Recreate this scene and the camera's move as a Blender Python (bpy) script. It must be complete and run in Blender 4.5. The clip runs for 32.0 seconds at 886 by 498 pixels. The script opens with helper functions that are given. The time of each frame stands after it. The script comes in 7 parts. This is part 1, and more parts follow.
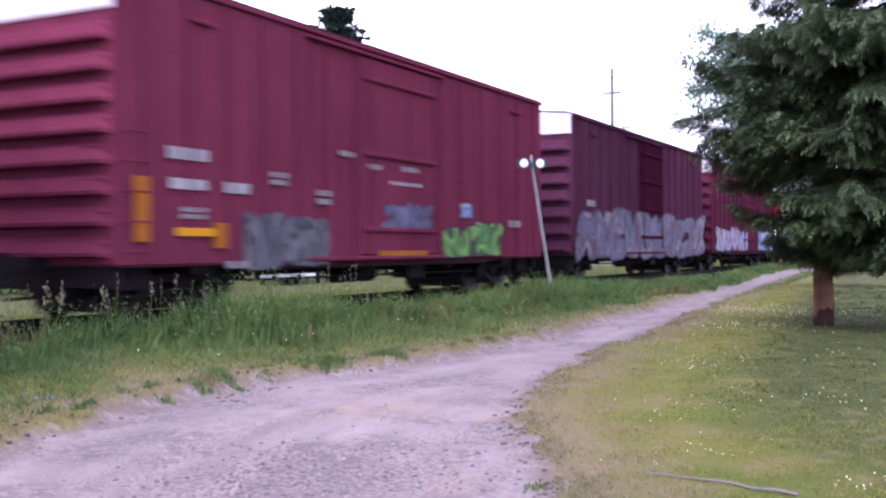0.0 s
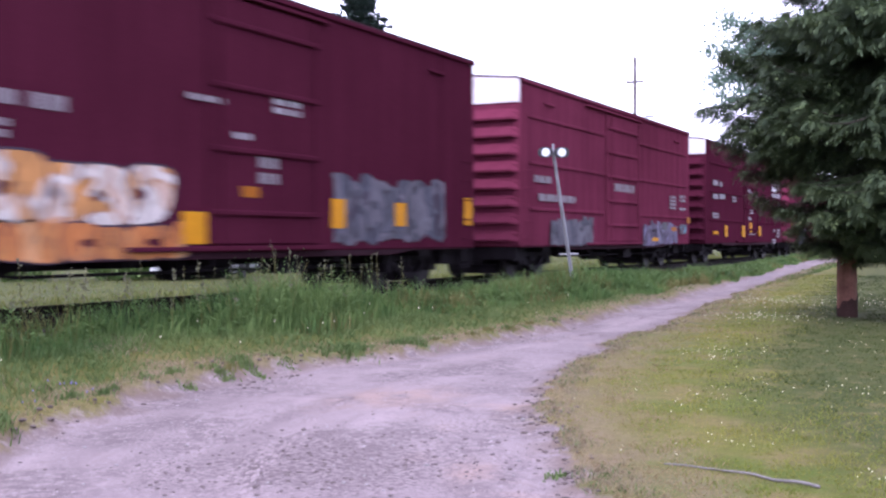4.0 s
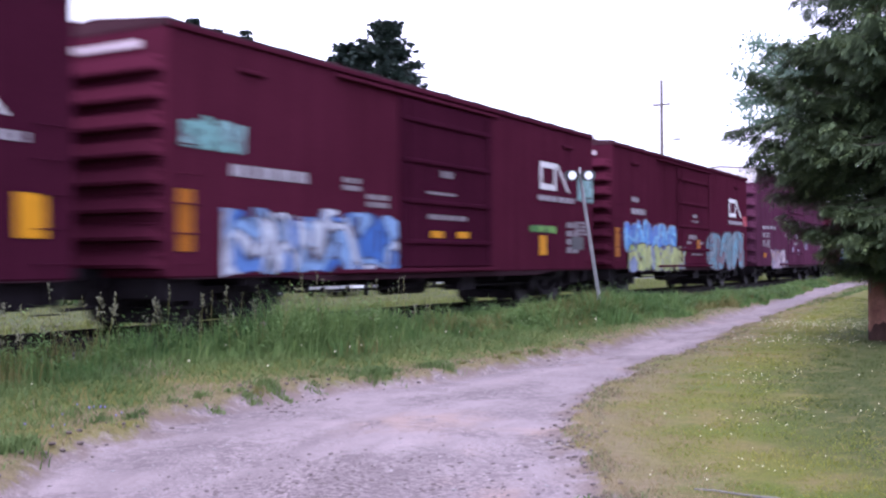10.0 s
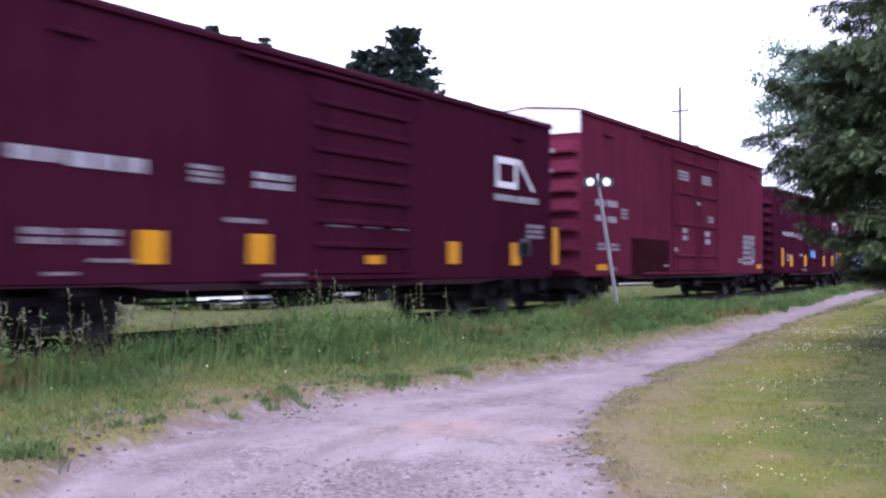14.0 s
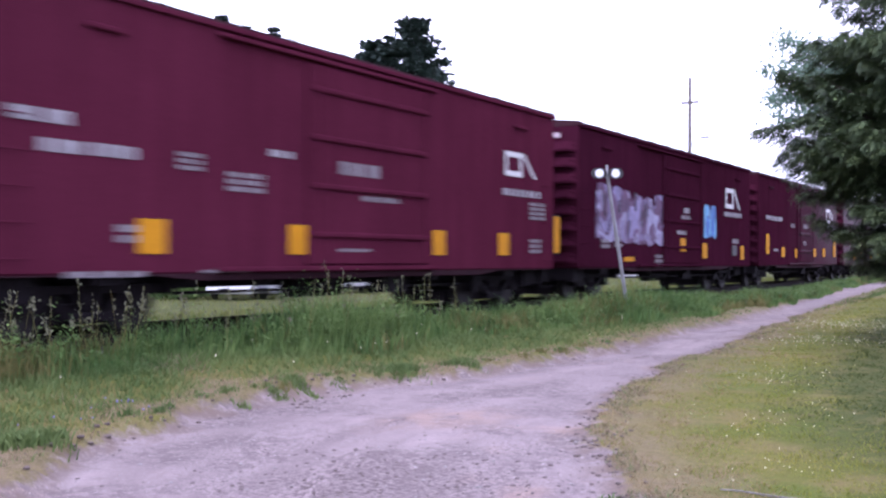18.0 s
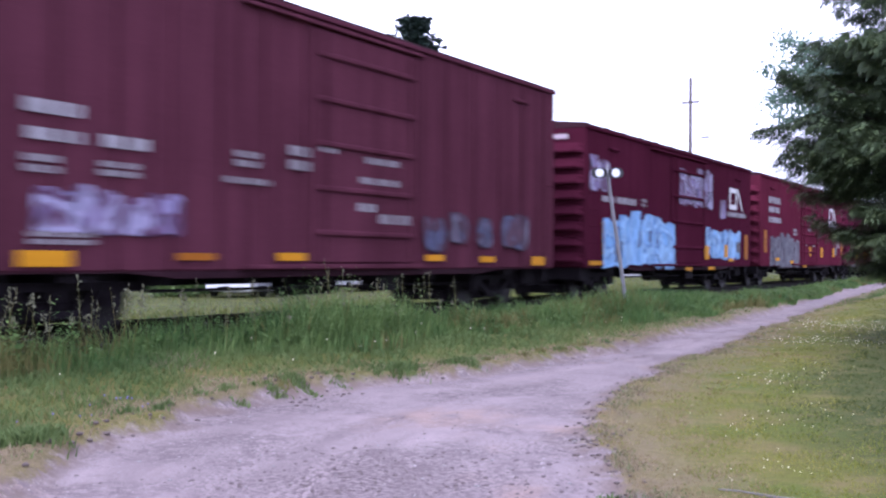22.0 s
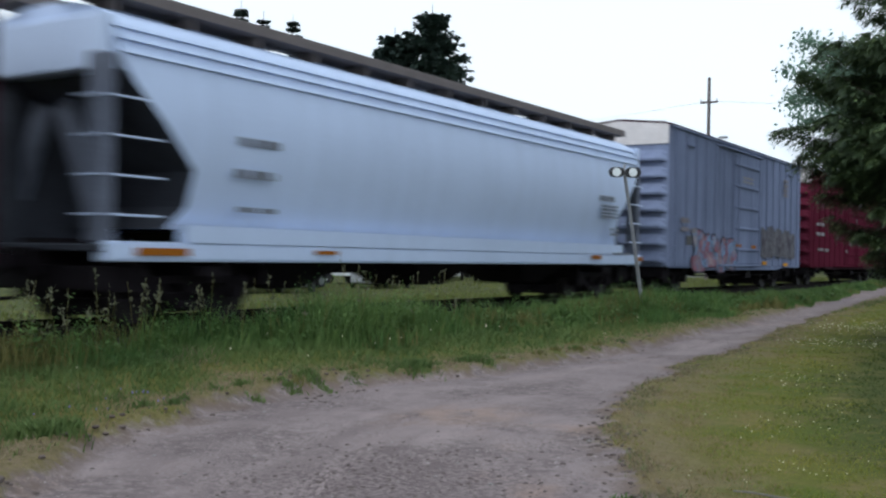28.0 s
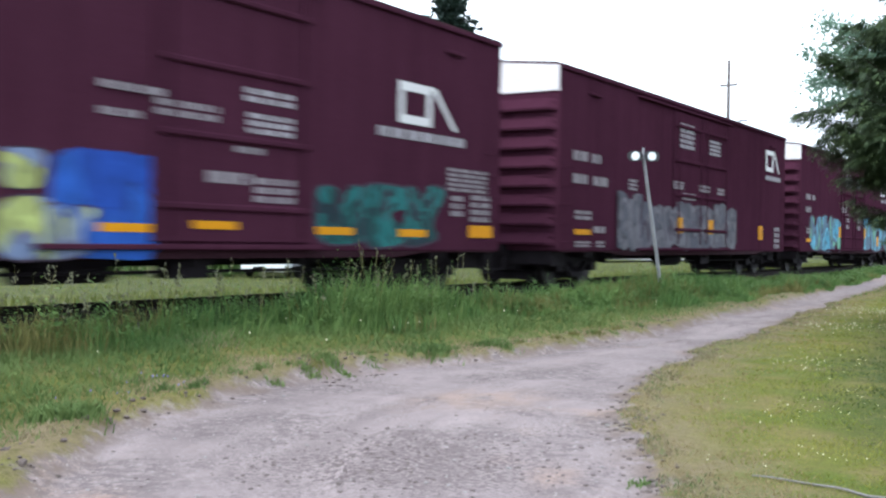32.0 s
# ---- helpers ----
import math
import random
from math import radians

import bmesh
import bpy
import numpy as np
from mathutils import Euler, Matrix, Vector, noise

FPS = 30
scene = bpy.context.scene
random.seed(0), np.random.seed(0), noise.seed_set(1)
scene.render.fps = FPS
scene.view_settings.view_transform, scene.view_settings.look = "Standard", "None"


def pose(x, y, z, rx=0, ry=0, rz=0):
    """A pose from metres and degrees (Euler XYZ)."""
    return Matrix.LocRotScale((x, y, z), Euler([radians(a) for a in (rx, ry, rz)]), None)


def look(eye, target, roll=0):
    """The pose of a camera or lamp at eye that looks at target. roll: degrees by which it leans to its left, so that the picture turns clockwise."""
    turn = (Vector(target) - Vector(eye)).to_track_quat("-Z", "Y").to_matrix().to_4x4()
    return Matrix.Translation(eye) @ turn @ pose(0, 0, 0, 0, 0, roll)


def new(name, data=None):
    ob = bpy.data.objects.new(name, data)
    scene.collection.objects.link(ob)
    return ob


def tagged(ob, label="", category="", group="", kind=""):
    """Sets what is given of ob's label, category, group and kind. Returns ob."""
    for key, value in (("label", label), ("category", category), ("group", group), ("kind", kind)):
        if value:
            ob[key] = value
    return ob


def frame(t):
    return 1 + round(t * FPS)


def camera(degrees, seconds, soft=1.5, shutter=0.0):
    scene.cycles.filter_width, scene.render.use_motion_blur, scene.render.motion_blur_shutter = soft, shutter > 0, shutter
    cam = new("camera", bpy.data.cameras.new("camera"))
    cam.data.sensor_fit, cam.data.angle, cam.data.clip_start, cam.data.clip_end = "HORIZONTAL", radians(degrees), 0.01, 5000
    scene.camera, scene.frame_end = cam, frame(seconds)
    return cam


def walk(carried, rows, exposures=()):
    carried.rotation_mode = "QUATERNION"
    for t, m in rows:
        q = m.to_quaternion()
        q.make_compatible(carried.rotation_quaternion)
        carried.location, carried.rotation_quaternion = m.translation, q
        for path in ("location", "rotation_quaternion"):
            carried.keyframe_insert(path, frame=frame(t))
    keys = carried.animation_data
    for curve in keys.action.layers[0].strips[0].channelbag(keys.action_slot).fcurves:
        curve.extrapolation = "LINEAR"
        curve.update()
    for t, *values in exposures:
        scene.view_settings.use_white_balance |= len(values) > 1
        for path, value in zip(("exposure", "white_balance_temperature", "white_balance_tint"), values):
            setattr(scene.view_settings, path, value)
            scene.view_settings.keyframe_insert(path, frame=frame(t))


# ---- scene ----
EYE = 1.5
cam = camera(45.93, 32.0, soft=2.35, shutter=0.68)
# seconds, tilt, lean and turn of the hand-held camera, which stays on one spot
LOOKS = [
    (0.0, 90.05, 0.37, 27.18), (0.5, 90.20, 0.42, 27.32), (1.0, 90.01, 0.34, 27.59), (1.5, 89.97, 0.29, 27.80),
    (2.0, 89.40, 0.20, 27.80), (2.5, 89.15, 0.02, 28.05), (4.5, 89.66, 0.06, 28.37), (5.0, 89.90, -0.04, 28.25),
    (5.5, 90.29, 0.16, 28.37), (6.0, 90.90, 0.20, 29.24), (6.5, 91.08, 0.40, 29.85), (7.0, 90.81, 0.25, 29.74),
    (7.5, 91.01, 0.21, 29.84), (8.0, 90.90, 0.20, 30.08), (8.5, 91.09, 0.32, 30.05), (9.0, 91.04, 0.30, 30.12),
    (9.5, 90.91, 0.19, 30.11), (10.0, 90.74, 0.24, 29.80), (10.5, 90.78, 0.24, 29.91), (11.0, 91.21, 0.28, 30.06),
    (11.5, 91.31, 0.29, 30.95), (12.0, 90.93, 0.16, 30.75), (12.5, 91.20, 0.19, 30.48), (13.0, 91.12, 0.00, 30.60),
    (13.5, 91.15, 0.10, 30.48), (14.0, 91.09, 0.11, 30.76), (14.5, 90.88, 0.17, 30.93), (16.5, 90.88, -0.10, 30.63),
    (17.0, 90.82, -0.11, 30.89), (17.5, 90.79, -0.02, 31.30), (18.0, 90.59, -0.15, 31.22), (18.5, 90.36, -0.29, 31.01),
    (19.0, 90.33, -0.24, 31.03), (19.5, 90.21, -0.22, 30.96), (20.0, 90.46, -0.19, 31.23), (20.5, 90.70, -0.29, 31.02),
    (21.0, 91.04, -0.37, 31.22), (21.5, 90.78, -0.13, 31.47), (22.0, 90.52, -0.42, 31.21), (22.5, 90.84, -0.07, 31.81),
    (23.0, 90.76, 0.02, 32.02), (23.5, 90.52, 0.05, 32.32), (24.0, 90.43, 0.06, 32.58), (24.5, 90.87, -0.32, 32.40),
    (26.5, 90.33, -0.66, 31.97), (27.0, 90.45, -0.61, 32.20), (27.5, 90.41, -0.76, 32.11), (28.0, 90.39, -1.01, 32.08),
    (28.5, 89.96, -0.85, 32.21), (29.0, 90.13, -0.50, 33.22), (29.5, 90.42, -0.39, 33.69), (30.0, 90.16, -0.67, 33.70),
    (30.5, 90.06, -0.69, 33.52), (31.0, 89.88, -0.76, 33.46), (31.5, 89.44, -0.61, 33.34), (32.0, 89.52, -0.93, 33.07),
]
walk(cam, [(t, pose(0, 0, EYE, rx, ry, rz)) for t, rx, ry, rz in LOOKS],
     exposures=[(0, 0.92, 5520, 36), (4.5, 0.9, 5480, 36), (8, 1.0, 5430, 37), (9, 0.88, 5430, 34), (18, 0.83, 5420, 35), (21, 0.78, 5300, 32), (24.5, 0.76, 5500, 36), (26.5, 0.6, 5700, 18), (27, 0.42, 5700, 10), (28, -0.36, 5780, 4), (28.6, -0.16, 5750, 5), (29, 0.18, 5700, 4), (29.5, 0.38, 5650, 4), (30, 0.84, 5650, 5), (31, 0.78, 5650, 4), (32, 0.86, 5700, 5)])
# seconds and metres that the train has run
RUN = [(0, -0.03), (1, 12.16), (2, 24.19), (4.5, 54.84), (5, 60.99), (6, 73.44), (7, 85.43), (8, 98.28), (9, 110.79), (10, 123.26), (11, 136.22), (12, 148.61), (13, 161.23), (14, 174.25), (16.5, 205.86), (17, 212.10), (18, 224.99), (19, 237.97), (20, 250.62), (21, 263.54), (22, 276.43), (23, 289.37), (24, 302.26), (26.5, 334.66), (27, 341.16), (28, 353.99), (29, 367.19), (30, 380.20), (31, 393.30), (32, 406.33)]

# ---- world, sun and exposure ----
world = bpy.data.worlds.new("world")
scene.world = world
world.use_nodes = True
wn = world.node_tree.nodes
wl = world.node_tree.links
sky = wn.new("ShaderNodeTexSky")
sky.sky_type = "NISHITA"
sky.sun_disc = False
sky.sun_elevation = radians(50)
sky.sun_rotation = radians(185)
sky.air_density, sky.dust_density, sky.ozone_density = 1.0, 4.0, 1.0
# thin overcast: the blue is washed out and the dome evened
wash = wn.new("ShaderNodeHueSaturation")
wash.inputs["Saturation"].default_value = 0.22
wl.new(sky.outputs[0], wash.inputs["Color"])
veil = wn.new("ShaderNodeMix")
veil.data_type = "RGBA"
veil.inputs[0].default_value = 0.68
wl.new(wash.outputs[0], veil.inputs[6])
veil.inputs[7].default_value = (9.0, 9.1, 9.4, 1)
wl.new(veil.outputs[2], wn["Background"].inputs[0])
wn["Background"].inputs[1].default_value = 0.19

sun = new("sun", bpy.data.lights.new("sun", "SUN"))
sun.data.energy, sun.data.angle, sun.data.color = 1.4, radians(14), (1.0, 0.95, 0.88)
sun.matrix_world = look((-2.6, -30, 40), (0, 0, 4))


# ---- materials ----
def mat(name, color, rough=0.8, metal=0.0, vary=0.25, scale=3.0, fine=40.0, bump=0.2, dark=None, streak=0.0, island=0.0, spec=0.5, dist=0.01, wavy=0.0):
    """A worn surface: base colour broken at two scales, a second tone in patches, upright streaks, fine relief."""
    m = bpy.data.materials.new(name)
    m.use_nodes = True
    n, l = m.node_tree.nodes, m.node_tree.links
    b = n["Principled BSDF"]
    co = n.new("ShaderNodeTexCoord")
    dark = dark or tuple(c * (1 - vary) for c in color)
    big, small = n.new("ShaderNodeTexNoise"), n.new("ShaderNodeTexNoise")
    big.inputs["Scale"].default_value, small.inputs["Scale"].default_value = scale, fine
    big.inputs["Detail"].default_value, small.inputs["Detail"].default_value = 6, 4
    big.inputs["Roughness"].default_value = 0.65
    for node in (big, small):
        l.new(co.outputs["Object"], node.inputs["Vector"])
    ramp = n.new("ShaderNodeValToRGB")
    ramp.color_ramp.elements[0].position, ramp.color_ramp.elements[1].position = 0.35, 0.68
    ramp.color_ramp.elements[0].color, ramp.color_ramp.elements[1].color = (*dark, 1), (*color, 1)
    l.new(big.outputs[0], ramp.inputs[0])
    out = ramp.outputs[0]

    def mul(socket, lo, hi, src):
        r = n.new("ShaderNodeMapRange")
        r.inputs[3].default_value, r.inputs[4].default_value = lo, hi
        r.inputs[1].default_value, r.inputs[2].default_value = 0.25, 0.75
        l.new(src, r.inputs[0])
        mx = n.new("ShaderNodeMix")
        mx.data_type, mx.blend_type = "RGBA", "MULTIPLY"
        mx.inputs[0].default_value = 1
        l.new(socket, mx.inputs[6])
        l.new(r.outputs[0], mx.inputs[7])
        return mx.outputs[2]

    out = mul(out, 1 - vary * 0.7, 1 + vary * 0.5, small.outputs[0])
    if streak:
        mp = n.new("ShaderNodeMapping")
        mp.inputs["Scale"].default_value = (1, 2.6, 0.14)
        l.new(co.outputs["Object"], mp.inputs[0])
        st = n.new("ShaderNodeTexNoise")
        st.inputs["Scale"].default_value, st.inputs["Detail"].default_value = 1.6, 7
        l.new(mp.outputs[0], st.inputs["Vector"])
        out = mul(out, 1 - streak, 1 + streak * 0.6, st.outputs[0])
    if island:
        ge = n.new("ShaderNodeNewGeometry")
        r = n.new("ShaderNodeMapRange")
        r.inputs[3].default_value, r.inputs[4].default_value = 1 - island, 1 + island
        l.new(ge.outputs["Random Per Island"], r.inputs[0])
        mx = n.new("ShaderNodeMix")
        mx.data_type, mx.blend_type = "RGBA", "MULTIPLY"
        mx.inputs[0].default_value = 1
        l.new(out, mx.inputs[6])
        l.new(r.outputs[0], mx.inputs[7])
        out = mx.outputs[2]
    l.new(out, b.inputs["Base Color"])
    b.inputs["Roughness"].default_value, b.inputs["Metallic"].default_value = rough, metal
    b.inputs["Specular IOR Level"].default_value = spec
    if bump:
        bp = n.new("ShaderNodeBump")
        bp.inputs["Strength"].default_value, bp.inputs["Distance"].default_value = bump, dist
        l.new(small.outputs[0], bp.inputs["Height"])
        if wavy:
            wv = n.new("ShaderNodeBump")
            wv.inputs["Strength"].default_value, wv.inputs["Distance"].default_value = 1.0, wavy
            l.new(st.outputs[0], wv.inputs["Height"])
            l.new(wv.outputs[0], bp.inputs["Normal"])
            lw = n.new("ShaderNodeLayerWeight")
            lw.inputs[0].default_value = 0.5
            r = n.new("ShaderNodeMapRange")
            r.interpolation_type = "SMOOTHSTEP"
            for i, v in ((1, 0.77), (2, 0.90), (3, 0.0), (4, 0.45)):
                r.inputs[i].default_value = v
            l.new(lw.outputs["Facing"], r.inputs[0])
            l.new(r.outputs[0], b.inputs["Coat Weight"])
            b.inputs["Coat Roughness"].default_value = 0.2
            l.new(wv.outputs[0], b.inputs["Coat Normal"])
        l.new(bp.outputs[0], b.inputs["Normal"])
    return m


def leafy(name, color, tip, island=0.35, through_light=0.25):
    """Foliage: each blade or needle its own tone between two greens, a little light through it."""
    m = bpy.data.materials.new(name)
    m.use_nodes = True
    n, l = m.node_tree.nodes, m.node_tree.links
    b = n["Principled BSDF"]
    ge = n.new("ShaderNodeNewGeometry")
    co = n.new("ShaderNodeTexCoord")
    big = n.new("ShaderNodeTexNoise")
    big.inputs["Scale"].default_value, big.inputs["Detail"].default_value = 0.7, 4
    l.new(co.outputs["Object"], big.inputs["Vector"])
    add = n.new("ShaderNodeMath")
    add.operation = "MULTIPLY_ADD"
    add.inputs[1].default_value = 0.55
    l.new(ge.outputs["Random Per Island"], add.inputs[0])
    r = n.new("ShaderNodeMapRange")
    r.inputs[1].default_value, r.inputs[2].default_value = 0.3, 0.7
    r.inputs[3].default_value, r.inputs[4].default_value = -0.1, 0.55
    l.new(big.outputs[0], r.inputs[0])
    l.new(r.outputs[0], add.inputs[2])
    mx = n.new("ShaderNodeMix")
    mx.data_type = "RGBA"
    mx.inputs[6].default_value, mx.inputs[7].default_value = (*color, 1), (*tip, 1)
    l.new(add.outputs[0], mx.inputs[0])
    l.new(mx.outputs[2], b.inputs["Base Color"])
    b.inputs["Roughness"].default_value = 0.7
    b.inputs["Specular IOR Level"].default_value = 0.25
    tr = n.new("ShaderNodeBsdfTranslucent")
    l.new(mx.outputs[2], tr.inputs[0])
    ms = n.new("ShaderNodeMixShader")
    ms.inputs[0].default_value = through_light
    l.new(b.outputs[0], ms.inputs[1])
    l.new(tr.outputs[0], ms.inputs[2])
    l.new(ms.outputs[0], n["Material Output"].inputs[0])
    return m


def glow(name, color, power):
    m = bpy.data.materials.new(name)
    m.use_nodes = True
    b = m.node_tree.nodes["Principled BSDF"]
    b.inputs["Base Color"].default_value = (*color, 1)
    b.inputs["Emission Color"].default_value = (*color, 1)
    b.inputs["Emission Strength"].default_value = power
    return m


def paint(name, color, streak=0.15, vary=0.16, rough=0.8, fade=None, wavy=0.0, spec=0.0):
    return mat(name, color, rough, 0, vary, 0.55, 22, 0.12, dark=fade, streak=streak, spec=spec, wavy=wavy)


PAINT = {
    "oxide": paint("oxide_red_paint", (0.0638, 0.0126, 0.0254)),
    "bright": paint("bright_oxide_paint", (0.0987, 0.0183, 0.0345)),
    "rose": paint("sun_faded_red_paint", (0.1430, 0.0298, 0.0553), streak=0.26),
    "crimson": paint("crimson_oxide_paint", (0.0820, 0.0155, 0.0325)),
    "maroon": paint("dark_maroon_paint", (0.0421, 0.0084, 0.0190)),
    "plum": paint("faded_plum_paint", (0.0795, 0.0271, 0.0512), streak=0.32),
    "brick": paint("faded_brick_paint", (0.0857, 0.0196, 0.0386), streak=0.3),
    "brown": paint("weathered_brown_paint", (0.0910, 0.0288, 0.0439), streak=0.34),
    "dusk": paint("dark_brown_paint", (0.0514, 0.0173, 0.0316)),
    "grey": paint("blue_grey_paint", (0.215, 0.25, 0.375), streak=0.3),
    "flame": paint("red_orange_paint", (0.30, 0.018, 0.02)),
    "gloss": paint("glossy_maroon_paint", (0.0404, 0.0082, 0.0181), wavy=0.02),
}
M_WHITE = mat("white_paint", (0.576, 0.568, 0.576), 0.6, 0, 0.12, 2, 30, 0.05)
M_CAP = mat("fresh_white_end_paint", (0.66, 0.62, 0.625), 0.7, 0, 0.2, 1.8, 30, 0.05, spec=0.1)
M_STRIP = mat("dusty_white_end_paint", (0.44, 0.37, 0.40), 0.7, 0, 0.2, 1.5, 30, 0.05, spec=0.1)
M_CHALK = mat("worn_white_lettering", (0.19, 0.165, 0.185), 0.7, 0, 0.3, 3, 25, 0.05)
M_LETTER = mat("white_lettering", (0.30, 0.285, 0.31), 0.7, 0, 0.3, 3, 25, 0.05, spec=0.1)
M_DARKLINE = mat("dark_spray_line", (0.05, 0.036, 0.055), 0.7, 0, 0.3, 3, 25, 0.05, spec=0.1)
M_PALELINE = mat("pale_spray_line", (0.22, 0.21, 0.26), 0.7, 0, 0.3, 3, 25, 0.05, spec=0.1)
M_DARKLET = mat("worn_dark_lettering", (0.17, 0.185, 0.23), 0.7, 0, 0.3, 3, 25, 0.05)
M_YELLOW = mat("yellow_reflective_plate", (0.52, 0.232, 0.004), 0.7, 0, 0.15, 3, 20, 0.05, spec=0.1)
M_ORANGE = mat("orange_marker_plate", (0.29, 0.10, 0.008), 0.7, 0, 0.15, 3, 20, 0.05, spec=0.1)
M_BLACK = mat("black_stencil_plate", (0.025, 0.025, 0.03), 0.6, 0, 0.2, 3, 30, 0.05)
M_STEEL = mat("grimy_underframe_steel", (0.013, 0.010, 0.013), 0.85, 0.0, 0.4, 4, 40, 0.3, spec=0.12)
M_WHEEL = mat("worn_wheel_steel", (0.022, 0.018, 0.02), 0.6, 0.3, 0.3, 4, 30, 0.2, spec=0.2)
M_ROOF = mat("galvanised_roof_grime", (0.05, 0.022, 0.029), 0.9, 0.0, 0.35, 1.2, 25, 0.2, spec=0.05)
M_GRIME = mat("grimy_sill_paint", (0.034, 0.014, 0.020), 0.9, 0, 0.4, 1.2, 25, 0.2, spec=0.05)
M_HOPPER = paint("pale_hopper_paint", (0.51, 0.60, 0.80), streak=0.06, vary=0.06, rough=0.5, spec=0.1)
# hopper ends: the shade under the overhang is painted into these two greys
M_SLOPE = mat("slope_grey_painted_shade", (0.055, 0.06, 0.075), 0.8, 0, 0.3, 1.5, 25, 0.1, spec=0.1)
M_CAGE = mat("cage_grey_painted_shade", (0.15, 0.165, 0.215), 0.7, 0, 0.25, 2, 25, 0.1, spec=0.1)
M_DECK = mat("brown_grey_walkway", (0.16, 0.135, 0.13), 0.8, 0, 0.25, 3, 40, 0.2)
M_RAIL = mat("rusty_rail_steel", (0.016, 0.012, 0.012), 0.85, 0.0, 0.35, 5, 60, 0.3, spec=0.1)
M_TIE = mat("weathered_creosote_tie", (0.085, 0.065, 0.055), 0.9, 0, 0.4, 2, 30, 0.5)
M_BALLAST = mat("weedy_ballast", (0.17, 0.15, 0.13), 0.95, 0, 0.45, 1.5, 24, 0.9, dark=(0.09, 0.10, 0.045), dist=0.04)
M_BARK = mat("spruce_bark", (0.06, 0.042, 0.036), 0.95, 0, 0.4, 6, 50, 0.8)
M_POLE = mat("red_brown_treated_pole", (0.31, 0.165, 0.12), 0.9, 0, 0.4, 1.2, 60, 0.5, streak=0.5, dark=(0.10, 0.045, 0.035), spec=0.1)
M_TAR = mat("black_pole_tar", (0.055, 0.030, 0.026), 0.9, 0, 0.4, 3, 50, 0.4, spec=0.1)
M_GREYPOLE = mat("grey_weathered_pole", (0.15, 0.13, 0.125), 0.9, 0, 0.3, 2, 40, 0.3)
M_GALV = mat("galvanised_post", (0.36, 0.368, 0.4), 0.45, 0.3, 0.2, 5, 50, 0.1)
M_DISC = mat("white_reflector_disc", (0.74, 0.78, 0.80), 0.35, 0, 0.08, 5, 40, 0.02)
M_NEEDLE = leafy("spruce_needles", (0.034, 0.058, 0.030), (0.092, 0.132, 0.056), through_light=0.15)
M_SHOOT = leafy("young_spruce_shoots", (0.055, 0.088, 0.034), (0.142, 0.188, 0.070), through_light=0.2)
M_FARNEEDLE = leafy("far_fir_needles", (0.0234, 0.0364, 0.0338), (0.0455, 0.0715, 0.0546), through_light=0.1)
M_LEAF = leafy("pale_broad_leaves", (0.115, 0.19, 0.135), (0.25, 0.35, 0.26), through_light=0.35)
M_WEED = leafy("tall_weed_blades", (0.038, 0.096, 0.023), (0.14, 0.21, 0.06))
M_BLADE = leafy("lawn_blades", (0.10, 0.145, 0.02), (0.26, 0.25, 0.055), through_light=0.5)
M_DRY = leafy("dry_grass_blades", (0.2, 0.158, 0.08), (0.33, 0.26, 0.145), through_light=0.5)
M_STRAW = leafy("trodden_straw_blades", (0.17, 0.138, 0.088), (0.29, 0.235, 0.155), through_light=0.4)
M_FIELDB = leafy("field_grass_blades", (0.082, 0.108, 0.024), (0.17, 0.18, 0.05))
M_OLIVE = leafy("olive_grass_blades", (0.082, 0.096, 0.024), (0.17, 0.155, 0.054))
M_SEED = leafy("pale_seed_heads", (0.09, 0.097, 0.06), (0.175, 0.172, 0.11))
M_VERGE = leafy("short_verge_blades", (0.052, 0.097, 0.026), (0.126, 0.172, 0.053))
# greener lawn blades whose tone also holds the spruce's shade
M_LUSHSHADE = leafy("green_blades_with_tree_shade", (0.033, 0.056, 0.013), (0.073, 0.096, 0.027), through_light=0.35)
M_CLOVER = mat("white_clover_heads", (0.74, 0.71, 0.50), 0.9, 0, 0.15, 20, 60, 0)
M_BLUE = mat("blue_flower_heads", (0.15, 0.14, 0.28), 0.9, 0, 0.15, 20, 60, 0)
M_ASPHALT = mat("grey_asphalt", (0.1365, 0.1365, 0.1495), 0.9, 0, 0.2, 1.0, 60, 0.4)
M_STONE = mat("pale_stone", (0.248, 0.2294, 0.2232), 0.9, 0, 0.3, 8, 60, 0.4)
M_GRIT = mat("grey_grit", (0.155, 0.128, 0.122), 0.95, 0, 0.35, 8, 60, 0.4, spec=0.1)
M_CLOD = mat("dark_soil_clod", (0.11, 0.085, 0.075), 1.0, 0, 0.4, 8, 60, 0.6)
M_WOOD = mat("bleached_branch_wood", (0.16, 0.148, 0.142), 0.9, 0, 0.25, 8, 60, 0.3)
M_GLASS = mat("dark_car_glass", (0.02, 0.025, 0.03), 0.08, 0, 0.1, 3, 30, 0)
M_CAR = mat("dark_car_paint", (0.035, 0.035, 0.045), 0.3, 0.2, 0.1, 3, 30, 0)
M_SILVER = mat("pale_car_paint", (0.62, 0.66, 0.70), 0.3, 0.1, 0.1, 3, 30, 0)
M_TYRE = mat("tyre_rubber", (0.02, 0.02, 0.02), 0.9, 0, 0.2, 6, 40, 0.2)
M_SIDING = mat("white_siding", (0.66, 0.68, 0.70), 0.7, 0, 0.12, 2, 30, 0.1)
M_RED = glow("red_flasher_lens", (1.0, 0.02, 0.03), 3.0)
M_LAMP = glow("lit_headlamp", (1.0, 0.97, 0.9), 6.0)


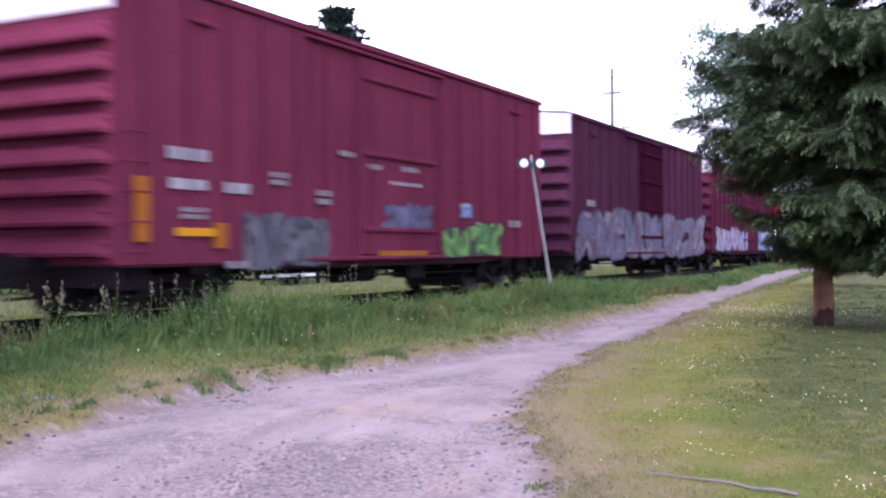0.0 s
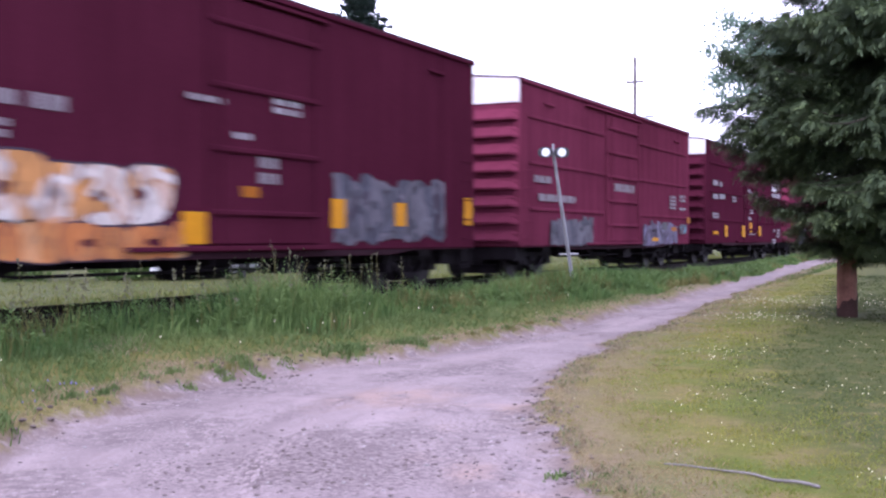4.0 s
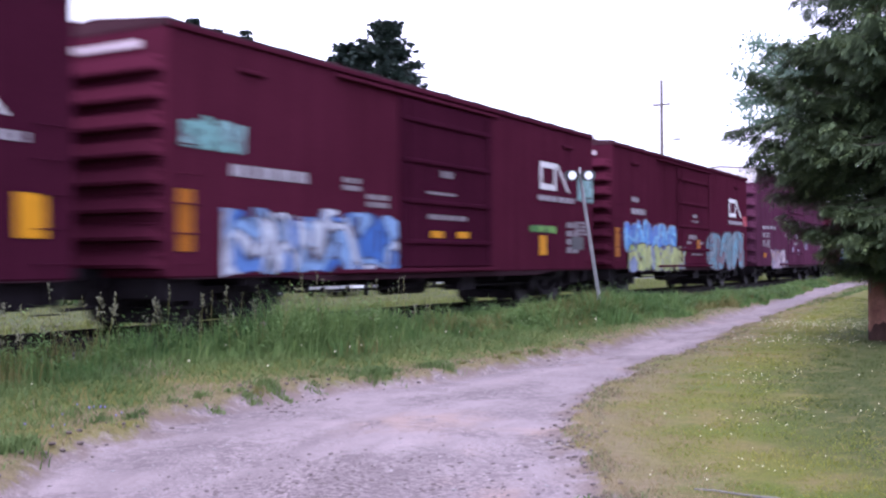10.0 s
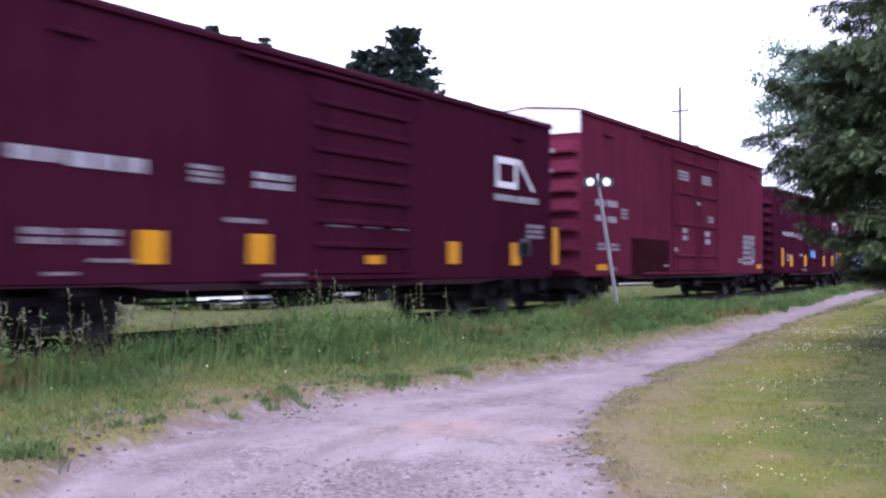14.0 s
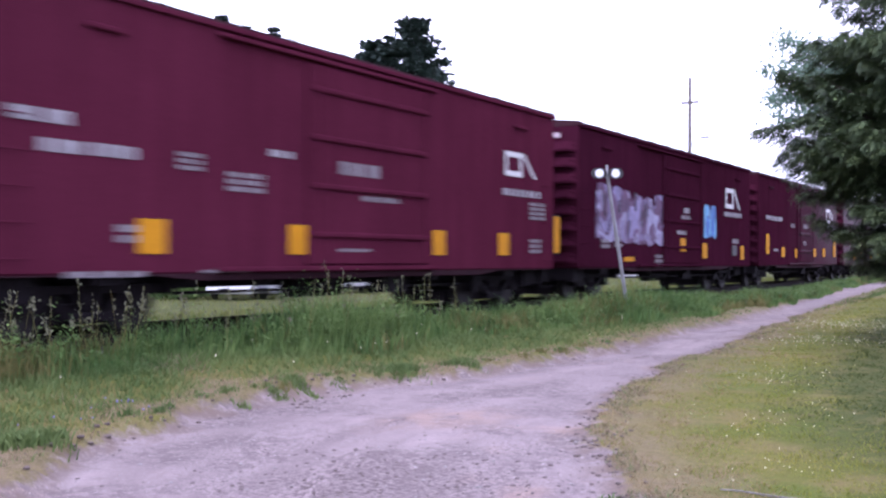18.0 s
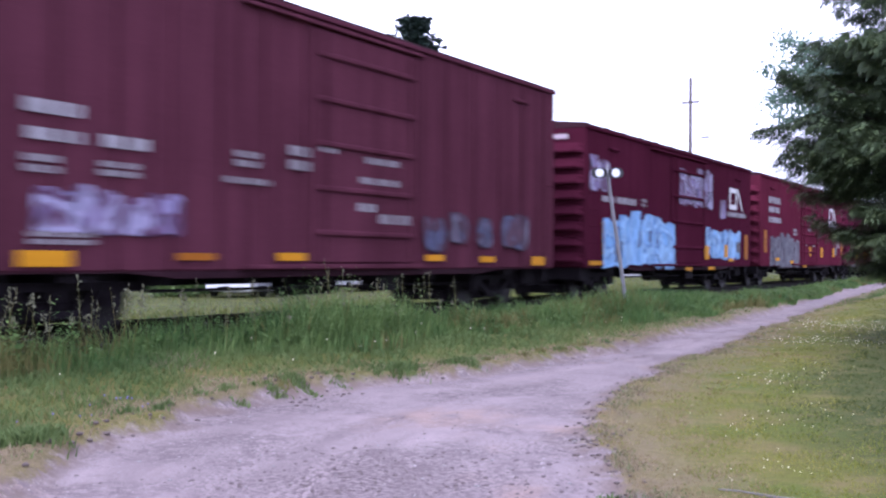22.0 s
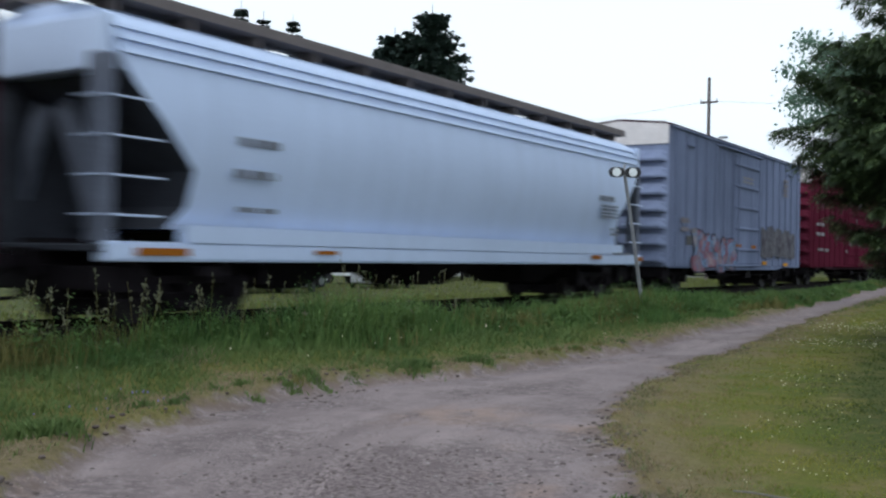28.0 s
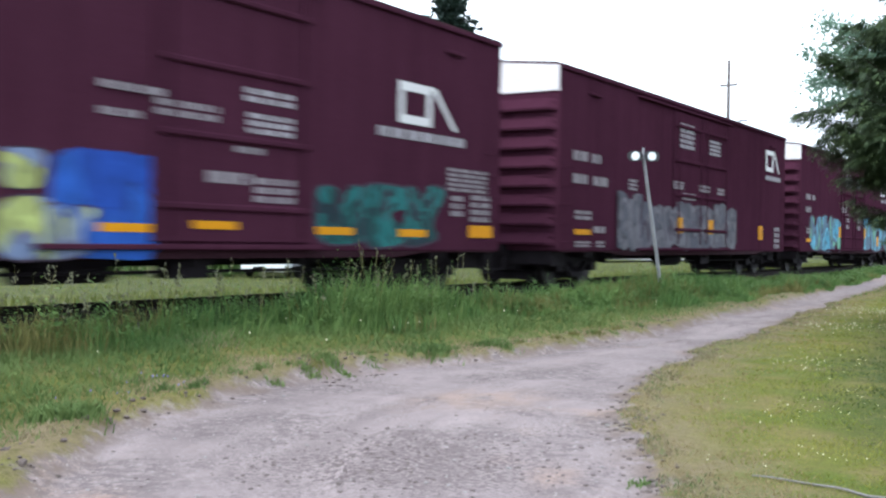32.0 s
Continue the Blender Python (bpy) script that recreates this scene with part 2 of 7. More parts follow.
def earth(name):
    """Lawn, dry verge and packed pale dirt in one sheet; the lane attribute tells how far inside the lane a place lies."""
    m = bpy.data.materials.new(name)
    m.use_nodes = True
    n, l = m.node_tree.nodes, m.node_tree.links
    b = n["Principled BSDF"]
    co = n.new("ShaderNodeTexCoord")
    at = n.new("ShaderNodeAttribute")
    at.attribute_name = "lane"
    fl = n.new("ShaderNodeAttribute")
    fl.attribute_name = "flow"

    def tex(scale, detail=6, rough=0.6, src=None):
        t = n.new("ShaderNodeTexNoise")
        t.inputs["Scale"].default_value, t.inputs["Detail"].default_value, t.inputs["Roughness"].default_value = scale, detail, rough
        l.new(src or co.outputs["Object"], t.inputs["Vector"])
        return t.outputs[0]

    def rng(f, lo, hi, a=0.0, c=1.0):
        r = n.new("ShaderNodeMapRange")
        r.interpolation_type = "SMOOTHSTEP"
        for i, v in ((1, lo), (2, hi), (3, a), (4, c)):
            r.inputs[i].default_value = v
        l.new(f, r.inputs[0])
        return r.outputs[0]

    def calc(op, a, c):
        x = n.new("ShaderNodeMath")
        x.operation = op
        for i, v in ((0, a), (1, c)):
            if isinstance(v, float):
                x.inputs[i].default_value = v
            else:
                l.new(v, x.inputs[i])
        return x.outputs[0]

    def mix(f, a, c):
        x = n.new("ShaderNodeMix")
        x.data_type = "RGBA"
        l.new(f, x.inputs[0])
        for i, v in ((6, a), (7, c)):
            if isinstance(v, tuple):
                x.inputs[i].default_value = (*v, 1)
            else:
                l.new(v, x.inputs[i])
        return x.outputs[2]

    def near_to(x, y, far, close):
        d = n.new("ShaderNodeVectorMath")
        d.operation = "DISTANCE"
        l.new(co.outputs["Object"], d.inputs[0])
        d.inputs[1].default_value = (x, y, 0)
        return rng(calc("ADD", d.outputs["Value"], calc("MULTIPLY", tex(1.6, 5, 0.6), 0.9)), far + 0.45, close + 0.45)

    # packed dirt: wheel tracks that run with the lane, gravelly and sandy patches, a few dark crumbs
    base = mix(rng(tex(1.0, 6, 0.62, fl.outputs["Vector"]), 0.32, 0.66), (0.165, 0.134, 0.134), (0.268, 0.222, 0.220))
    base = mix(rng(tex(0.5, 7, 0.6), 0.36, 0.70), base, (0.215, 0.178, 0.178))
    warm = mix(rng(tex(0.42, 4), 0.57, 0.72), base, (0.27, 0.186, 0.148))
    patch = rng(tex(0.75, 7, 0.6), 0.46, 0.58)
    grav = mix(calc("MULTIPLY", patch, rng(tex(9.0, 8, 0.75), 0.40, 0.56)), warm, (0.122, 0.099, 0.099))
    grav = mix(rng(tex(3.2, 9, 0.74), 0.26, 0.54), (0.165, 0.134, 0.134), grav)
    grav = mix(rng(tex(30.0, 5, 0.65), 0.34, 0.58), mix(rng(tex(1.1, 4), 0.32, 0.66), grav, (0.105, 0.086, 0.086)), grav)
    grav = mix(rng(tex(70.0, 4, 0.7), 0.30, 0.52), mix(rng(tex(2.2, 4), 0.3, 0.7), (0.15, 0.124, 0.124), grav), grav)
    grav = mix(rng(tex(46.0, 4, 0.6), 0.60, 0.70, 0.0, 0.6), grav, (0.36, 0.315, 0.31))
    soil = mix(calc("MULTIPLY", patch, rng(tex(19.0, 3, 0.6), 0.62, 0.70)), grav, (0.33, 0.30, 0.295))
    # loose coarse gravel in the bend, and a sandy patch beyond it
    soil = mix(calc("MULTIPLY", near_to(-4.1, 6.0, 1.5, 0.5), rng(tex(22.0, 5, 0.7), 0.44, 0.60)), soil, (0.098, 0.078, 0.078))
    soil = mix(calc("MULTIPLY", near_to(-5.3, 8.8, 1.1, 0.2), rng(tex(3.0, 5, 0.6), 0.35, 0.62, 0.0, 0.7)), soil, (0.265, 0.195, 0.165))
    # the crumbled brown rim on the lane's edges
    rim = calc("MULTIPLY", rng(at.outputs["Fac"], 0.42, 0.02), rng(tex(2.6, 7, 0.7), 0.40, 0.58))
    soil = mix(rim, soil, (0.125, 0.095, 0.08))
    # grass: greens, bleached patches, dry tan next to the lane
    g = mix(rng(tex(0.33, 5, 0.5), 0.36, 0.64), (0.06, 0.086, 0.012), (0.122, 0.112, 0.024))
    g = mix(rng(tex(1.32, 6, 0.6), 0.46, 0.68), g, (0.136, 0.109, 0.044))
    near = calc("MULTIPLY", rng(at.outputs["Fac"], -1.3, -0.25), rng(tex(0.9, 6, 0.6), 0.30, 0.60))
    g = mix(near, g, (0.15, 0.116, 0.075))
    # away from the lane: greener lawn, with the spruce's shade painted in
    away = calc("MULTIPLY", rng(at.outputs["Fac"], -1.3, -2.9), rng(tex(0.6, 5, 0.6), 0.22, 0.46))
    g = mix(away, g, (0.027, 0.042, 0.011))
    g = mix(rng(tex(3.4, 5, 0.6), 0.50, 0.72, 0.0, 0.7), g, (0.142, 0.118, 0.056))
    g = mix(rng(tex(14.0, 7, 0.7), 0.30, 0.56), (0.062, 0.058, 0.016), g)
    g = mix(rng(tex(62.0, 4, 0.7), 0.30, 0.56), mix(rng(tex(5.0, 3), 0.3, 0.7), (0.078, 0.076, 0.02), g), g)
    g = mix(rng(tex(80.0, 3, 0.6), 0.58, 0.72, 0.0, 0.7), g, (0.20, 0.185, 0.05))
    edge = calc("ADD", at.outputs["Fac"], calc("MULTIPLY", tex(1.9, 10, 0.8), 0.85))
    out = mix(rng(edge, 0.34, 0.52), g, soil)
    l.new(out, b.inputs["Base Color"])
    b.inputs["Roughness"].default_value = 0.97
    b.inputs["Specular IOR Level"].default_value = 0.1
    bp = n.new("ShaderNodeBump")
    bp.inputs["Strength"].default_value, bp.inputs["Distance"].default_value = 0.45, 0.02
    l.new(tex(9, 12, 0.72), bp.inputs["Height"])
    l.new(bp.outputs[0], b.inputs["Normal"])
    return m


M_EARTH = earth("grass_and_packed_dirt")


def graffiti_paint(name, colors, edge=(0.03, 0.03, 0.05), scale=0.9):
    """Sprayed lettering: upright bent bands of a few colours with dark outlines and soft fades, no readable letters."""
    m = bpy.data.materials.new(name)
    m.use_nodes = True
    n, l = m.node_tree.nodes, m.node_tree.links
    b = n["Principled BSDF"]
    co = n.new("ShaderNodeTexCoord")
    mp = n.new("ShaderNodeMapping")
    mp.inputs["Scale"].default_value = (1, 1.25, 0.85)
    l.new(co.outputs["Object"], mp.inputs[0])

    def tex(s, d, r=0.5):
        t = n.new("ShaderNodeTexNoise")
        t.inputs["Scale"].default_value, t.inputs["Detail"].default_value, t.inputs["Roughness"].default_value = s, d, r
        t.inputs["Distortion"].default_value = 1.2
        l.new(mp.outputs[0], t.inputs["Vector"])
        return t.outputs[0]
    form = tex(1.15 * scale, 1.2)
    ramp = n.new("ShaderNodeValToRGB")
    stops = []
    span = 0.42 / len(colors)
    for i, c in enumerate(colors):
        a = 0.29 + span * i
        stops += [(a + 0.012, c), (a + span - 0.035, c)]
        if i < len(colors) - 1:
            stops += [(a + span - 0.014, edge)]
    while len(ramp.color_ramp.elements) < len(stops):
        ramp.color_ramp.elements.new(0.5)
    for e, (p, c) in zip(ramp.color_ramp.elements, stops):
        e.position = p
    for e, (p, c) in zip(ramp.color_ramp.elements, stops):
        e.color = (*c, 1)
    l.new(form, ramp.inputs[0])
    r = n.new("ShaderNodeMapRange")
    r.inputs[1].default_value, r.inputs[2].default_value = 0.3, 0.7
    r.inputs[3].default_value, r.inputs[4].default_value = 0.6, 1.25
    l.new(tex(2.2, 3, 0.6), r.inputs[0])
    mx = n.new("ShaderNodeMix")
    mx.data_type, mx.blend_type = "RGBA", "MULTIPLY"
    mx.inputs[0].default_value = 1
    l.new(ramp.outputs[0], mx.inputs[6])
    l.new(r.outputs[0], mx.inputs[7])
    l.new(mx.outputs[2], b.inputs["Base Color"])
    b.inputs["Roughness"].default_value = 0.6
    b.inputs["Specular IOR Level"].default_value = 0.16
    return m


SPRAY = {
    "blue": graffiti_paint("blue_white_spray", scale=0.75, colors=[(0.033, 0.1056, 0.33), (0.165, 0.2772, 0.4752), (0.363, 0.396, 0.462), (0.0792, 0.165, 0.396)]),
    "sky": graffiti_paint("sky_blue_spray", [(0.1452, 0.3168, 0.561), (0.2112, 0.3762, 0.5808), (0.165, 0.33, 0.5676)], edge=(0.066, 0.1452, 0.33)),
    "teal": graffiti_paint("teal_spray", [(0.066, 0.14, 0.175), (0.13, 0.18, 0.215), (0.075, 0.19, 0.25), (0.11, 0.07, 0.09)], edge=(0.033, 0.06, 0.08), scale=0.8),
    "cyan": graffiti_paint("cyan_spray", scale=0.6, colors=[(0.0396, 0.2178, 0.33), (0.0792, 0.2772, 0.396), (0.0528, 0.1056, 0.1716), (0.099, 0.264, 0.1848)], edge=(0.0132, 0.033, 0.0528)),
    "grey": graffiti_paint("grey_spray", [(0.06547, 0.06547, 0.08593), (0.09821, 0.09412, 0.1146), (0.0491, 0.0491, 0.06956)], edge=(0.02455, 0.02046, 0.03274)),
    "lavender": graffiti_paint("lavender_grey_spray", [(0.0750, 0.0638, 0.1125), (0.1275, 0.1050, 0.1800), (0.0638, 0.0450, 0.0825), (0.1425, 0.1275, 0.1950)], edge=(0.0375, 0.0225, 0.0450), scale=0.7),
    "pale": graffiti_paint("pale_spray", [(0.0936, 0.0936, 0.1512), (0.0612, 0.0648, 0.1224), (0.0648, 0.0288, 0.0504), (0.1152, 0.1080, 0.1512)], edge=(0.0475, 0.0288, 0.0576), scale=0.8),
    "lilac": graffiti_paint("lilac_spray", [(0.16, 0.12, 0.25), (0.27, 0.25, 0.38), (0.10, 0.05, 0.11), (0.2, 0.17, 0.3)], edge=(0.08, 0.03, 0.06), scale=0.9),
    "flame": graffiti_paint("white_to_orange_spray", [(0.462, 0.3432, 0.2772), (0.4752, 0.4356, 0.4092), (0.4092, 0.198, 0.066)], edge=(0.297, 0.1584, 0.0792)),
    "orangeg": graffiti_paint("orange_spray", [(0.4092, 0.1716, 0.0528), (0.363, 0.132, 0.0396), (0.4356, 0.2376, 0.1056)], edge=(0.264, 0.1188, 0.0528)),
    "lime": graffiti_paint("lime_spray", [(0.2508, 0.33, 0.0792), (0.3036, 0.3432, 0.1188), (0.1452, 0.1848, 0.297)], edge=(0.132, 0.132, 0.198)),
    "azure": graffiti_paint("azure_spray", [(0.045, 0.19, 0.46), (0.13, 0.34, 0.56), (0.05, 0.14, 0.40)], edge=(0.03, 0.06, 0.2)),
    "cobalt": graffiti_paint("cobalt_spray", [(0.0132, 0.0462, 0.2508), (0.0198, 0.0726, 0.3168)], edge=(0.0132, 0.0198, 0.0792)),
    "green": graffiti_paint("green_spray", [(0.0528, 0.1848, 0.033), (0.1188, 0.2772, 0.0528), (0.0198, 0.0462, 0.0198)], edge=(0.0132, 0.0264, 0.0132)),
    "darkteal": graffiti_paint("dark_teal_spray", [(0.0092, 0.0416, 0.0462), (0.0139, 0.1016, 0.1016), (0.0092, 0.0231, 0.0323)], edge=(0.0092, 0.0139, 0.0185), scale=1.2),
    "red": graffiti_paint("red_spray", [(0.33, 0.0132, 0.033), (0.2772, 0.0132, 0.033)], edge=(0.198, 0.0132, 0.0264)),
    "mixed": graffiti_paint("mixed_spray", [(0.264, 0.2376, 0.2772), (0.1452, 0.231, 0.3828), (0.2376, 0.0792, 0.1188), (0.2772, 0.198, 0.2244)], edge=(0.0792, 0.0792, 0.132), scale=1.2),
    "cream": graffiti_paint("faded_cream_spray", [(0.29, 0.24, 0.26), (0.20, 0.16, 0.20), (0.26, 0.17, 0.14), (0.12, 0.11, 0.21)], edge=(0.16, 0.10, 0.15), scale=0.8),
    "rust": mat("dark_rust_patch", (0.031, 0.0085, 0.0125), 0.9, 0, 0.35, 2.0, 25, 0.1, spec=0.0),
    "minty": graffiti_paint("mint_spray", [(0.132, 0.2772, 0.264), (0.1848, 0.33, 0.33)], edge=(0.1056, 0.132, 0.1452)),
}


# ---- mesh helpers ----
def part(name, bm, material, parent=None, label=""):
    me = bpy.data.meshes.new(name)
    bm.to_mesh(me)
    bm.free()
    return link_mesh(name, me, material, parent, label)


def link_mesh(name, me, material, parent=None, label=""):
    if material and not me.materials:
        me.materials.append(material)
    ob = new(name, me)
    if parent:
        ob.parent = parent
    if label:
        ob["label"] = label
    return ob


def empty(name):
    ob = new(name)
    ob.empty_display_size = 0.3
    return ob


def box(bm, x0, x1, y0, y1, z0, z1, m=None):
    v = [bm.verts.new(Vector((x, y, z)) if m is None else m @ Vector((x, y, z))) for x in (x0, x1) for y in (y0, y1) for z in (z0, z1)]
    for f in ((0, 1, 3, 2), (4, 6, 7, 5), (0, 4, 5, 1), (2, 3, 7, 6), (0, 2, 6, 4), (1, 5, 7, 3)):
        bm.faces.new([v[i] for i in f])


def bbox(bm, x0, x1, y0, y1, z0, z1, b=0.02):
    """A box with chamfered edges along its height and top."""
    n0 = len(bm.verts)
    box(bm, x0, x1, y0, y1, z0, z1)
    bm.verts.ensure_lookup_table()
    vs = set(bm.verts[n0:])
    es = [e for e in bm.edges if e.verts[0] in vs]
    bmesh.ops.bevel(bm, geom=es, offset=b, segments=1, affect="EDGES")


def rod(bm, a, c, r0, r1=None, n=8, caps=True):
    a, c = Vector(a), Vector(c)
    r1 = r0 if r1 is None else r1
    q = (c - a).to_track_quat("Z", "Y").to_matrix()
    rings = []
    for p, r in ((a, r0), (c, r1)):
        rings.append([bm.verts.new(p + q @ Vector((r * math.cos(2 * math.pi * i / n), r * math.sin(2 * math.pi * i / n), 0))) for i in range(n)])
    for i in range(n):
        bm.faces.new((rings[0][i], rings[0][(i + 1) % n], rings[1][(i + 1) % n], rings[1][i]))
    if caps:
        bm.faces.new(rings[0][::-1])
        bm.faces.new(rings[1])


def bent_rod(bm, pts, r, n=5, taper=1.0):
    """One tube through a row of points."""
    pts = [Vector(p) for p in pts]
    rings = []
    for i, p in enumerate(pts):
        d = (pts[min(i + 1, len(pts) - 1)] - pts[max(i - 1, 0)]).normalized()
        q = d.to_track_quat("Z", "Y").to_matrix()
        rr = r * (1 + (taper - 1) * i / (len(pts) - 1))
        rings.append([bm.verts.new(p + q @ Vector((rr * math.cos(2 * math.pi * k / n), rr * math.sin(2 * math.pi * k / n), 0))) for k in range(n)])
    for a, c in zip(rings, rings[1:]):
        for k in range(n):
            bm.faces.new((a[k], a[(k + 1) % n], c[(k + 1) % n], c[k]))
    bm.faces.new(rings[0][::-1])
    bm.faces.new(rings[-1])


def extrude_y(bm, prof, y0, y1, close=True):
    """A profile of (x, z) run from y0 to y1."""
    a = [bm.verts.new((x, y0, z)) for x, z in prof]
    c = [bm.verts.new((x, y1, z)) for x, z in prof]
    k = len(prof)
    for i in range(k if close else k - 1):
        j = (i + 1) % k
        bm.faces.new((a[i], c[i], c[j], a[j]))
    if close:
        bm.faces.new(a)
        bm.faces.new(c[::-1])


def raw(name, verts, faces, material, parent=None, smooth=False, label=""):
    me = bpy.data.meshes.new(name)
    me.from_pydata(verts, [], faces)
    if smooth:
        me.polygons.foreach_set("use_smooth", [True] * len(me.polygons))
    me.update()
    return link_mesh(name, me, material, parent, label)


# ---- ground ----
def smooth(a, b, v):
    v = min(1, max(0, (v - a) / (b - a)))
    return v * v * (3 - 2 * v)


# the dirt lane's two edges: how far along (y), and x
LANE_L = [(-8, -4.6), (3.5, -5.7), (4.9, -6.35), (5.5, -6.8), (6.3, -7.1), (7.6, -7.5), (8.9, -7.75), (10.2, -7.75), (11.2, -7.3), (12.5, -7.2), (13.9, -7.1), (17, -7.0), (23, -7.4), (32, -8.0), (46, -8.9), (62, -10.0), (66, -10.2)]
LANE_R = [(-8, 1.5), (3.5, -0.9), (6.5, -2.5), (7.4, -3.0), (8.4, -3.6), (9.9, -4.1), (11.8, -4.6), (14.2, -5.0), (19.4, -5.4), (29, -6.5), (43, -7.3), (55, -7.6), (62, -7.0), (66, -6.0)]


def along(rows, y):
    for (a, xa), (c, xc) in zip(rows, rows[1:]):
        if a <= y <= c:
            return xa + (xc - xa) * (y - a) / (c - a)
    return rows[0][1] if y < rows[0][0] else rows[-1][1]


def lane(x, y):
    """How far inside the lane, in metres; negative outside."""
    if y < -8 or y > 65:
        return -5.0
    w = 0.26 * noise.noise((x * 0.9, y * 0.9, 3)) + 0.17 * noise.noise((x * 2.7, y * 2.2, 7)) + 0.07 * noise.noise((x * 6, y * 6, 5))
    return min(x - along(LANE_L, y), along(LANE_R, y) - x) + w


def height(x, y):
    """The ground: flat lawn, a bank up to the track, a rise to the road crossing."""
    z = 0.20 * smooth(-7.2, -9.6, x) * (1 - smooth(-15, -22, x)) if x < -7 else 0.0
    z = max(z, 0.4 * smooth(25, 62, y) * smooth(45, 12, abs(x + 9)))
    if x > -30 and -8 < y < 70:
        z += 0.03 * noise.noise((x * 0.35, y * 0.35, 1)) + 0.012 * noise.noise((x * 1.7, y * 1.7, 2))
        d = lane(x, y)
        if d > -0.6:
            left = x < 0.5 * (along(LANE_L, y) + along(LANE_R, y))
            z -= (0.10 if left else 0.05) * smooth(-0.15, 0.22, d)
            z += 0.05 * smooth(-0.6, -0.1, d) * (1 - smooth(-0.12, 0.1, d)) * left
            if d > 0.2:
                z += 0.018 * noise.noise((x * 1.1 + y * 0.3, y * 0.5, 9))
    return z


def spaced(lo, hi, fine_lo, fine_hi, step, grow=1.35):
    out = [fine_lo]
    while out[-1] < fine_hi:
        out.append(out[-1] + step)
    s = step
    while out[-1] < hi:
        s *= grow
        out.append(min(hi, out[-1] + s))
    s = step
    while out[0] > lo:
        s *= grow
        out.insert(0, max(lo, out[0] - s))
    return out


def build_ground():
    xs = spaced(-1500, 1500, -9.6, 3.0, 0.13)
    ys = spaced(-1200, 2000, 4.0, 21.0, 0.13, 1.12)
    verts = [(x, y, height(x, y)) for y in ys for x in xs]
    w = len(xs)
    sets = {"ground": [], "path": []}
    for j in range(len(ys) - 1):
        for i in range(w - 1):
            cx, cy = 0.5 * (xs[i] + xs[i + 1]), 0.5 * (ys[j] + ys[j + 1])
            k = "path" if lane(cx, cy) > 0 and -8 < cy < 65 else "ground"
            sets[k].append((j * w + i, j * w + i + 1, (j + 1) * w + i + 1, (j + 1) * w + i))
    for k, faces in sets.items():
        used = sorted({i for f in faces for i in f})
        at = {v: i for i, v in enumerate(used)}
        ob = raw(k, [verts[i] for i in used], [tuple(at[i] for i in f) for f in faces], M_EARTH, smooth=True)
        wear = ob.data.attributes.new("lane", "FLOAT", "POINT")
        wear.data.foreach_set("value", [max(-4.0, min(3.0, lane(verts[i][0], verts[i][1]))) for i in used])
        flow = ob.data.attributes.new("flow", "FLOAT_VECTOR", "POINT")
        flow.data.foreach_set("vector", [c for i in used for c in (1.5 * (verts[i][0] - along(LANE_L, verts[i][1])), 0.22 * verts[i][1], 0.0)])
        tagged(ob, {"ground": "mown grass lawn and rough verge beside the railway", "path": "pale dirt lane with worn wheel tracks bending along the railway"}[k], {"ground": "grass", "path": "dirt path"}[k], kind="structure")


build_ground()

# the road at the far crossing
bm = bmesh.new()
box(bm, -160, 60, 66, 74, 0.36, 0.425)
tagged(part("road", bm, M_ASPHALT), "grey asphalt road across the railway", "road", kind="structure")

# ---- the track ----
TRACK = -12.0
RAIL = 0.5


def build_track():
    bm = bmesh.new()
    extrude_y(bm, [(TRACK - 2.3, 0.1), (TRACK - 1.5, 0.30), (TRACK + 1.5, 0.30), (TRACK + 2.1, 0.12)], -90, 330)
    tagged(part("ballast_bed", bm, M_BALLAST), "weed-grown ballast bed under the railway track", "ballast", kind="structure")
    top = empty("railway_track")
    tagged(top, "rusty steel rails on weathered wooden ties", "railway track", kind="structure")
    for gx in (-0.755, 0.755):
        bm = bmesh.new()
        x = TRACK + gx
        prof = [(-0.07, 0), (0.07, 0), (0.07, 0.015), (0.012, 0.03), (0.012, 0.125), (0.036, 0.135), (0.036, 0.168), (0.028, 0.175), (-0.028, 0.175), (-0.036, 0.168), (-0.036, 0.135), (-0.012, 0.125), (-0.012, 0.03), (-0.07, 0.015)]
        extrude_y(bm, [(x + a, RAIL - 0.175 + c) for a, c in prof], -90, 330)
        part("rail", bm, M_RAIL, top)
    bm = bmesh.new()
    bbox(bm, -1.3, 1.3, -0.115, 0.115, -0.16, 0, 0.012)
    me = bpy.data.meshes.new("tie")
    bm.to_mesh(me)
    bm.free()
    rng = random.Random(5)
    for i in range(150):
        o = link_mesh("tie", me, M_TIE, top)
        o.location = (TRACK + rng.uniform(-0.04, 0.04), -8 + 0.53 * i, RAIL - 0.178 + rng.uniform(-0.012, 0.0))
        o.rotation_euler = (0, 0, rng.uniform(-0.02, 0.02))


build_track()

# ---- freight cars ----
SHARED = {}


def shared(name, make):
    if name not in SHARED:
        bm = bmesh.new()
        make(bm)
        me = bpy.data.meshes.new(name)
        bm.to_mesh(me)
        bm.free()
        SHARED[name] = me
    return SHARED[name]


def sheet(bm, pts, x, t=0.006):
    """A flat cut-out of (y, z) points on a car's side, t thick."""
    a = [bm.verts.new((x + t, y, z)) for y, z in pts]
    c = [bm.verts.new((x, y, z)) for y, z in pts]
    bm.faces.new(a)
    k = len(pts)
    for i in range(k):
        bm.faces.new((a[i], c[i], c[(i + 1) % k], a[(i + 1) % k]))


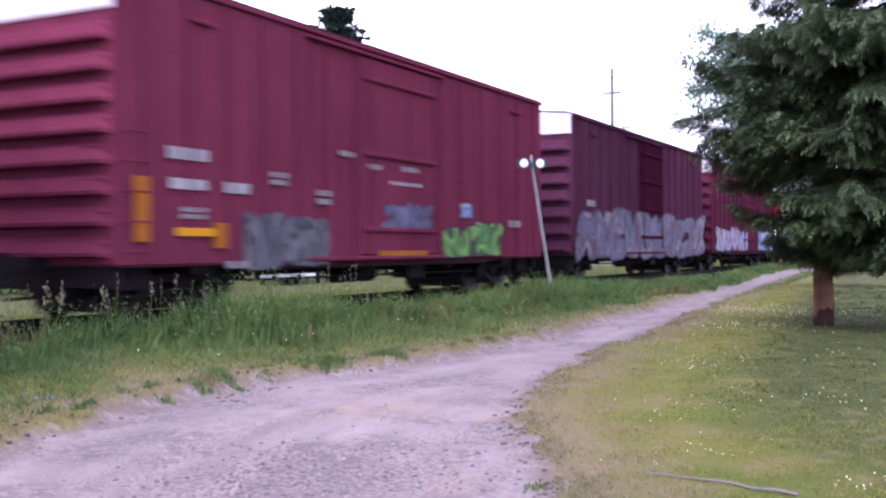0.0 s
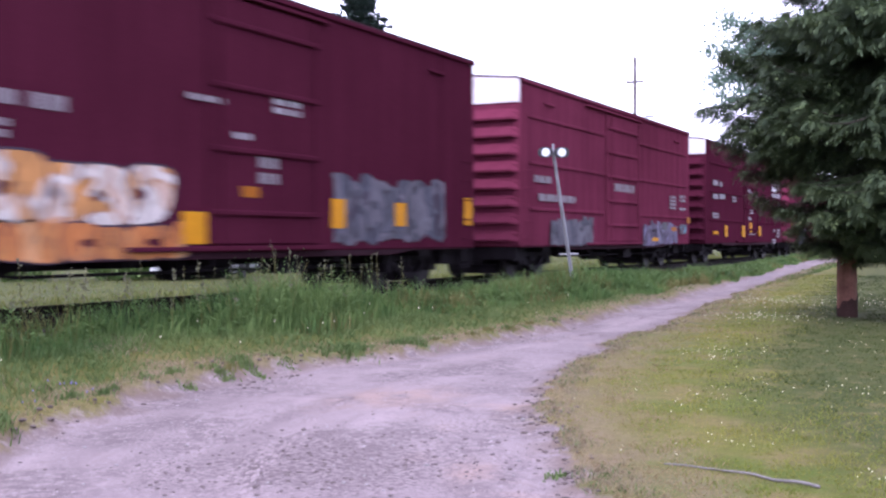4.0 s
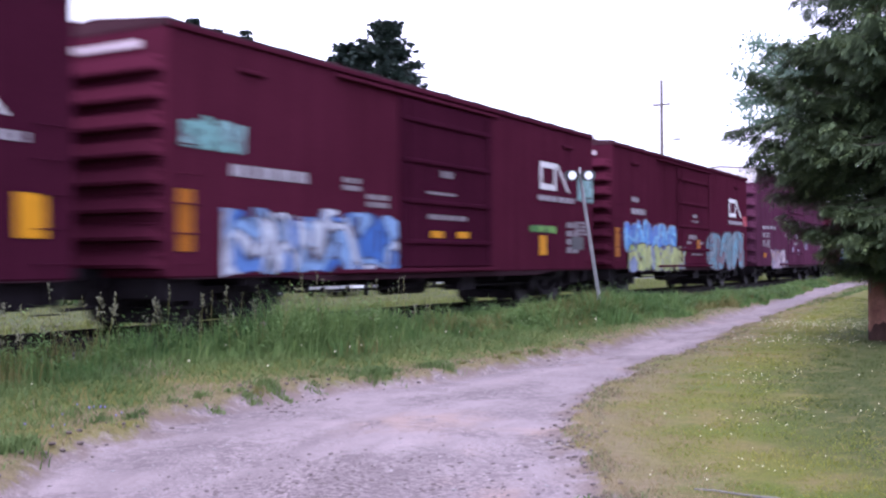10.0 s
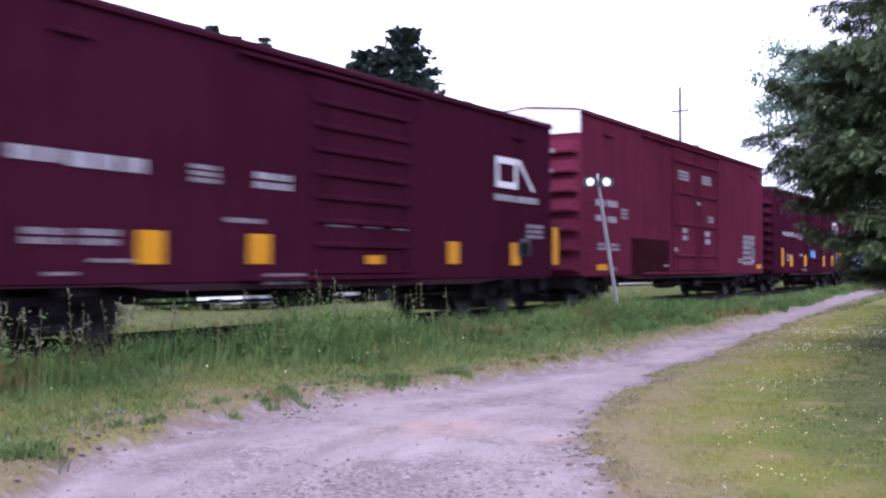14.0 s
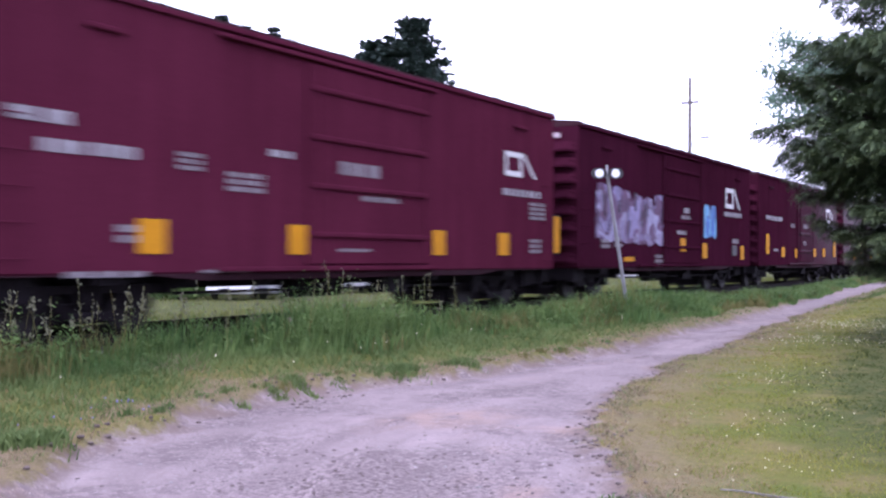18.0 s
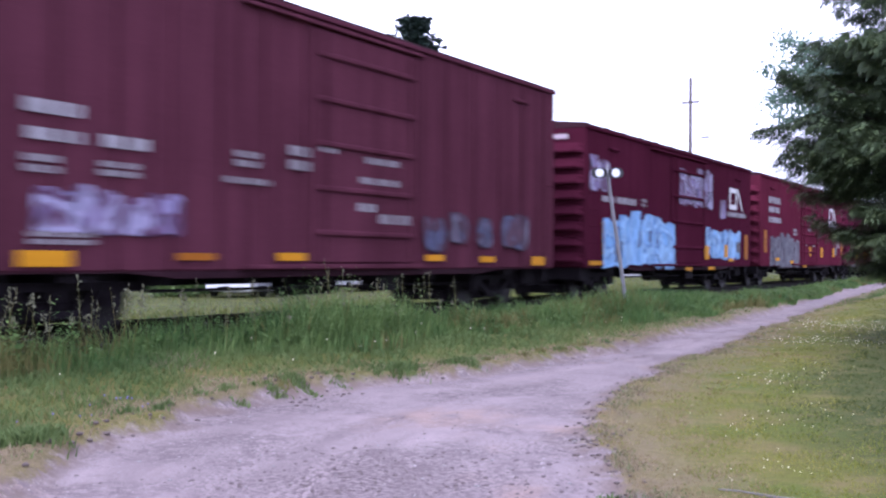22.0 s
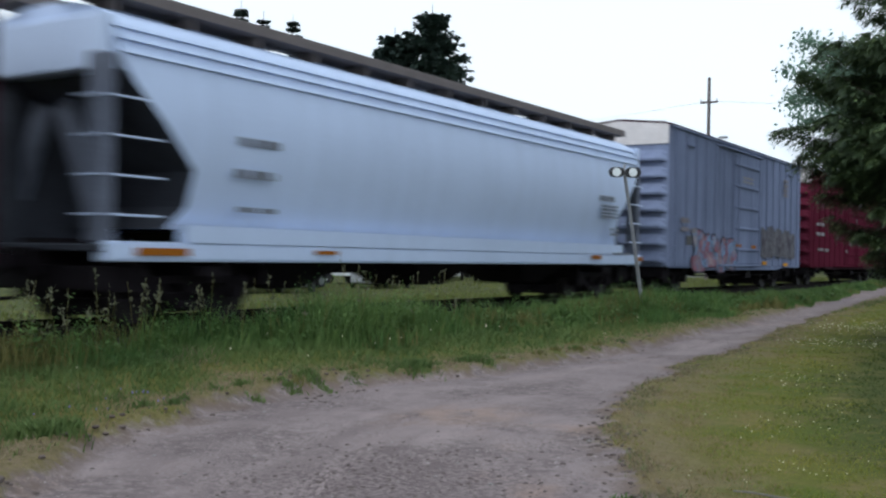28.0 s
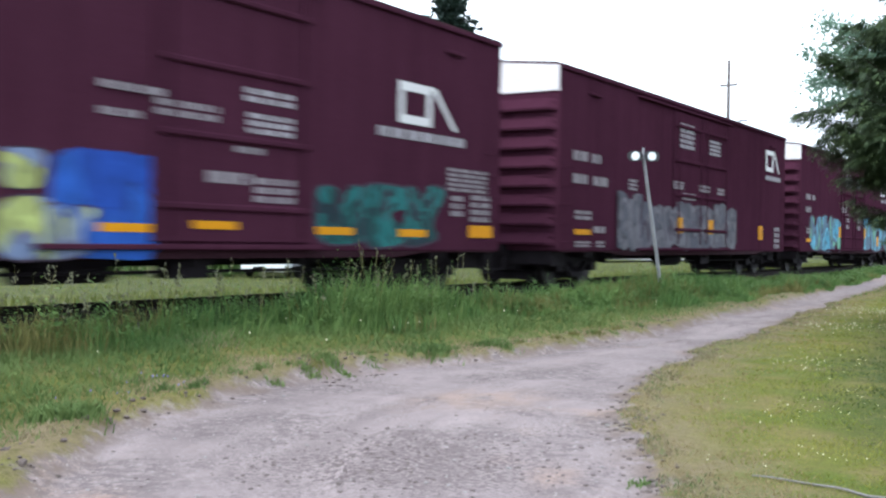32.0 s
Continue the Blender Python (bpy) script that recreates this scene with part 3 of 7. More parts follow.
def truck(parent, y):
    """A three-piece truck: bolster, two side frames on springs, brake rigging, wheels on axles."""
    def bolster(bm):
        box(bm, -1.05, 1.05, -0.18, 0.18, 0.42, 0.66)
        box(bm, -1.42, 1.42, -0.26, 0.26, 0.66, 0.80)
        box(bm, -0.60, 0.60, -1.20, 1.20, 0.44, 0.60)

    def side_frame(bm):
        box(bm, -0.07, 0.07, -1.16, 1.16, 0.55, 0.66)
        for e in (-1, 1):
            box(bm, -0.09, 0.09, e * 0.89 - 0.16, e * 0.89 + 0.16, 0.33, 0.60)
            m = Matrix.Translation((0, e * 0.5, 0.42)) @ Matrix.Rotation(radians(38 * e), 4, "X")
            box(bm, -0.06, 0.06, -0.30, 0.30, -0.05, 0.05, m)
        box(bm, -0.07, 0.07, -0.34, 0.34, 0.20, 0.30)

    def spring(bm):
        rod(bm, (0, 0, 0.29), (0, 0, 0.56), 0.055, n=6)

    def rigging(bm):
        box(bm, -0.85, 0.85, -0.62, 0.62, 0.16, 0.40)
        box(bm, -0.62, 0.62, -1.35, 1.35, 0.12, 0.34)

    def beam(bm):
        box(bm, -1.25, 1.25, -0.05, 0.05, 0.52, 0.80)

    def axle(bm):
        for s in (-1, 1):
            rod(bm, (s * 0.70, 0, 0), (s * 0.82, 0, 0), 0.42, n=20)
            rod(bm, (s * 0.665, 0, 0), (s * 0.70, 0, 0), 0.45, n=20)
            rod(bm, (s * 0.82, 0, 0), (s * 0.93, 0, 0), 0.10, n=8)
        rod(bm, (-0.7, 0, 0), (0.7, 0, 0), 0.08, n=8)

    t = link_mesh("truck", shared("truck", bolster), M_STEEL, parent)
    t.location = (0, y, 0)
    link_mesh("brake_rigging", shared("brake_rigging", rigging), M_STEEL, t)
    for s in (-1, 1):
        f = link_mesh("side_frame", shared("side_frame", side_frame), M_STEEL, t)
        f.location = (s * 1.0, 0, 0)
        link_mesh("cross_beam", shared("cross_beam", beam), M_STEEL, t).location = (0, s * 1.28, 0)
    for k in (-0.15, 0.0, 0.15):
        link_mesh("spring", shared("spring", spring), M_STEEL, t).location = (1.0, k, 0)
    for e in (-0.89, 0.89):
        w = link_mesh("wheelset", shared("wheelset", axle), M_WHEEL, t)
        w.location = (0, e, 0.42)


def coupler(parent, y, s):
    def make(bm):
        box(bm, -0.09, 0.09, -0.3, 0.551, 0.76, 0.94)
        box(bm, -0.17, 0.17, 0.55, 0.86, 0.70, 1.00)
        box(bm, -0.28, 0.28, -0.2, 0.1, 0.66, 1.02)

    def sill(bm):
        box(bm, -1.40, 1.40, -0.22, -0.06, 0.50, 0.80)
        box(bm, -1.25, 1.25, -0.95, -0.21, 0.46, 0.79)
        box(bm, -0.45, 0.45, -1.3, -0.2, 0.36, 0.78)

    def hose(bm):
        bent_rod(bm, [(-0.2, 0.0, 0.76), (-0.34, 0.3, 0.38), (-0.3, 0.75, 0.36), (-0.26, 0.95, 0.6)], 0.028)

    def lever(bm):
        rod(bm, (0.2, 0.02, 0.80), (0.25, 0.75, 0.42), 0.025, n=5)
    c = link_mesh("coupler", shared("coupler", make), M_STEEL, parent)
    c.matrix_basis = Matrix.Translation((0, y, 0)) @ Matrix.Rotation(0 if s > 0 else math.pi, 4, "Z")
    link_mesh("end_sill", shared("end_sill", sill), M_STEEL, c)
    link_mesh("air_hose", shared("air_hose", hose), M_STEEL, c)
    link_mesh("cut_lever", shared("cut_lever", lever), M_STEEL, c)


W = 1.56  # half the width over the side sheets


def blob(rng, y0, y1, z0, z1, rag):
    """A ragged rounded outline that fills a rectangle."""
    pts, n = [], 36
    for i in range(n):
        a = 2 * math.pi * i / n
        c, s = math.cos(a), math.sin(a)
        k = 1 / max(abs(c), abs(s)) ** 0.82
        k *= 1 - rag * rng.random()
        pts.append((0.5 * (y0 + y1) + 0.5 * (y1 - y0) * c * k, 0.5 * (z0 + z1) + 0.5 * (z1 - z0) * s * k))
    return pts


BLOCKS = (
    ((0, 0), (1, 0), (1, 1), (0.62, 1), (0.5, 0.62), (0.38, 1), (0, 1)),
    ((0, 0), (0.34, 0), (0.5, 0.36), (0.66, 0), (1, 0), (0.92, 1), (0.08, 1)),
    ((0, 0), (1, 0), (1, 0.34), (0.6, 0.42), (0.6, 0.56), (1, 0.64), (1, 1), (0, 1)),
    ((0.18, 0), (0.82, 0), (1, 0.2), (1, 0.8), (0.82, 1), (0.18, 1), (0, 0.8), (0, 0.2)),
    ((0, 0), (0.9, 0), (1.08, 0.3), (0.8, 0.5), (1, 0.8), (1.12, 1.06), (0.3, 0.96), (-0.08, 0.72)),
    ((0, 0.06), (0.42, 0), (1, 0.1), (0.72, 0.42), (1.04, 0.94), (0.56, 1), (0.5, 0.72), (0.3, 1.05), (-0.06, 0.9), (0.2, 0.5)),
)


def throw_up(rng, y0, y1, z0, z1):
    """One sprayed block: its outline, its fill and one or two inner strokes, as (y, z) rings; no letter."""
    pts = [(p + rng.uniform(-0.06, 0.06), q + rng.uniform(-0.06, 0.06)) for p, q in rng.choice(BLOCKS)]
    if rng.random() < 0.5:
        pts = [(1 - p, q) for p, q in pts][::-1]
    lean = rng.uniform(-0.16, 0.22)
    pts = [(p + lean * (q - 0.5), q) for p, q in pts]
    for k in range(2):
        cut = []
        for (a, b), (c, d) in zip(pts, pts[1:] + pts[:1]):
            cut += [(a * 0.8 + c * 0.2, b * 0.8 + d * 0.2), (a * 0.2 + c * 0.8, b * 0.2 + d * 0.8)]
        pts = cut
    w, h = y1 - y0, z1 - z0

    def put(ring, k):
        return [(y0 + w * (0.5 + (p - 0.5) * k), z0 + h * (0.5 + (q - 0.5) * k)) for p, q in ring]
    strokes = []
    for k in range(rng.choice((1, 2, 2))):
        p, q, s, r = rng.uniform(0.25, 0.7), rng.uniform(0.25, 0.6), rng.uniform(0.03, 0.06), rng.uniform(0.15, 0.35)
        t = rng.uniform(-0.1, 0.1)
        strokes.append(put([(p, q), (p + s, q), (p + s + t, q + r), (p + t, q + r)], 1.0))
    return put(pts, 1.06), put(pts, 0.98), strokes


def markings(car, L, rows, flat, door, side, seed):
    """Painted and bolted marks on the side that faces the lane. Each row: kind, metres from the front end, and heights over the rail."""
    rng = random.Random(seed)
    for row in rows:
        kind, u0, u1, z0, z1 = row[:5]
        y0, y1 = L / 2 - u1, L / 2 - u0
        mid = 0.5 * (y0 + y1)
        x = flat + (0.042 if side != "smooth" or door[0] < mid < door[1] or min(y1, door[1]) - max(y0, door[0]) > 0.15 else 0)
        if kind == "logo":
            # a hollow block and a slanting band; plain shapes
            cy, cz = 0.5 * (y0 + y1), 0.5 * (z0 + z1)
            y0, y1, z0, z1 = cy + 0.92 * (y0 - cy), cy + 0.92 * (y1 - cy), cz + 0.92 * (z0 - cz), cz + 0.92 * (z1 - cz)
            h, w = z1 - z0, y1 - y0
            t, m0 = 0.21 * h, y0 + 0.53 * w
            bm = bmesh.new()
            o = [(y0, z0), (m0, z0), (m0, z1), (y0, z1)]
            q = [(y0 + t, z0 + t), (m0 - t, z0 + t), (m0 - t, z1 - t), (y0 + t, z1 - t)]
            vo = [bm.verts.new((x + 0.006, a, c)) for a, c in o]
            vi = [bm.verts.new((x + 0.006, a, c)) for a, c in q]
            for k in range(4):
                bm.faces.new((vo[k], vo[(k + 1) % 4], vi[(k + 1) % 4], vi[k]))
            part("emblem_ring", bm, M_WHITE, car, "white painted hollow block")
            bm = bmesh.new()
            sheet(bm, [(y1 - 1.05 * t, z0), (y1 - 0.15 * t, z0), (m0 + 0.85 * t, z1), (m0 - 0.1 * t, z1)], x, 0.0065)
            part("emblem_band", bm, M_WHITE, car, "white painted slanting band")
        elif kind in ("bars", "chalk", "dark"):
            n = row[5] if len(row) > 5 else 1
            h = (z1 - z0) / n
            for i in range(n):
                # one comb-shaped strip: blocks on a thin baseline
                za, zb = z0 + h * (i + 0.16), z0 + h * (i + 0.84)
                pts, y = [], y0
                while y < y1 - 0.03:
                    w = min(y1 - y, rng.uniform(0.16, 0.42))
                    pts += [(y, zb), (y + w, zb)]
                    y += w
                    if y < y1 - 0.12:
                        g = rng.uniform(0.04, 0.10)
                        pts += [(y, za + 0.012), (y + g, za + 0.012)]
                        y += g
                pts += [(pts[-1][0], za), (y0, za)]
                bm = bmesh.new()
                sheet(bm, pts[::-1], x, 0.005)
                part("lettering", bm, {"bars": M_LETTER, "chalk": M_CHALK, "dark": M_DARKLET}[kind], car)
        elif kind in ("yellow", "orange", "black", "panel"):
            if u0 < 0:
                bm = bmesh.new()
                box(bm, W - 0.06, x, L / 2 - 0.03, y1 + 0.02, z0 - 0.04, z1 + 0.04)
                part("ladder_bracket", bm, M_STEEL, car)
            bm = bmesh.new()
            sheet(bm, [(y0, z0), (y1, z0), (y1, z1), (y0, z1)], x, 0.012)
            m = {"yellow": M_YELLOW, "orange": M_ORANGE, "black": M_BLACK, "panel": M_WHITE}[kind]
            part({"yellow": "reflector_plate", "orange": "marker_plate", "black": "stencil_plate", "panel": "label_plate"}[kind], bm, m, car)
        elif kind == "rust":
            bm = bmesh.new()
            sheet(bm, [(y0, z0), (y1, z0), (y1, z1), (y0, z1)], x, 0.004)
            part("repaint_patch", bm, SPRAY["rust"], car, "dark repainted patch")
        else:
            n = max(1, round((y1 - y0) / (0.92 * (z1 - z0)))) if y1 - y0 > 1.1 * (z1 - z0) else 1
            line = M_PALELINE if kind in ("red", "azure") else M_DARKLINE
            if kind in ("cobalt", "red"):
                bm = bmesh.new()
                sheet(bm, blob(rng, y0, y1, z0, z1, 0.08), x, 0.004)
                part("graffiti", bm, SPRAY[kind], car, "sprayed graffiti patch")
                continue
            for i in range(n):
                a, c = y0 + (y1 - y0) * i / n, y0 + (y1 - y0) * (i + 1) / n
                o = 0.10 * (c - a) if n > 1 else 0
                zb, zt = z0 + rng.uniform(0, 0.06) * (z1 - z0), z1 - rng.uniform(0, 0.16) * (z1 - z0)
                if kind in ("lilac", "lavender", "grey", "sky", "blue", "minty") or kind == "azure" and y1 - y0 < 2.2:
                    # a scribbled block: one ragged comb of upright slashes
                    w, h = c - a + 2 * o, zt - zb
                    m = 2
                    deep = 0.3 if kind in ("lilac", "azure", "minty") else 0.16
                    pts, s = [], w / m
                    for k in range(m):
                        p = a - o + s * k
                        hi, t = zt - h * (0.24 if deep > 0.3 else 0.12) * rng.random() ** 1.5, s * rng.uniform(-0.10, 0.10)
                        notch = zt - h * rng.uniform(0.12, deep)
                        pts += [(p + s * 0.16, notch), (p + s * 0.16 + t, hi - 0.06 * h * rng.random()), (p + s * rng.uniform(0.4, 0.6), hi), (p + s * 0.84 + t, hi - 0.1 * h * rng.random()), (p + s * 0.86, zt - h * rng.uniform(0.12, deep))]
                    for k in range(m, 0, -1):
                        p = a - o + s * k
                        pts += [(p - s * 0.1, zb + h * 0.16 * rng.random()), (p - s * rng.uniform(0.3, 0.45), zb + h * 0.05 * rng.random()), (p - s * 0.55, zb + h * rng.uniform(0, 0.4 * deep)), (p - s * 0.85, zb + h * 0.1 * rng.random())]
                    bm = bmesh.new()
                    sheet(bm, pts[::-1], x, 0.003 + 0.002 * (i % 2))
                    g = part("graffiti", bm, SPRAY[kind], car, "sprayed graffiti in ragged slashes")
                    for k in range(rng.choice((2, 3, 4))):
                        p, q, s = a + w * rng.uniform(0.05, 0.8), zb + h * rng.uniform(0.1, 0.6), w * rng.uniform(0.03, 0.09)
                        t, r = w * rng.uniform(-0.15, 0.15), h * rng.uniform(0.15, 0.4)
                        bm = bmesh.new()
                        sheet(bm, [(p, q), (p + s, q), (p + s + t, q + r), (p + t, q + r)], x, 0.0072 + 0.0004 * k)
                        part("graffiti_stroke", bm, line, g)
                    continue
                rim, fill, cuts = throw_up(rng, a - o, c + o, zb, zt)
                d = 0.003 + 0.004 * (i % 2)
                bm = bmesh.new()
                sheet(bm, rim, x, d)
                g = part("graffiti", bm, line, car, "sprayed graffiti outline")
                bm = bmesh.new()
                sheet(bm, fill, x, d + 0.0015)
                f = part("graffiti_fill", bm, SPRAY[kind], g, "sprayed graffiti in uneven blocks")
                for cut in cuts:
                    bm = bmesh.new()
                    sheet(bm, cut, x, d + 0.0028)
                    part("graffiti_stroke", bm, line, g)


def boxcar(name, label, L, H, tone, side="smooth", door=(5.8, 9.3), ribs=4, cap=True, sill=0.10, ends=7, marks=(), seed=1, door_tone=None, group="freight cars of the passing train"):
    """A boxcar: origin on the rail under its middle, +y its front, +x the side towards the lane. H: eave over the rail."""
    car = tagged(empty(name), label, "boxcar", group)
    P = PAINT[tone]
    D = PAINT[door_tone or tone]
    F = 0.80  # lower edge of the side sheets
    bm = bmesh.new()
    bbox(bm, -W, W, -L / 2, L / 2, F, H, 0.025)
    part("body", bm, P, car)
    # roof: shallow gable with cross ribs and an eave bead
    bm = bmesh.new()
    rise = 0.17
    extrude_y(bm, [(-W - 0.03, H - 0.06), (W + 0.03, H - 0.06), (W + 0.03, H + 0.02), (0, H + rise), (-W - 0.03, H + 0.02)], -L / 2 - 0.02, L / 2 + 0.02)
    k = int(L / 1.25)
    for i in range(k + 1):
        y = -L / 2 + 0.05 + (L - 0.1) * i / k
        for s in (-1, 1):
            e, q = (W - 0.12, H + 0.033) if cap else (W + 0.02, H + 0.02)
            a = [bm.verts.new(p) for p in ((s * e, y - 0.04, q), (s * e, y + 0.04, q), (0, y + 0.04, H + rise), (0, y - 0.04, H + rise))]
            c = [bm.verts.new(v.co + Vector((0, 0, 0.03))) for v in a]
            bm.faces.new(c if s > 0 else c[::-1])
            for q in range(4):
                bm.faces.new((a[q], a[(q + 1) % 4], c[(q + 1) % 4], c[q]))
    part("roof", bm, M_ROOF, car)
    for s in (-1, 1):
        bm = bmesh.new()
        bbox(bm, min(s * (W + 0.032), s * (W + 0.06)), max(s * (W + 0.032), s * (W + 0.06)), -L / 2 - 0.01, L / 2 + 0.01, H - 0.10, H - 0.025, 0.01)
        part("eave_rail", bm, P, car)
    # ends: deep horizontal corrugations, a smooth panel above
    top = H - (0.62 if cap else 0.34)

    step = (top - F - 0.1) / ends

    def grab(bm):
        bent_rod(bm, [(-0.005, -0.22, 0), (0.07, -0.22, 0), (0.07, 0.22, 0), (-0.005, 0.22, 0)], 0.012)

    def stirrup(bm):
        bent_rod(bm, [(0, -0.22, F), (0, -0.22, F - 0.42), (0, 0.22, F - 0.42), (0, 0.22, F)], 0.014)

    def end_rib(bm):
        h = step * 0.70
        ring = []
        for xx, d in ((-W + 0.04, 0.0), (-W + 0.24, 0.15), (W - 0.24, 0.15), (W - 0.04, 0.0)):
            ring.append([bm.verts.new((xx, yy, zz)) for yy, zz in ((0, 0), (d * 0.92, 0.06 * h), (d, 0.24 * h), (d * 0.42, 0.72 * h), (0, h))])
        for p, q in zip(ring, ring[1:]):
            for j in range(4):
                bm.faces.new((p[j], p[j + 1], q[j + 1], q[j]))
    for s in (-1, 1):
        bm = bmesh.new()
        bbox(bm, -W + 0.012, W - 0.012, min(s * L / 2, s * (L / 2 + 0.012)), max(s * L / 2, s * (L / 2 + 0.012)), F + 0.03, H - 0.08, 0.004)
        ep = part("end_panel", bm, P, car)
        for i in range(ends):
            e = link_mesh("end_rib", shared("end_rib_%d_%.2f_%d" % (ends, H, cap) + tone, end_rib), P, ep)
            e.matrix_basis = Matrix.Translation((0, s * (L / 2 + 0.010), F + 0.12 + step * i)) @ Matrix.Rotation(0 if s > 0 else math.pi, 4, "Z")
        if cap:
            bm = bmesh.new()
            extrude_y(bm, [(-W + 0.02, top + 0.04), (W - 0.02, top + 0.04), (W - 0.02, H - 0.02), (0, H + rise - 0.04), (-W + 0.02, H - 0.02)], min(s * (L / 2 + 0.014), s * (L / 2 + 0.045)), max(s * (L / 2 + 0.014), s * (L / 2 + 0.045)))
            part("white_end_panel", bm, M_CAP, car, "white painted clearance panel")
            for i in (1, 2, 3) if seed in (10, 14, 19, 27, 28) else ():
                z = F + 0.12 + step * (ends - i) + 0.17 * step
                bm = bmesh.new()
                mid = 0.2 + 0.35 * (seed % 3)
                box(bm, mid - 0.36 + 0.05 * i, mid + 0.36 - 0.04 * i, min(s * (L / 2 + 0.155), s * (L / 2 + 0.165)), max(s * (L / 2 + 0.155), s * (L / 2 + 0.165)), z - 0.06, z + 0.05)
                part("end_lettering", bm, M_CHALK, ep)
        else:
            bm = bmesh.new()
            bbox(bm, -W + 0.5, W - 0.5, min(s * (L / 2 + 0.014), s * (L / 2 + 0.034)), max(s * (L / 2 + 0.014), s * (L / 2 + 0.034)), top, top + 0.12, 0.006)
            part("white_end_strip", bm, M_STRIP, car, "white painted end strip")
        for z in (1.1, 1.55, 2.0, 2.45):
            g = link_mesh("grab_iron", shared("grab_iron_" + tone, grab), P, car)
            g.matrix_basis = Matrix.Translation((1.22, s * L / 2, z)) @ Matrix.Rotation(math.pi / 2 * s, 4, "Z")
    # side furniture, on both sides; the lane side is x > 0
    d0, d1 = L / 2 - door[1], L / 2 - door[0]
    for s in (-1, 1):
        X = s * W

        def sx(a, c):
            return (X + s * a, X + s * c) if s > 0 else (X + s * c, X + s * a)
        if side == "posts":
            def post(bm):
                box(bm, 0, 0.034, -0.06, 0.06, F + 0.03, H - 0.12)
            step = 1.0
            for a, c in ((-L / 2 + 0.55, d0 - 0.15), (d1 + 0.15, L / 2 - 0.55)):
                n = max(2, round((c - a) / step))
                for i in range(n + 1):
                    o = link_mesh("side_post", shared("post_%.2f" % H, post), P, car)
                    if o.data.materials[0] != P:
                        o.material_slots[0].link = "OBJECT"
                        o.material_slots[0].material = P
                    o.matrix_basis = Matrix.Translation((X, a + (c - a) * i / n, 0)) @ Matrix.Rotation(0 if s > 0 else math.pi, 4, "Z")
        elif side == "hribs":
            for z in (F + 0.9, F + 2.05, F + 3.2):
                for a, c in ((-L / 2 + 0.5, d0 - 0.1), (d1 + 0.1, L / 2 - 0.5)):
                    bm = bmesh.new()
                    bbox(bm, *sx(0, 0.045), a, c, z, z + 0.09, 0.018)
                    part("side_rib", bm, P, car)
        else:
            # smooth welded sheets: fine lapped seams
            n = round(L / 1.5)
            for i in range(1, n):
                y = -L / 2 + L * i / n
                if not d0 - 0.1 < y < d1 + 0.1:
                    bm = bmesh.new()
                    bbox(bm, *sx(0, 0.004), y - 0.03, y + 0.03, F + 0.02, H - 0.1, 0.0015)
                    part("side_seam", bm, P, car)
        # doors with their ribs, rods and tracks; a wide opening has two
        wide = d1 - d0 > 4
        leaves = ((d0, 0.5 * (d0 + d1) - 0.03), (0.5 * (d0 + d1) + 0.03, d1)) if wide else ((d0, d1),)
        for e0, e1 in leaves:
            bm = bmesh.new()
            bbox(bm, *sx(0, 0.05), e0, e1, F + 0.12, H - 0.25, 0.015)
            dr = part("sliding_door", bm, D, car)
            for i in range(ribs):
                z = F + 0.55 + (H - F - 1.25) * i / max(1, ribs - 1)
                bm = bmesh.new()
                bbox(bm, *sx(0.05, 0.11), e0 + 0.08, e1 - 0.08, z, z + 0.10, 0.025)
                part("door_rib", bm, D, dr)
            for y in (e0 + 0.25, e1 - 0.25):
                bm = bmesh.new()
                rod(bm, (X + s * 0.11, y, F + 0.2), (X + s * 0.11, y, H - 0.3), 0.018, n=6)
                part("lock_rod", bm, D, dr)
        for z, w in ((F + 0.02, 0.07), (H - 0.22, 0.06)):
            bm = bmesh.new()
            bbox(bm, *sx(0, 0.11), d0 - (d1 - d0) * 0.55, d1 + 0.2, z, z + w, 0.012)
            part("door_track", bm, P, car)
        # side sill, deeper between the trucks
        bm = bmesh.new()
        b0 = 3.1
        pr = [(-L / 2 + 0.1, F), (L / 2 - 0.1, F), (L / 2 - 0.1, F - 0.02), (L / 2 - b0 + 0.5, F - 0.02), (L / 2 - b0 - 0.4, F - sill), (-L / 2 + b0 + 0.4, F - sill), (-L / 2 + b0 - 0.5, F - 0.02), (-L / 2 + 0.1, F - 0.02)]
        a = [bm.verts.new((X - s * 0.05, y, z)) for y, z in pr]
        c = [bm.verts.new((X - s * 0.01, y, z)) for y, z in pr]
        bm.faces.new(c)
        bm.faces.new(a[::-1])
        for i in range(len(pr)):
            bm.faces.new((a[i], a[(i + 1) % len(pr)], c[(i + 1) % len(pr)], c[i]))
        part("side_sill", bm, M_GRIME if tone != "grey" else P, car)
        # a lifting bracket near each top corner, ladders at the ends, a step below
        for e in (-1, 1):
            bm = bmesh.new()
            bbox(bm, *sx(0, 0.07), e * (L / 2 - 1.75) - 0.30, e * (L / 2 - 1.75) + 0.30, H - 0.52, H - 0.44, 0.02)
            part("top_bracket", bm, P, car)
        for e in (-1, 1):
            for q in range(5):
                g = link_mesh("grab_iron", shared("grab_iron_" + tone, grab), P, car)
                g.matrix_basis = Matrix.Translation((X, e * (L / 2 - 0.34), 1.0 + 0.42 * q)) @ Matrix.Rotation(0 if s > 0 else math.pi, 4, "Z")
            g = link_mesh("step", shared("step", stirrup), M_STEEL, car)
            g.matrix_basis = Matrix.Translation((X - s * 0.06, e * (L / 2 - 0.34), 0))
    # underframe
    bm = bmesh.new()
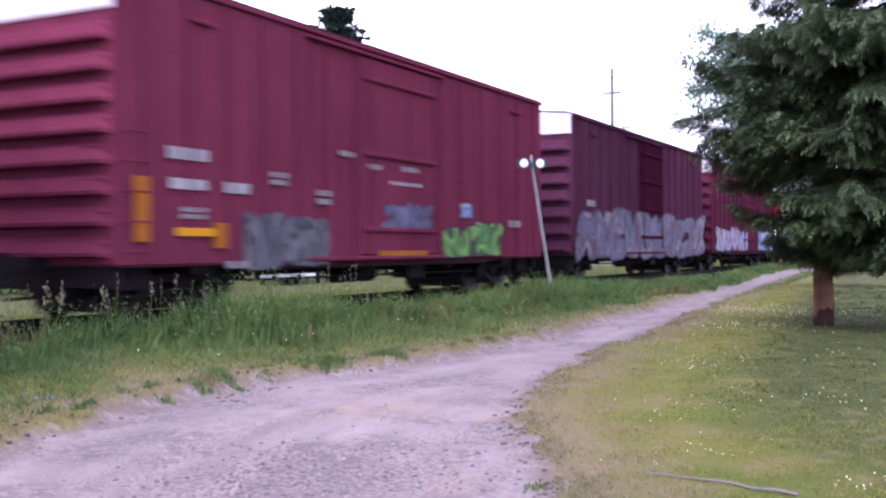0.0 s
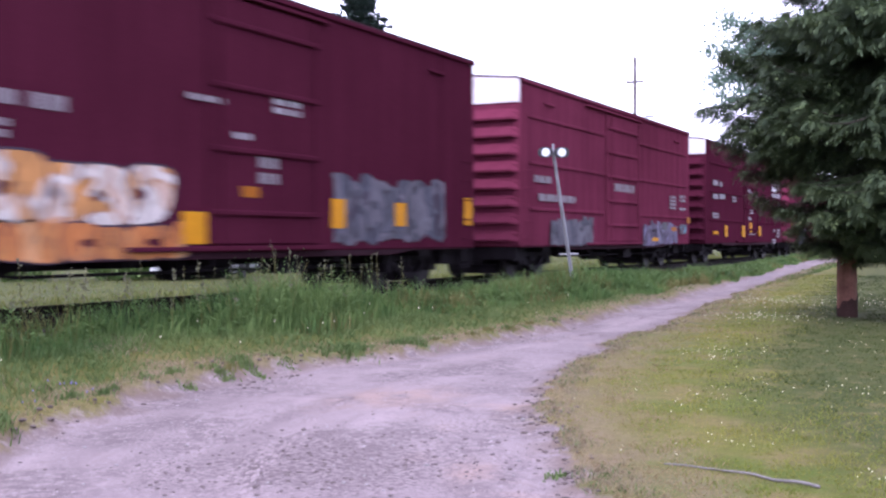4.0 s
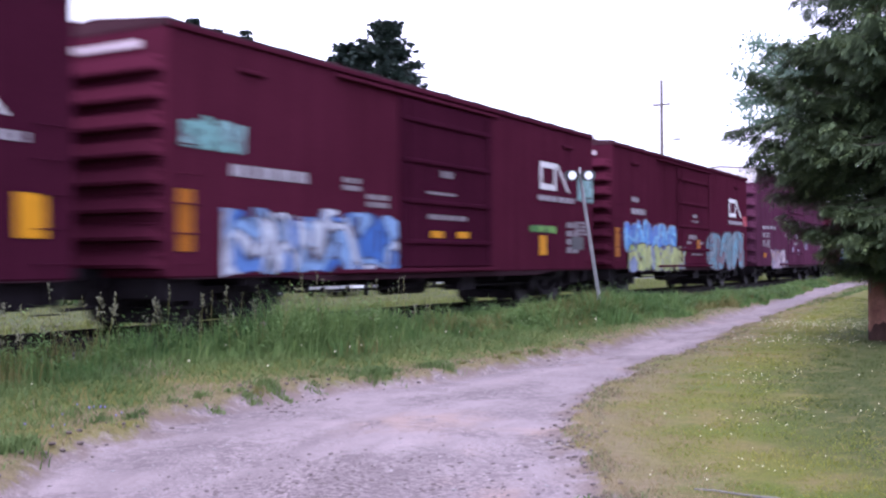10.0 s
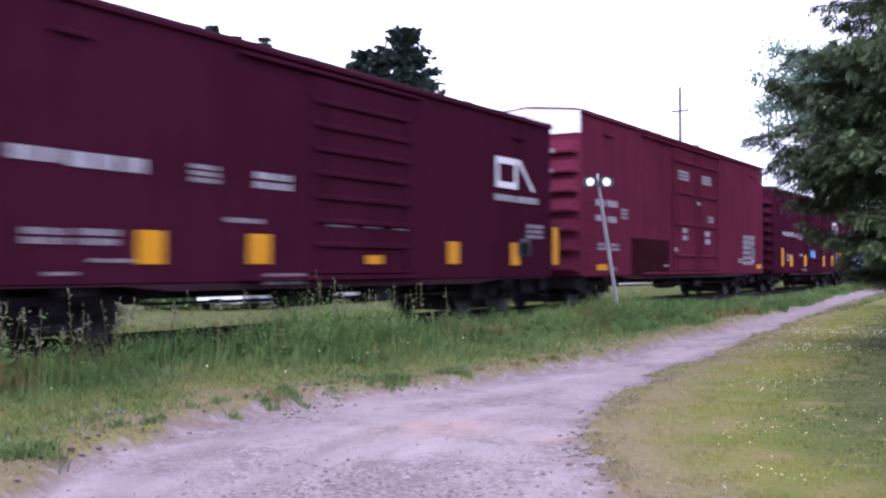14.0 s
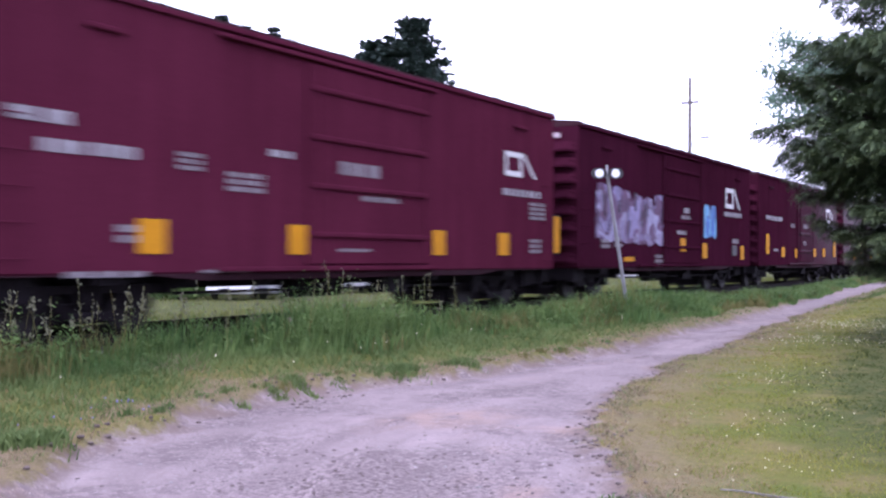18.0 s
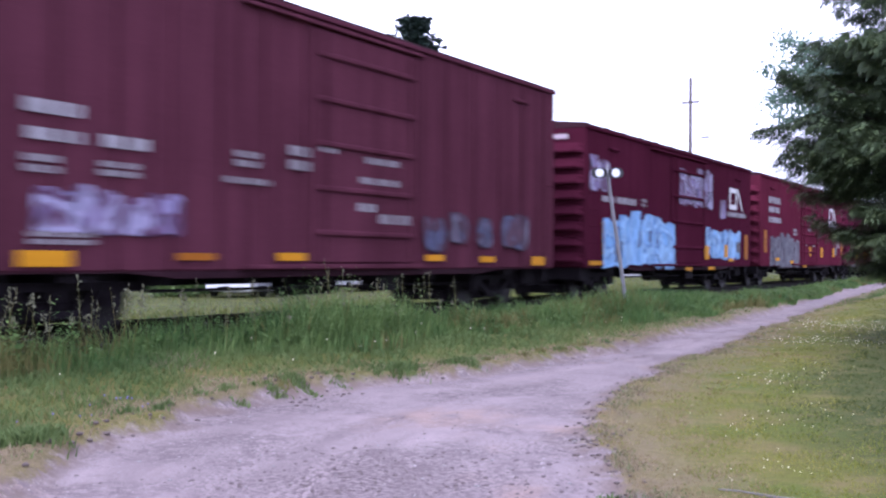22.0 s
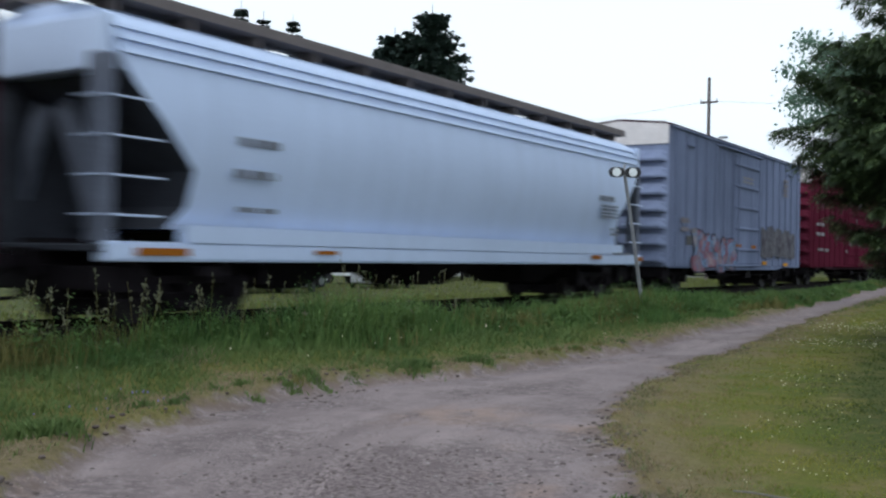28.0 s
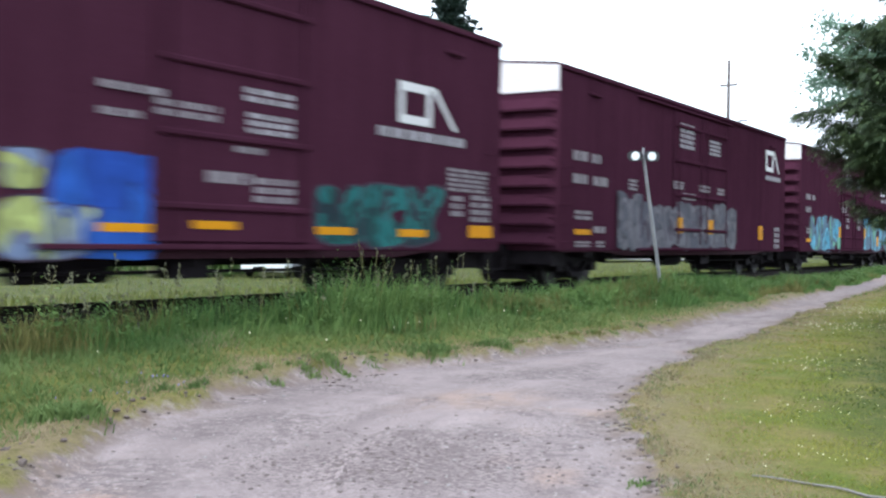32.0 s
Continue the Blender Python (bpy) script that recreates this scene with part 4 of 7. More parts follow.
    box(bm, -0.30, 0.30, -L / 2 + 0.2, L / 2 - 0.2, 0.56, F)
    low = (0.68, 0.72, 0.70)[seed % 3]
    for e in (-1, 1):
        box(bm, min(e * 0.75, e * 1.36), max(e * 0.75, e * 1.36), -L / 2 + 3.5, L / 2 - 3.5, low, F)
    for y in [-L / 2 + 3.4 + i * (L - 6.8) / 5 for i in range(6)]:
        box(bm, -1.4, 1.4, y - 0.06, y + 0.06, 0.60, F)
    rod(bm, (0.75, -1.2, 0.56), (0.75, 0.2, 0.56), 0.2, n=10)
    box(bm, 0.9, 1.3, 0.9, 1.6, 0.42, F)
    rod(bm, (1.1, -L / 2 + 3.3, 0.52), (1.1, L / 2 - 3.3, 0.50), 0.025, n=5)
    part("underframe", bm, M_STEEL, car)
    for s in (-1, 1):
        truck(car, s * (L / 2 - 1.95))
        coupler(car, s * L / 2, s)
    markings(car, L, marks, W + 0.012, (L / 2 - door[1], L / 2 - door[0]), side, seed)
    return car


def hopper(name, label, L, marks=(), seed=3):
    """A covered hopper with rounded sides, open end cages and a walkway along the roof."""
    car = tagged(empty(name), label, "hopper car", "freight cars of the passing train")
    H = 4.28
    # half profile of the curved side
    prof = [(1.30, 1.30), (1.39, 1.62), (1.51, 2.1), (1.585, 2.65), (1.56, 3.1), (1.49, 3.5), (1.40, 3.78), (1.30, 3.98), (0.95, 4.16), (0.5, 4.26), (0, H)]
    full = prof + [(-x, z) for x, z in prof[-2::-1]]
    bm = bmesh.new()
    # the body ends slope in below: rows of (y inset) by height
    rings = []
    for e in (-1, 1):
        r = []
        for x, z in full:
            inset = 0.25 + 0.0 * z
            if z < 3.35:
                inset = 0.25 + (3.35 - z) * 1.05 if z > 1.9 else 1.78 - (1.9 - z) * 0.9
            r.append(bm.verts.new((x, e * (L / 2 - inset), z)))
        rings.append(r)
    for i in range(len(full) - 1):
        bm.faces.new((rings[0][i], rings[1][i], rings[1][i + 1], rings[0][i + 1]))
    for f in bm.faces:
        f.smooth = len(f.verts) == 4
    part("body", bm, M_HOPPER, car)
    # the ends: an upright sheet above, slope sheets with painted-in shade below
    half = len(prof)
    for e in (-1, 1):
        def inset(z):
            if z >= 3.35:
                return 0.25
            return 0.25 + (3.35 - z) * 1.05 if z > 1.9 else 1.78 - (1.9 - z) * 0.9
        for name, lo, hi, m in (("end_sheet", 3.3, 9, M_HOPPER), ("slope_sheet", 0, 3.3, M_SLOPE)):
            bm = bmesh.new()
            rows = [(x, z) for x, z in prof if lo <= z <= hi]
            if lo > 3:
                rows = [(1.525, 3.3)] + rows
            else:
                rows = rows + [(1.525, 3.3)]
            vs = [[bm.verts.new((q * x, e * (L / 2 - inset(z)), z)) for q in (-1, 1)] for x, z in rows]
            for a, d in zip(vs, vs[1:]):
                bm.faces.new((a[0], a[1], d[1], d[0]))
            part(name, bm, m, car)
    bm = bmesh.new()
    for s in (-1, 1):
        for z0, x0, z1, x1 in ((3.52, 1.50, 3.57, 1.48), (3.70, 1.445, 3.75, 1.42), (3.86, 1.37, 3.91, 1.34)):
            v = [bm.verts.new(p) for p in ((s * (x0 + 0.03), -L / 2 + 0.26, z0), (s * (x0 + 0.03), L / 2 - 0.26, z0), (s * (x1 + 0.03), L / 2 - 0.26, z1), (s * (x1 + 0.03), -L / 2 + 0.26, z1))]
            bm.faces.new(v if s > 0 else v[::-1])
            w = [bm.verts.new(q.co - Vector((s * 0.06, 0, 0))) for q in v]
            for i in range(4):
                bm.faces.new((v[i], w[i], w[(i + 1) % 4], v[(i + 1) % 4]))
    part("eave_rib", bm, M_HOPPER, car)
    for s in (-1, 1):
        bm = bmesh.new()
        bbox(bm, s * 1.45 - 0.11, s * 1.45 + 0.11, -L / 2 + 0.05, L / 2 - 0.05, 0.86, 1.12, 0.02)
        bbox(bm, s * 1.47 - 0.10, s * 1.47 + 0.10, -L / 2 + 1.4, L / 2 - 1.4, 1.12, 1.36, 0.02)
        part("side_sill", bm, M_HOPPER, car)
        # long walkway with brackets, and hatches between
        bm = bmesh.new()
        bbox(bm, s * 0.72 - 0.32, s * 0.72 + 0.32, -L / 2 + 0.05, L / 2 - 0.05, 4.34, 4.50, 0.01)
        for i in range(13):
            y = -L / 2 + 0.6 + i * (L - 1.2) / 12
            box(bm, s * 0.72 - 0.25, s * 0.72 + 0.25, y - 0.03, y + 0.03, 4.18, 4.44)
        part("roof_walkway", bm, M_DECK, car)
    for i in range(4):
        bm = bmesh.new()
        y = -L / 2 + 2.6 + i * (L - 5.2) / 3
        bbox(bm, -0.36, 0.36, y - 1.6, y + 1.6, 4.26, 4.40, 0.03)
        part("hatch_cover", bm, M_HOPPER, car)
    for e in (-1, 1):
        # end cage: corner posts, shear plate, slope braces in shade-darkened grey, ladder rungs, steps
        Y = e * (L / 2 - 0.12)
        for s in (-1, 1):
            bm = bmesh.new()
            bbox(bm, s * 1.32 - 0.16, s * 1.32 + 0.16, Y - 0.10, Y + 0.10, 1.1, 3.5, 0.02)
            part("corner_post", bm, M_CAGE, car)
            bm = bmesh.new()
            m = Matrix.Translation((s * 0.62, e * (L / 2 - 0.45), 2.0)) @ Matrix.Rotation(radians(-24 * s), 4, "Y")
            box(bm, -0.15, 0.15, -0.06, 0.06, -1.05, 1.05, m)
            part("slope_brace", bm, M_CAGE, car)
            for z in (1.45, 1.95, 2.45, 2.95):
                bm = bmesh.new()
                rod(bm, (s * 1.55, e * (L / 2 - 0.1), z), (s * 1.55, e * (L / 2 - 0.95), z), 0.018, n=5)
                part("ladder_rung", bm, M_HOPPER, car)
                bm = bmesh.new()
                rod(bm, (s * 1.0, e * (L / 2 + 0.03), z), (s * 1.5, e * (L / 2 + 0.03), z), 0.016, n=5)
                part("ladder_rung", bm, M_HOPPER, car)
            bm = bmesh.new()
            bent_rod(bm, [(s * 1.5, e * (L / 2 - 0.15), 1.0), (s * 1.5, e * (L / 2 - 0.15), 0.36), (s * 1.5, e * (L / 2 - 0.6), 0.36), (s * 1.5, e * (L / 2 - 0.6), 1.0)], 0.02)
            part("step", bm, M_STEEL, car)
        # upright web and brake housing under the slope sheet, added to block the sky
        bm = bmesh.new()
        rows = [(0.22, 1.08), (1.74, 1.08), (1.76, 1.88), (0.24, 3.3)]
        sides = [[bm.verts.new((x, e * (L / 2 - q), z)) for q, z in rows] for x in (-0.66, -0.60)]
        bm.faces.new(sides[0])
        bm.faces.new(sides[1][::-1])
        for k in range(4):
            bm.faces.new((sides[0][k], sides[1][k], sides[1][(k + 1) % 4], sides[0][(k + 1) % 4]))
        bbox(bm, -1.40, -0.66, min(e * (L / 2 - 0.5), e * (L / 2 - 0.2)), max(e * (L / 2 - 0.5), e * (L / 2 - 0.2)), 1.08, 3.3, 0.02)
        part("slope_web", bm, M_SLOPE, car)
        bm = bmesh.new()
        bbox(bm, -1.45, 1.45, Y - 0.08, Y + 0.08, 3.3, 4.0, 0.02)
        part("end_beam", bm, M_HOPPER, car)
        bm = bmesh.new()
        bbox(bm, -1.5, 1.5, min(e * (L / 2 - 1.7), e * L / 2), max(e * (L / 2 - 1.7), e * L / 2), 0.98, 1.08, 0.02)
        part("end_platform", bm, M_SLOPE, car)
        truck(car, e * (L / 2 - 2.05))
        coupler(car, e * L / 2, e)
    # discharge gates and centre sill
    bm = bmesh.new()
    box(bm, -0.32, 0.32, -L / 2 + 0.2, L / 2 - 0.2, 0.66, 1.15)
    part("centre_sill", bm, M_STEEL, car)
    for i in range(3):
        bm = bmesh.new()
        y = -L / 2 + 4.6 + i * (L - 9.2) / 2
        v0 = [bm.verts.new((x, y + q, 1.3)) for x, q in ((-1.4, -1.9), (1.4, -1.9), (1.4, 1.9), (-1.4, 1.9))]
        v1 = [bm.verts.new((x, y + q, 0.42)) for x, q in ((-0.55, -0.5), (0.55, -0.5), (0.55, 0.5), (-0.55, 0.5))]
        for j in range(4):
            bm.faces.new((v0[j], v0[(j + 1) % 4], v1[(j + 1) % 4], v1[j]))
        bm.faces.new(v1)
        part("discharge_gate", bm, M_STEEL, car)
    markings(car, L, marks, 1.59, (0, 0), "smooth", seed)
    return car


def locomotive(name, label, L):
    """A road locomotive: dark hood, red ends crossed by a white slanting band, a lit lamp at its rear."""
    car = tagged(empty(name), label, "locomotive")
    dark, red = M_CAR, PAINT["flame"]
    bm = bmesh.new()
    bbox(bm, -0.95, 0.95, -L / 2 + 1.2, L / 2 - 5.2, 1.55, 4.35, 0.12)
    part("hood", bm, dark, car)
    bm = bmesh.new()
    bbox(bm, -1.5, 1.5, L / 2 - 5.2, L / 2 - 2.8, 1.55, 4.6, 0.12)
    cab = part("cab", bm, red, car)
    for s in (-1, 1):
        bm = bmesh.new()
        box(bm, s * 1.5 - 0.015, s * 1.5 + 0.015, L / 2 - 4.6, L / 2 - 3.4, 3.2, 4.0)
        part("cab_window", bm, M_GLASS, cab)
    bm = bmesh.new()
    bbox(bm, -1.1, 1.1, L / 2 - 2.8, L / 2 - 1.0, 1.55, 3.3, 0.15)
    part("nose", bm, red, car)
    bm = bmesh.new()
    bbox(bm, -1.42, 1.42, -L / 2 + 0.9, -L / 2 + 3.0, 1.55, 4.3, 0.1)
    rad = part("radiator", bm, dark, car, "dark radiator end")
    bm = bmesh.new()
    box(bm, -1.432, 1.432, -L / 2 + 0.885, -L / 2 + 1.9, 2.9, 3.7)
    part("red_panel", bm, red, rad, "red painted panel")
    for s in (-1, 1):
        bm = bmesh.new()
        q = [(-L / 2 + 1.5, 1.8), (-L / 2 + 1.8, 1.8), (-L / 2 + 1.3, 3.3), (-L / 2 + 1.0, 3.3)]
        v = [bm.verts.new((s * 1.44, y, z)) for y, z in q]
        bm.faces.new(v if s > 0 else v[::-1])
        part("white_band", bm, M_WHITE, rad, "white slanting band")
    bm = bmesh.new()
    bbox(bm, -1.55, 1.55, -L / 2 + 0.2, L / 2 - 0.2, 1.25, 1.55, 0.03)
    part("deck", bm, M_STEEL, car)
    bm = bmesh.new()
    bbox(bm, -1.3, 1.3, -3.2, 3.2, 0.35, 1.25, 0.15)
    part("fuel_tank", bm, M_STEEL, car)
    for s in (-1, 1):
        bm = bmesh.new()
        bent_rod(bm, [(s * 1.5, -L / 2 + 0.5, 1.55), (s * 1.5, -L / 2 + 0.5, 2.5), (s * 1.5, L / 2 - 5.4, 2.5), (s * 1.5, L / 2 - 5.4, 1.55)], 0.025)
        part("handrail", bm, M_WHITE, car)
        for y in (-L / 2 + 3.2, L / 2 - 3.2):
            truck(car, y)
        coupler(car, s * L / 2, s)
    bm = bmesh.new()
    rod(bm, (1.2, -L / 2 + 0.9, 1.95), (1.2, -L / 2 + 0.84, 1.95), 0.13, n=14)
    part("rear_lamp", bm, M_LAMP, car, "lit round lamp")
    return car


# ---- the train, from its front: name of the paint, front and rear end at the clip's start ----
CARS = {}


def couple(key, front, rear, car):
    CARS[key] = (car, 0.5 * (front + rear))


RED = "freight cars of the passing train"
couple("engine", 83.40, 63.40, locomotive("locomotive", "black locomotive with red ends and white slanting bands", 20.0))
couple('k0', 61.80, 46.30, boxcar("boxcar", 'faded red boxcar with bright graffiti along its foot', 15.50, 4.93, 'brick', 'posts', (6, 9.2), ribs=4, cap=True, ends=7,
    marks=[('mixed', 8.09, 15.15, 0.85, 1.99),
           ('blue', 0.04, 5.08, 0.81, 2.06)], seed=7))
couple('k1', 44.40, 28.55, boxcar("boxcar", 'plum-red ribbed boxcar with pale graffiti', 15.85, 4.93, 'plum', 'posts', (6.4, 9.22), ribs=4, cap=True, ends=7,
    marks=[('pale', 0.04, 15.56, 0.66, 2.33),
           ('chalk', 14.03, 14.75, 2.24, 2.51)], seed=8, door_tone='maroon'))
couple('k2', 26.12, 10.64, boxcar("boxcar", 'faded rose-red boxcar with upright side posts', 15.48, 4.93, 'rose', 'posts', (6.06, 9.23), ribs=3, cap=True, ends=8,
    marks=[('bars', 13.63, 14.52, 2.31, 2.57),
           ('bars', 13.66, 14.47, 1.88, 2.11),
           ('bars', 12.63, 13.24, 1.87, 2.11),
           ('chalk', 11.59, 12.06, 2.08, 2.33, 2),
           ('chalk', 9.47, 9.97, 2.71, 2.86),
           ('chalk', 13.67, 14.23, 1.47, 1.67, 2),
           ('yellow', 13.5, 14.35, 1.23, 1.35),
           ('orange', 14.91, 15.19, 1.14, 2.06),
           ('orange', 13.2, 13.5, 1.05, 1.44),
           ('grey', 10.36, 12.78, 0.68, 1.69),
           ('chalk', 12.64, 13.21, 0.71, 0.87),
           ('pale', 6.41, 8.35, 1.4, 1.96),
           ('green', 2.79, 5.81, 0.8, 1.64),
           ('chalk', 8.45, 8.98, 2.54, 2.68),
           ('chalk', 6.95, 7.67, 2.57, 2.72),
           ('bars', 6.83, 8.13, 2.29, 2.39),
           ('orange', 6.6, 8.58, 0.86, 0.99),
           ('chalk', 10.26, 10.71, 1.8, 2.1, 2),
           ('blue', 4.43, 4.96, 1.72, 2.08),
           ('chalk', 1.55, 2.27, 1.52, 1.76)], seed=9))
couple('k3', 8.20, -7.48, boxcar("boxcar", 'dark oxide red boxcar with long horizontal side ribs', 15.68, 4.93, 'oxide', 'hribs', (6.28, 9.02), ribs=4, cap=True, ends=8,
    marks=[('logo', 0.7, 2.88, 3.33, 4.2),
           ('bars', 0.74, 2.83, 3.02, 3.31),
           ('yellow', 9.01, 9.5, 1.07, 1.57),
           ('yellow', 7.5, 7.98, 1.28, 1.72),
           ('yellow', 5.52, 6, 1.12, 1.57),
           ('bars', 7.8, 8.59, 3.1, 3.37, 2),
           ('chalk', 7.39, 7.84, 2.99, 3.16),
           ('bars', 7.23, 7.91, 2.11, 2.36, 2),
           ('bars', 7.72, 8.21, 1.82, 2.01),
           ('chalk', 6.66, 8.11, 1.16, 1.23),
           ('bars', 2.02, 2.47, 1.33, 1.47),
           ('chalk', 1.8, 2.7, 0.73, 0.98, 2),
           ('chalk', 0.85, 1.5, 1.94, 2.08),
           ('chalk', 0.86, 1.55, 1.02, 1.49, 3),
           ('chalk', 10.67, 11.12, 2.56, 2.82, 2),
           ('bars', 14.01, 14.71, 3.11, 3.4),
           ('chalk', 13.2, 13.69, 3.1, 3.38),
           ('bars', 13.97, 14.76, 2.57, 2.84),
           ('bars', 12.8, 13.64, 2.59, 2.88),
           ('chalk', 13.86, 14.83, 1.81, 2.06, 2),
           ('yellow', 13.98, 14.7, 1.18, 1.3),
           ('yellow', 12.35, 12.76, 1.08, 1.54),
           ('chalk', 10.97, 11.4, 2.55, 2.83, 2)], seed=10))
couple('k4', -10.00, -25.32, boxcar("boxcar", 'faded rose-red boxcar with horizontal ribs and dull graffiti', 15.32, 4.93, 'rose', 'hribs', (6.16, 9.24), ribs=5, cap=True, ends=8,
    marks=[('chalk', 1.94, 2.7, 2.02, 2.52, 4),
           ('chalk', 0.71, 1.44, 2.31, 2.58, 2),
           ('bars', 0.71, 1.44, 2, 2.14),
           ('orange', 0.07, 0.49, 1.56, 1.79),
           ('teal', 0.6, 1.45, 1.16, 1.52),
           ('lavender', 1.78, 5.7, 0.74, 1.63),
           ('yellow', 4.08, 4.79, 0.91, 1.03),
           ('orange', 1.91, 2.53, 1.26, 1.4),
           ('black', 3.03, 3.61, 1.3, 1.56),
           ('chalk', 4.15, 4.81, 1.21, 1.32),
           ('chalk', 13.53, 14.59, 2.38, 2.64),
           ('chalk', 11.8, 14.33, 1.92, 2.19),
           ('grey', 10.43, 13.53, 0.78, 1.69),
           ('chalk', 6.7, 8.55, 2.38, 2.72)], seed=11))
couple('k6', -27.90, -43.17, boxcar("boxcar", 'oxide red boxcar with white and orange graffiti', 15.27, 4.93, 'oxide', 'smooth', (5.92, 8.84), ribs=4, cap=True, ends=8,
    marks=[('bars', 13.8, 14.32, 2.59, 2.81),
           ('chalk', 13, 13.48, 2.56, 2.81),
           ('chalk', 12.2, 12.72, 2.57, 2.83),
           ('chalk', 11.46, 11.98, 2.56, 2.84),
           ('chalk', 13.74, 14.25, 2.24, 2.49, 2),
           ('chalk', 12.32, 12.72, 2.19, 2.46, 2),
           ('yellow', 14.05, 14.51, 1.38, 1.96),
           ('yellow', 14.03, 14.46, 0.99, 1.25),
           ('orange', 13.23, 13.6, 1.46, 2.11),
           ('flame', 9.61, 13.34, 1.18, 2.08),
           ('orangeg', 9.29, 13.19, 0.7, 1.28),
           ('yellow', 8.84, 9.35, 0.93, 1.4),
           ('bars', 6.53, 7.27, 3.01, 3.29, 2),
           ('chalk', 8.45, 9.28, 3.01, 3.14),
           ('bars', 7.83, 8.26, 2.52, 2.66),
           ('chalk', 7.15, 7.65, 1.84, 2.34, 2),
           ('orange', 7.66, 8.07, 1.65, 1.82),
           ('grey', 1.41, 5.49, 0.86, 2.27),
           ('yellow', 5.16, 5.57, 1.19, 1.71),
           ('yellow', 3.01, 3.42, 1.25, 1.7),
           ('yellow', 0.11, 0.49, 1.3, 1.89)], seed=13))
couple('k7', -45.45, -60.46, boxcar("boxcar", 'oxide red boxcar with blue and white graffiti', 15.00, 4.93, 'oxide', 'smooth', (5.86, 8.72), ribs=4, cap=True, ends=8,
    marks=[('logo', 1.77, 3.68, 3.03, 3.84),
           ('bars', 1.57, 4.2, 2.77, 2.97),
           ('blue', 0.34, 6.08, 0.81, 2.06),
           ('yellow', 4.46, 5.08, 1.31, 1.43),
           ('orange', 2.17, 2.73, 1.33, 1.45),
           ('black', 0.64, 1.1, 1.58, 1.99),
           ('chalk', 0.52, 2.1, 2.11, 2.37, 2),
           ('bars', 13.5, 14.14, 2.25, 2.47),
           ('bars', 13.55, 14.06, 1.84, 2.05),
           ('chalk', 12.71, 13.17, 1.84, 2.05),
           ('chalk', 11.98, 12.48, 1.84, 2.06),
           ('chalk', 13.56, 13.99, 1.48, 1.74, 2),
           ('chalk', 12.66, 13.09, 1.45, 1.75, 2),
           ('yellow', 14.22, 14.73, 1.24, 1.4),
           ('lilac', 13.9, 14.96, 2.58, 3.25),
           ('blue', 8.66, 11.98, 0.69, 1.97),
           ('orange', 11.87, 12.53, 1.31, 1.41),
           ('mixed', 5.87, 8.14, 1, 1.94),
           ('chalk', 8.13, 8.52, 2.68, 2.98),
           ('bars', 6.31, 7.13, 2.98, 3.17),
           ('bars', 6.32, 7.13, 2.53, 2.79),
           ('chalk', 6.62, 7.74, 1.94, 2.28, 2)], seed=14))
couple('k8', -62.76, -78.23, boxcar("boxcar", 'faded plum boxcar with worn lettering and cream graffiti', 15.47, 4.93, 'plum', 'smooth', (5.8, 9.3), ribs=4, cap=True, ends=7,
    marks=[('bars', 14, 14.61, 2.36, 2.56),
           ('bars', 13.25, 13.88, 2.38, 2.58),
           ('bars', 12.5, 13.07, 2.4, 2.6),
           ('chalk', 11.93, 12.37, 2.37, 2.6),
           ('chalk', 14, 14.57, 2.03, 2.25, 2),
           ('chalk', 13.27, 13.81, 2.03, 2.27, 2),
           ('chalk', 14, 14.53, 1.66, 1.91, 4),
           ('chalk', 13.25, 13.79, 1.59, 1.94, 4),
           ('orange', 13.9, 14.46, 1.16, 1.35),
           ('cream', 11.45, 12.85, 0.66, 1.56),
           ('cream', 10.1, 11.4, 0.66, 1.5),
           ('pale', 9.45, 9.98, 0.7, 1.1),
           ('lilac', 8.2, 8.62, 1.42, 1.72),
           ('lilac', 7.0, 7.4, 1.28, 1.6),
           ('chalk', 9.72, 10, 2.11, 2.26),
           ('bars', 6.62, 7.47, 4.14, 4.4, 2),
           ('chalk', 8.92, 9.22, 2.68, 2.82),
           ('bars', 7.27, 7.8, 2.07, 2.36, 2),
           ('chalk', 7.36, 8.13, 1.76, 1.91),
           ('lilac', 4.67, 5.43, 1.52, 1.99),
           ('chalk', 0.59, 1.26, 1.93, 2.38, 5),
           ('chalk', 0.56, 1.24, 1.49, 1.81, 3),
           ('orange', 0.61, 1.12, 1.15, 1.33)], seed=15))
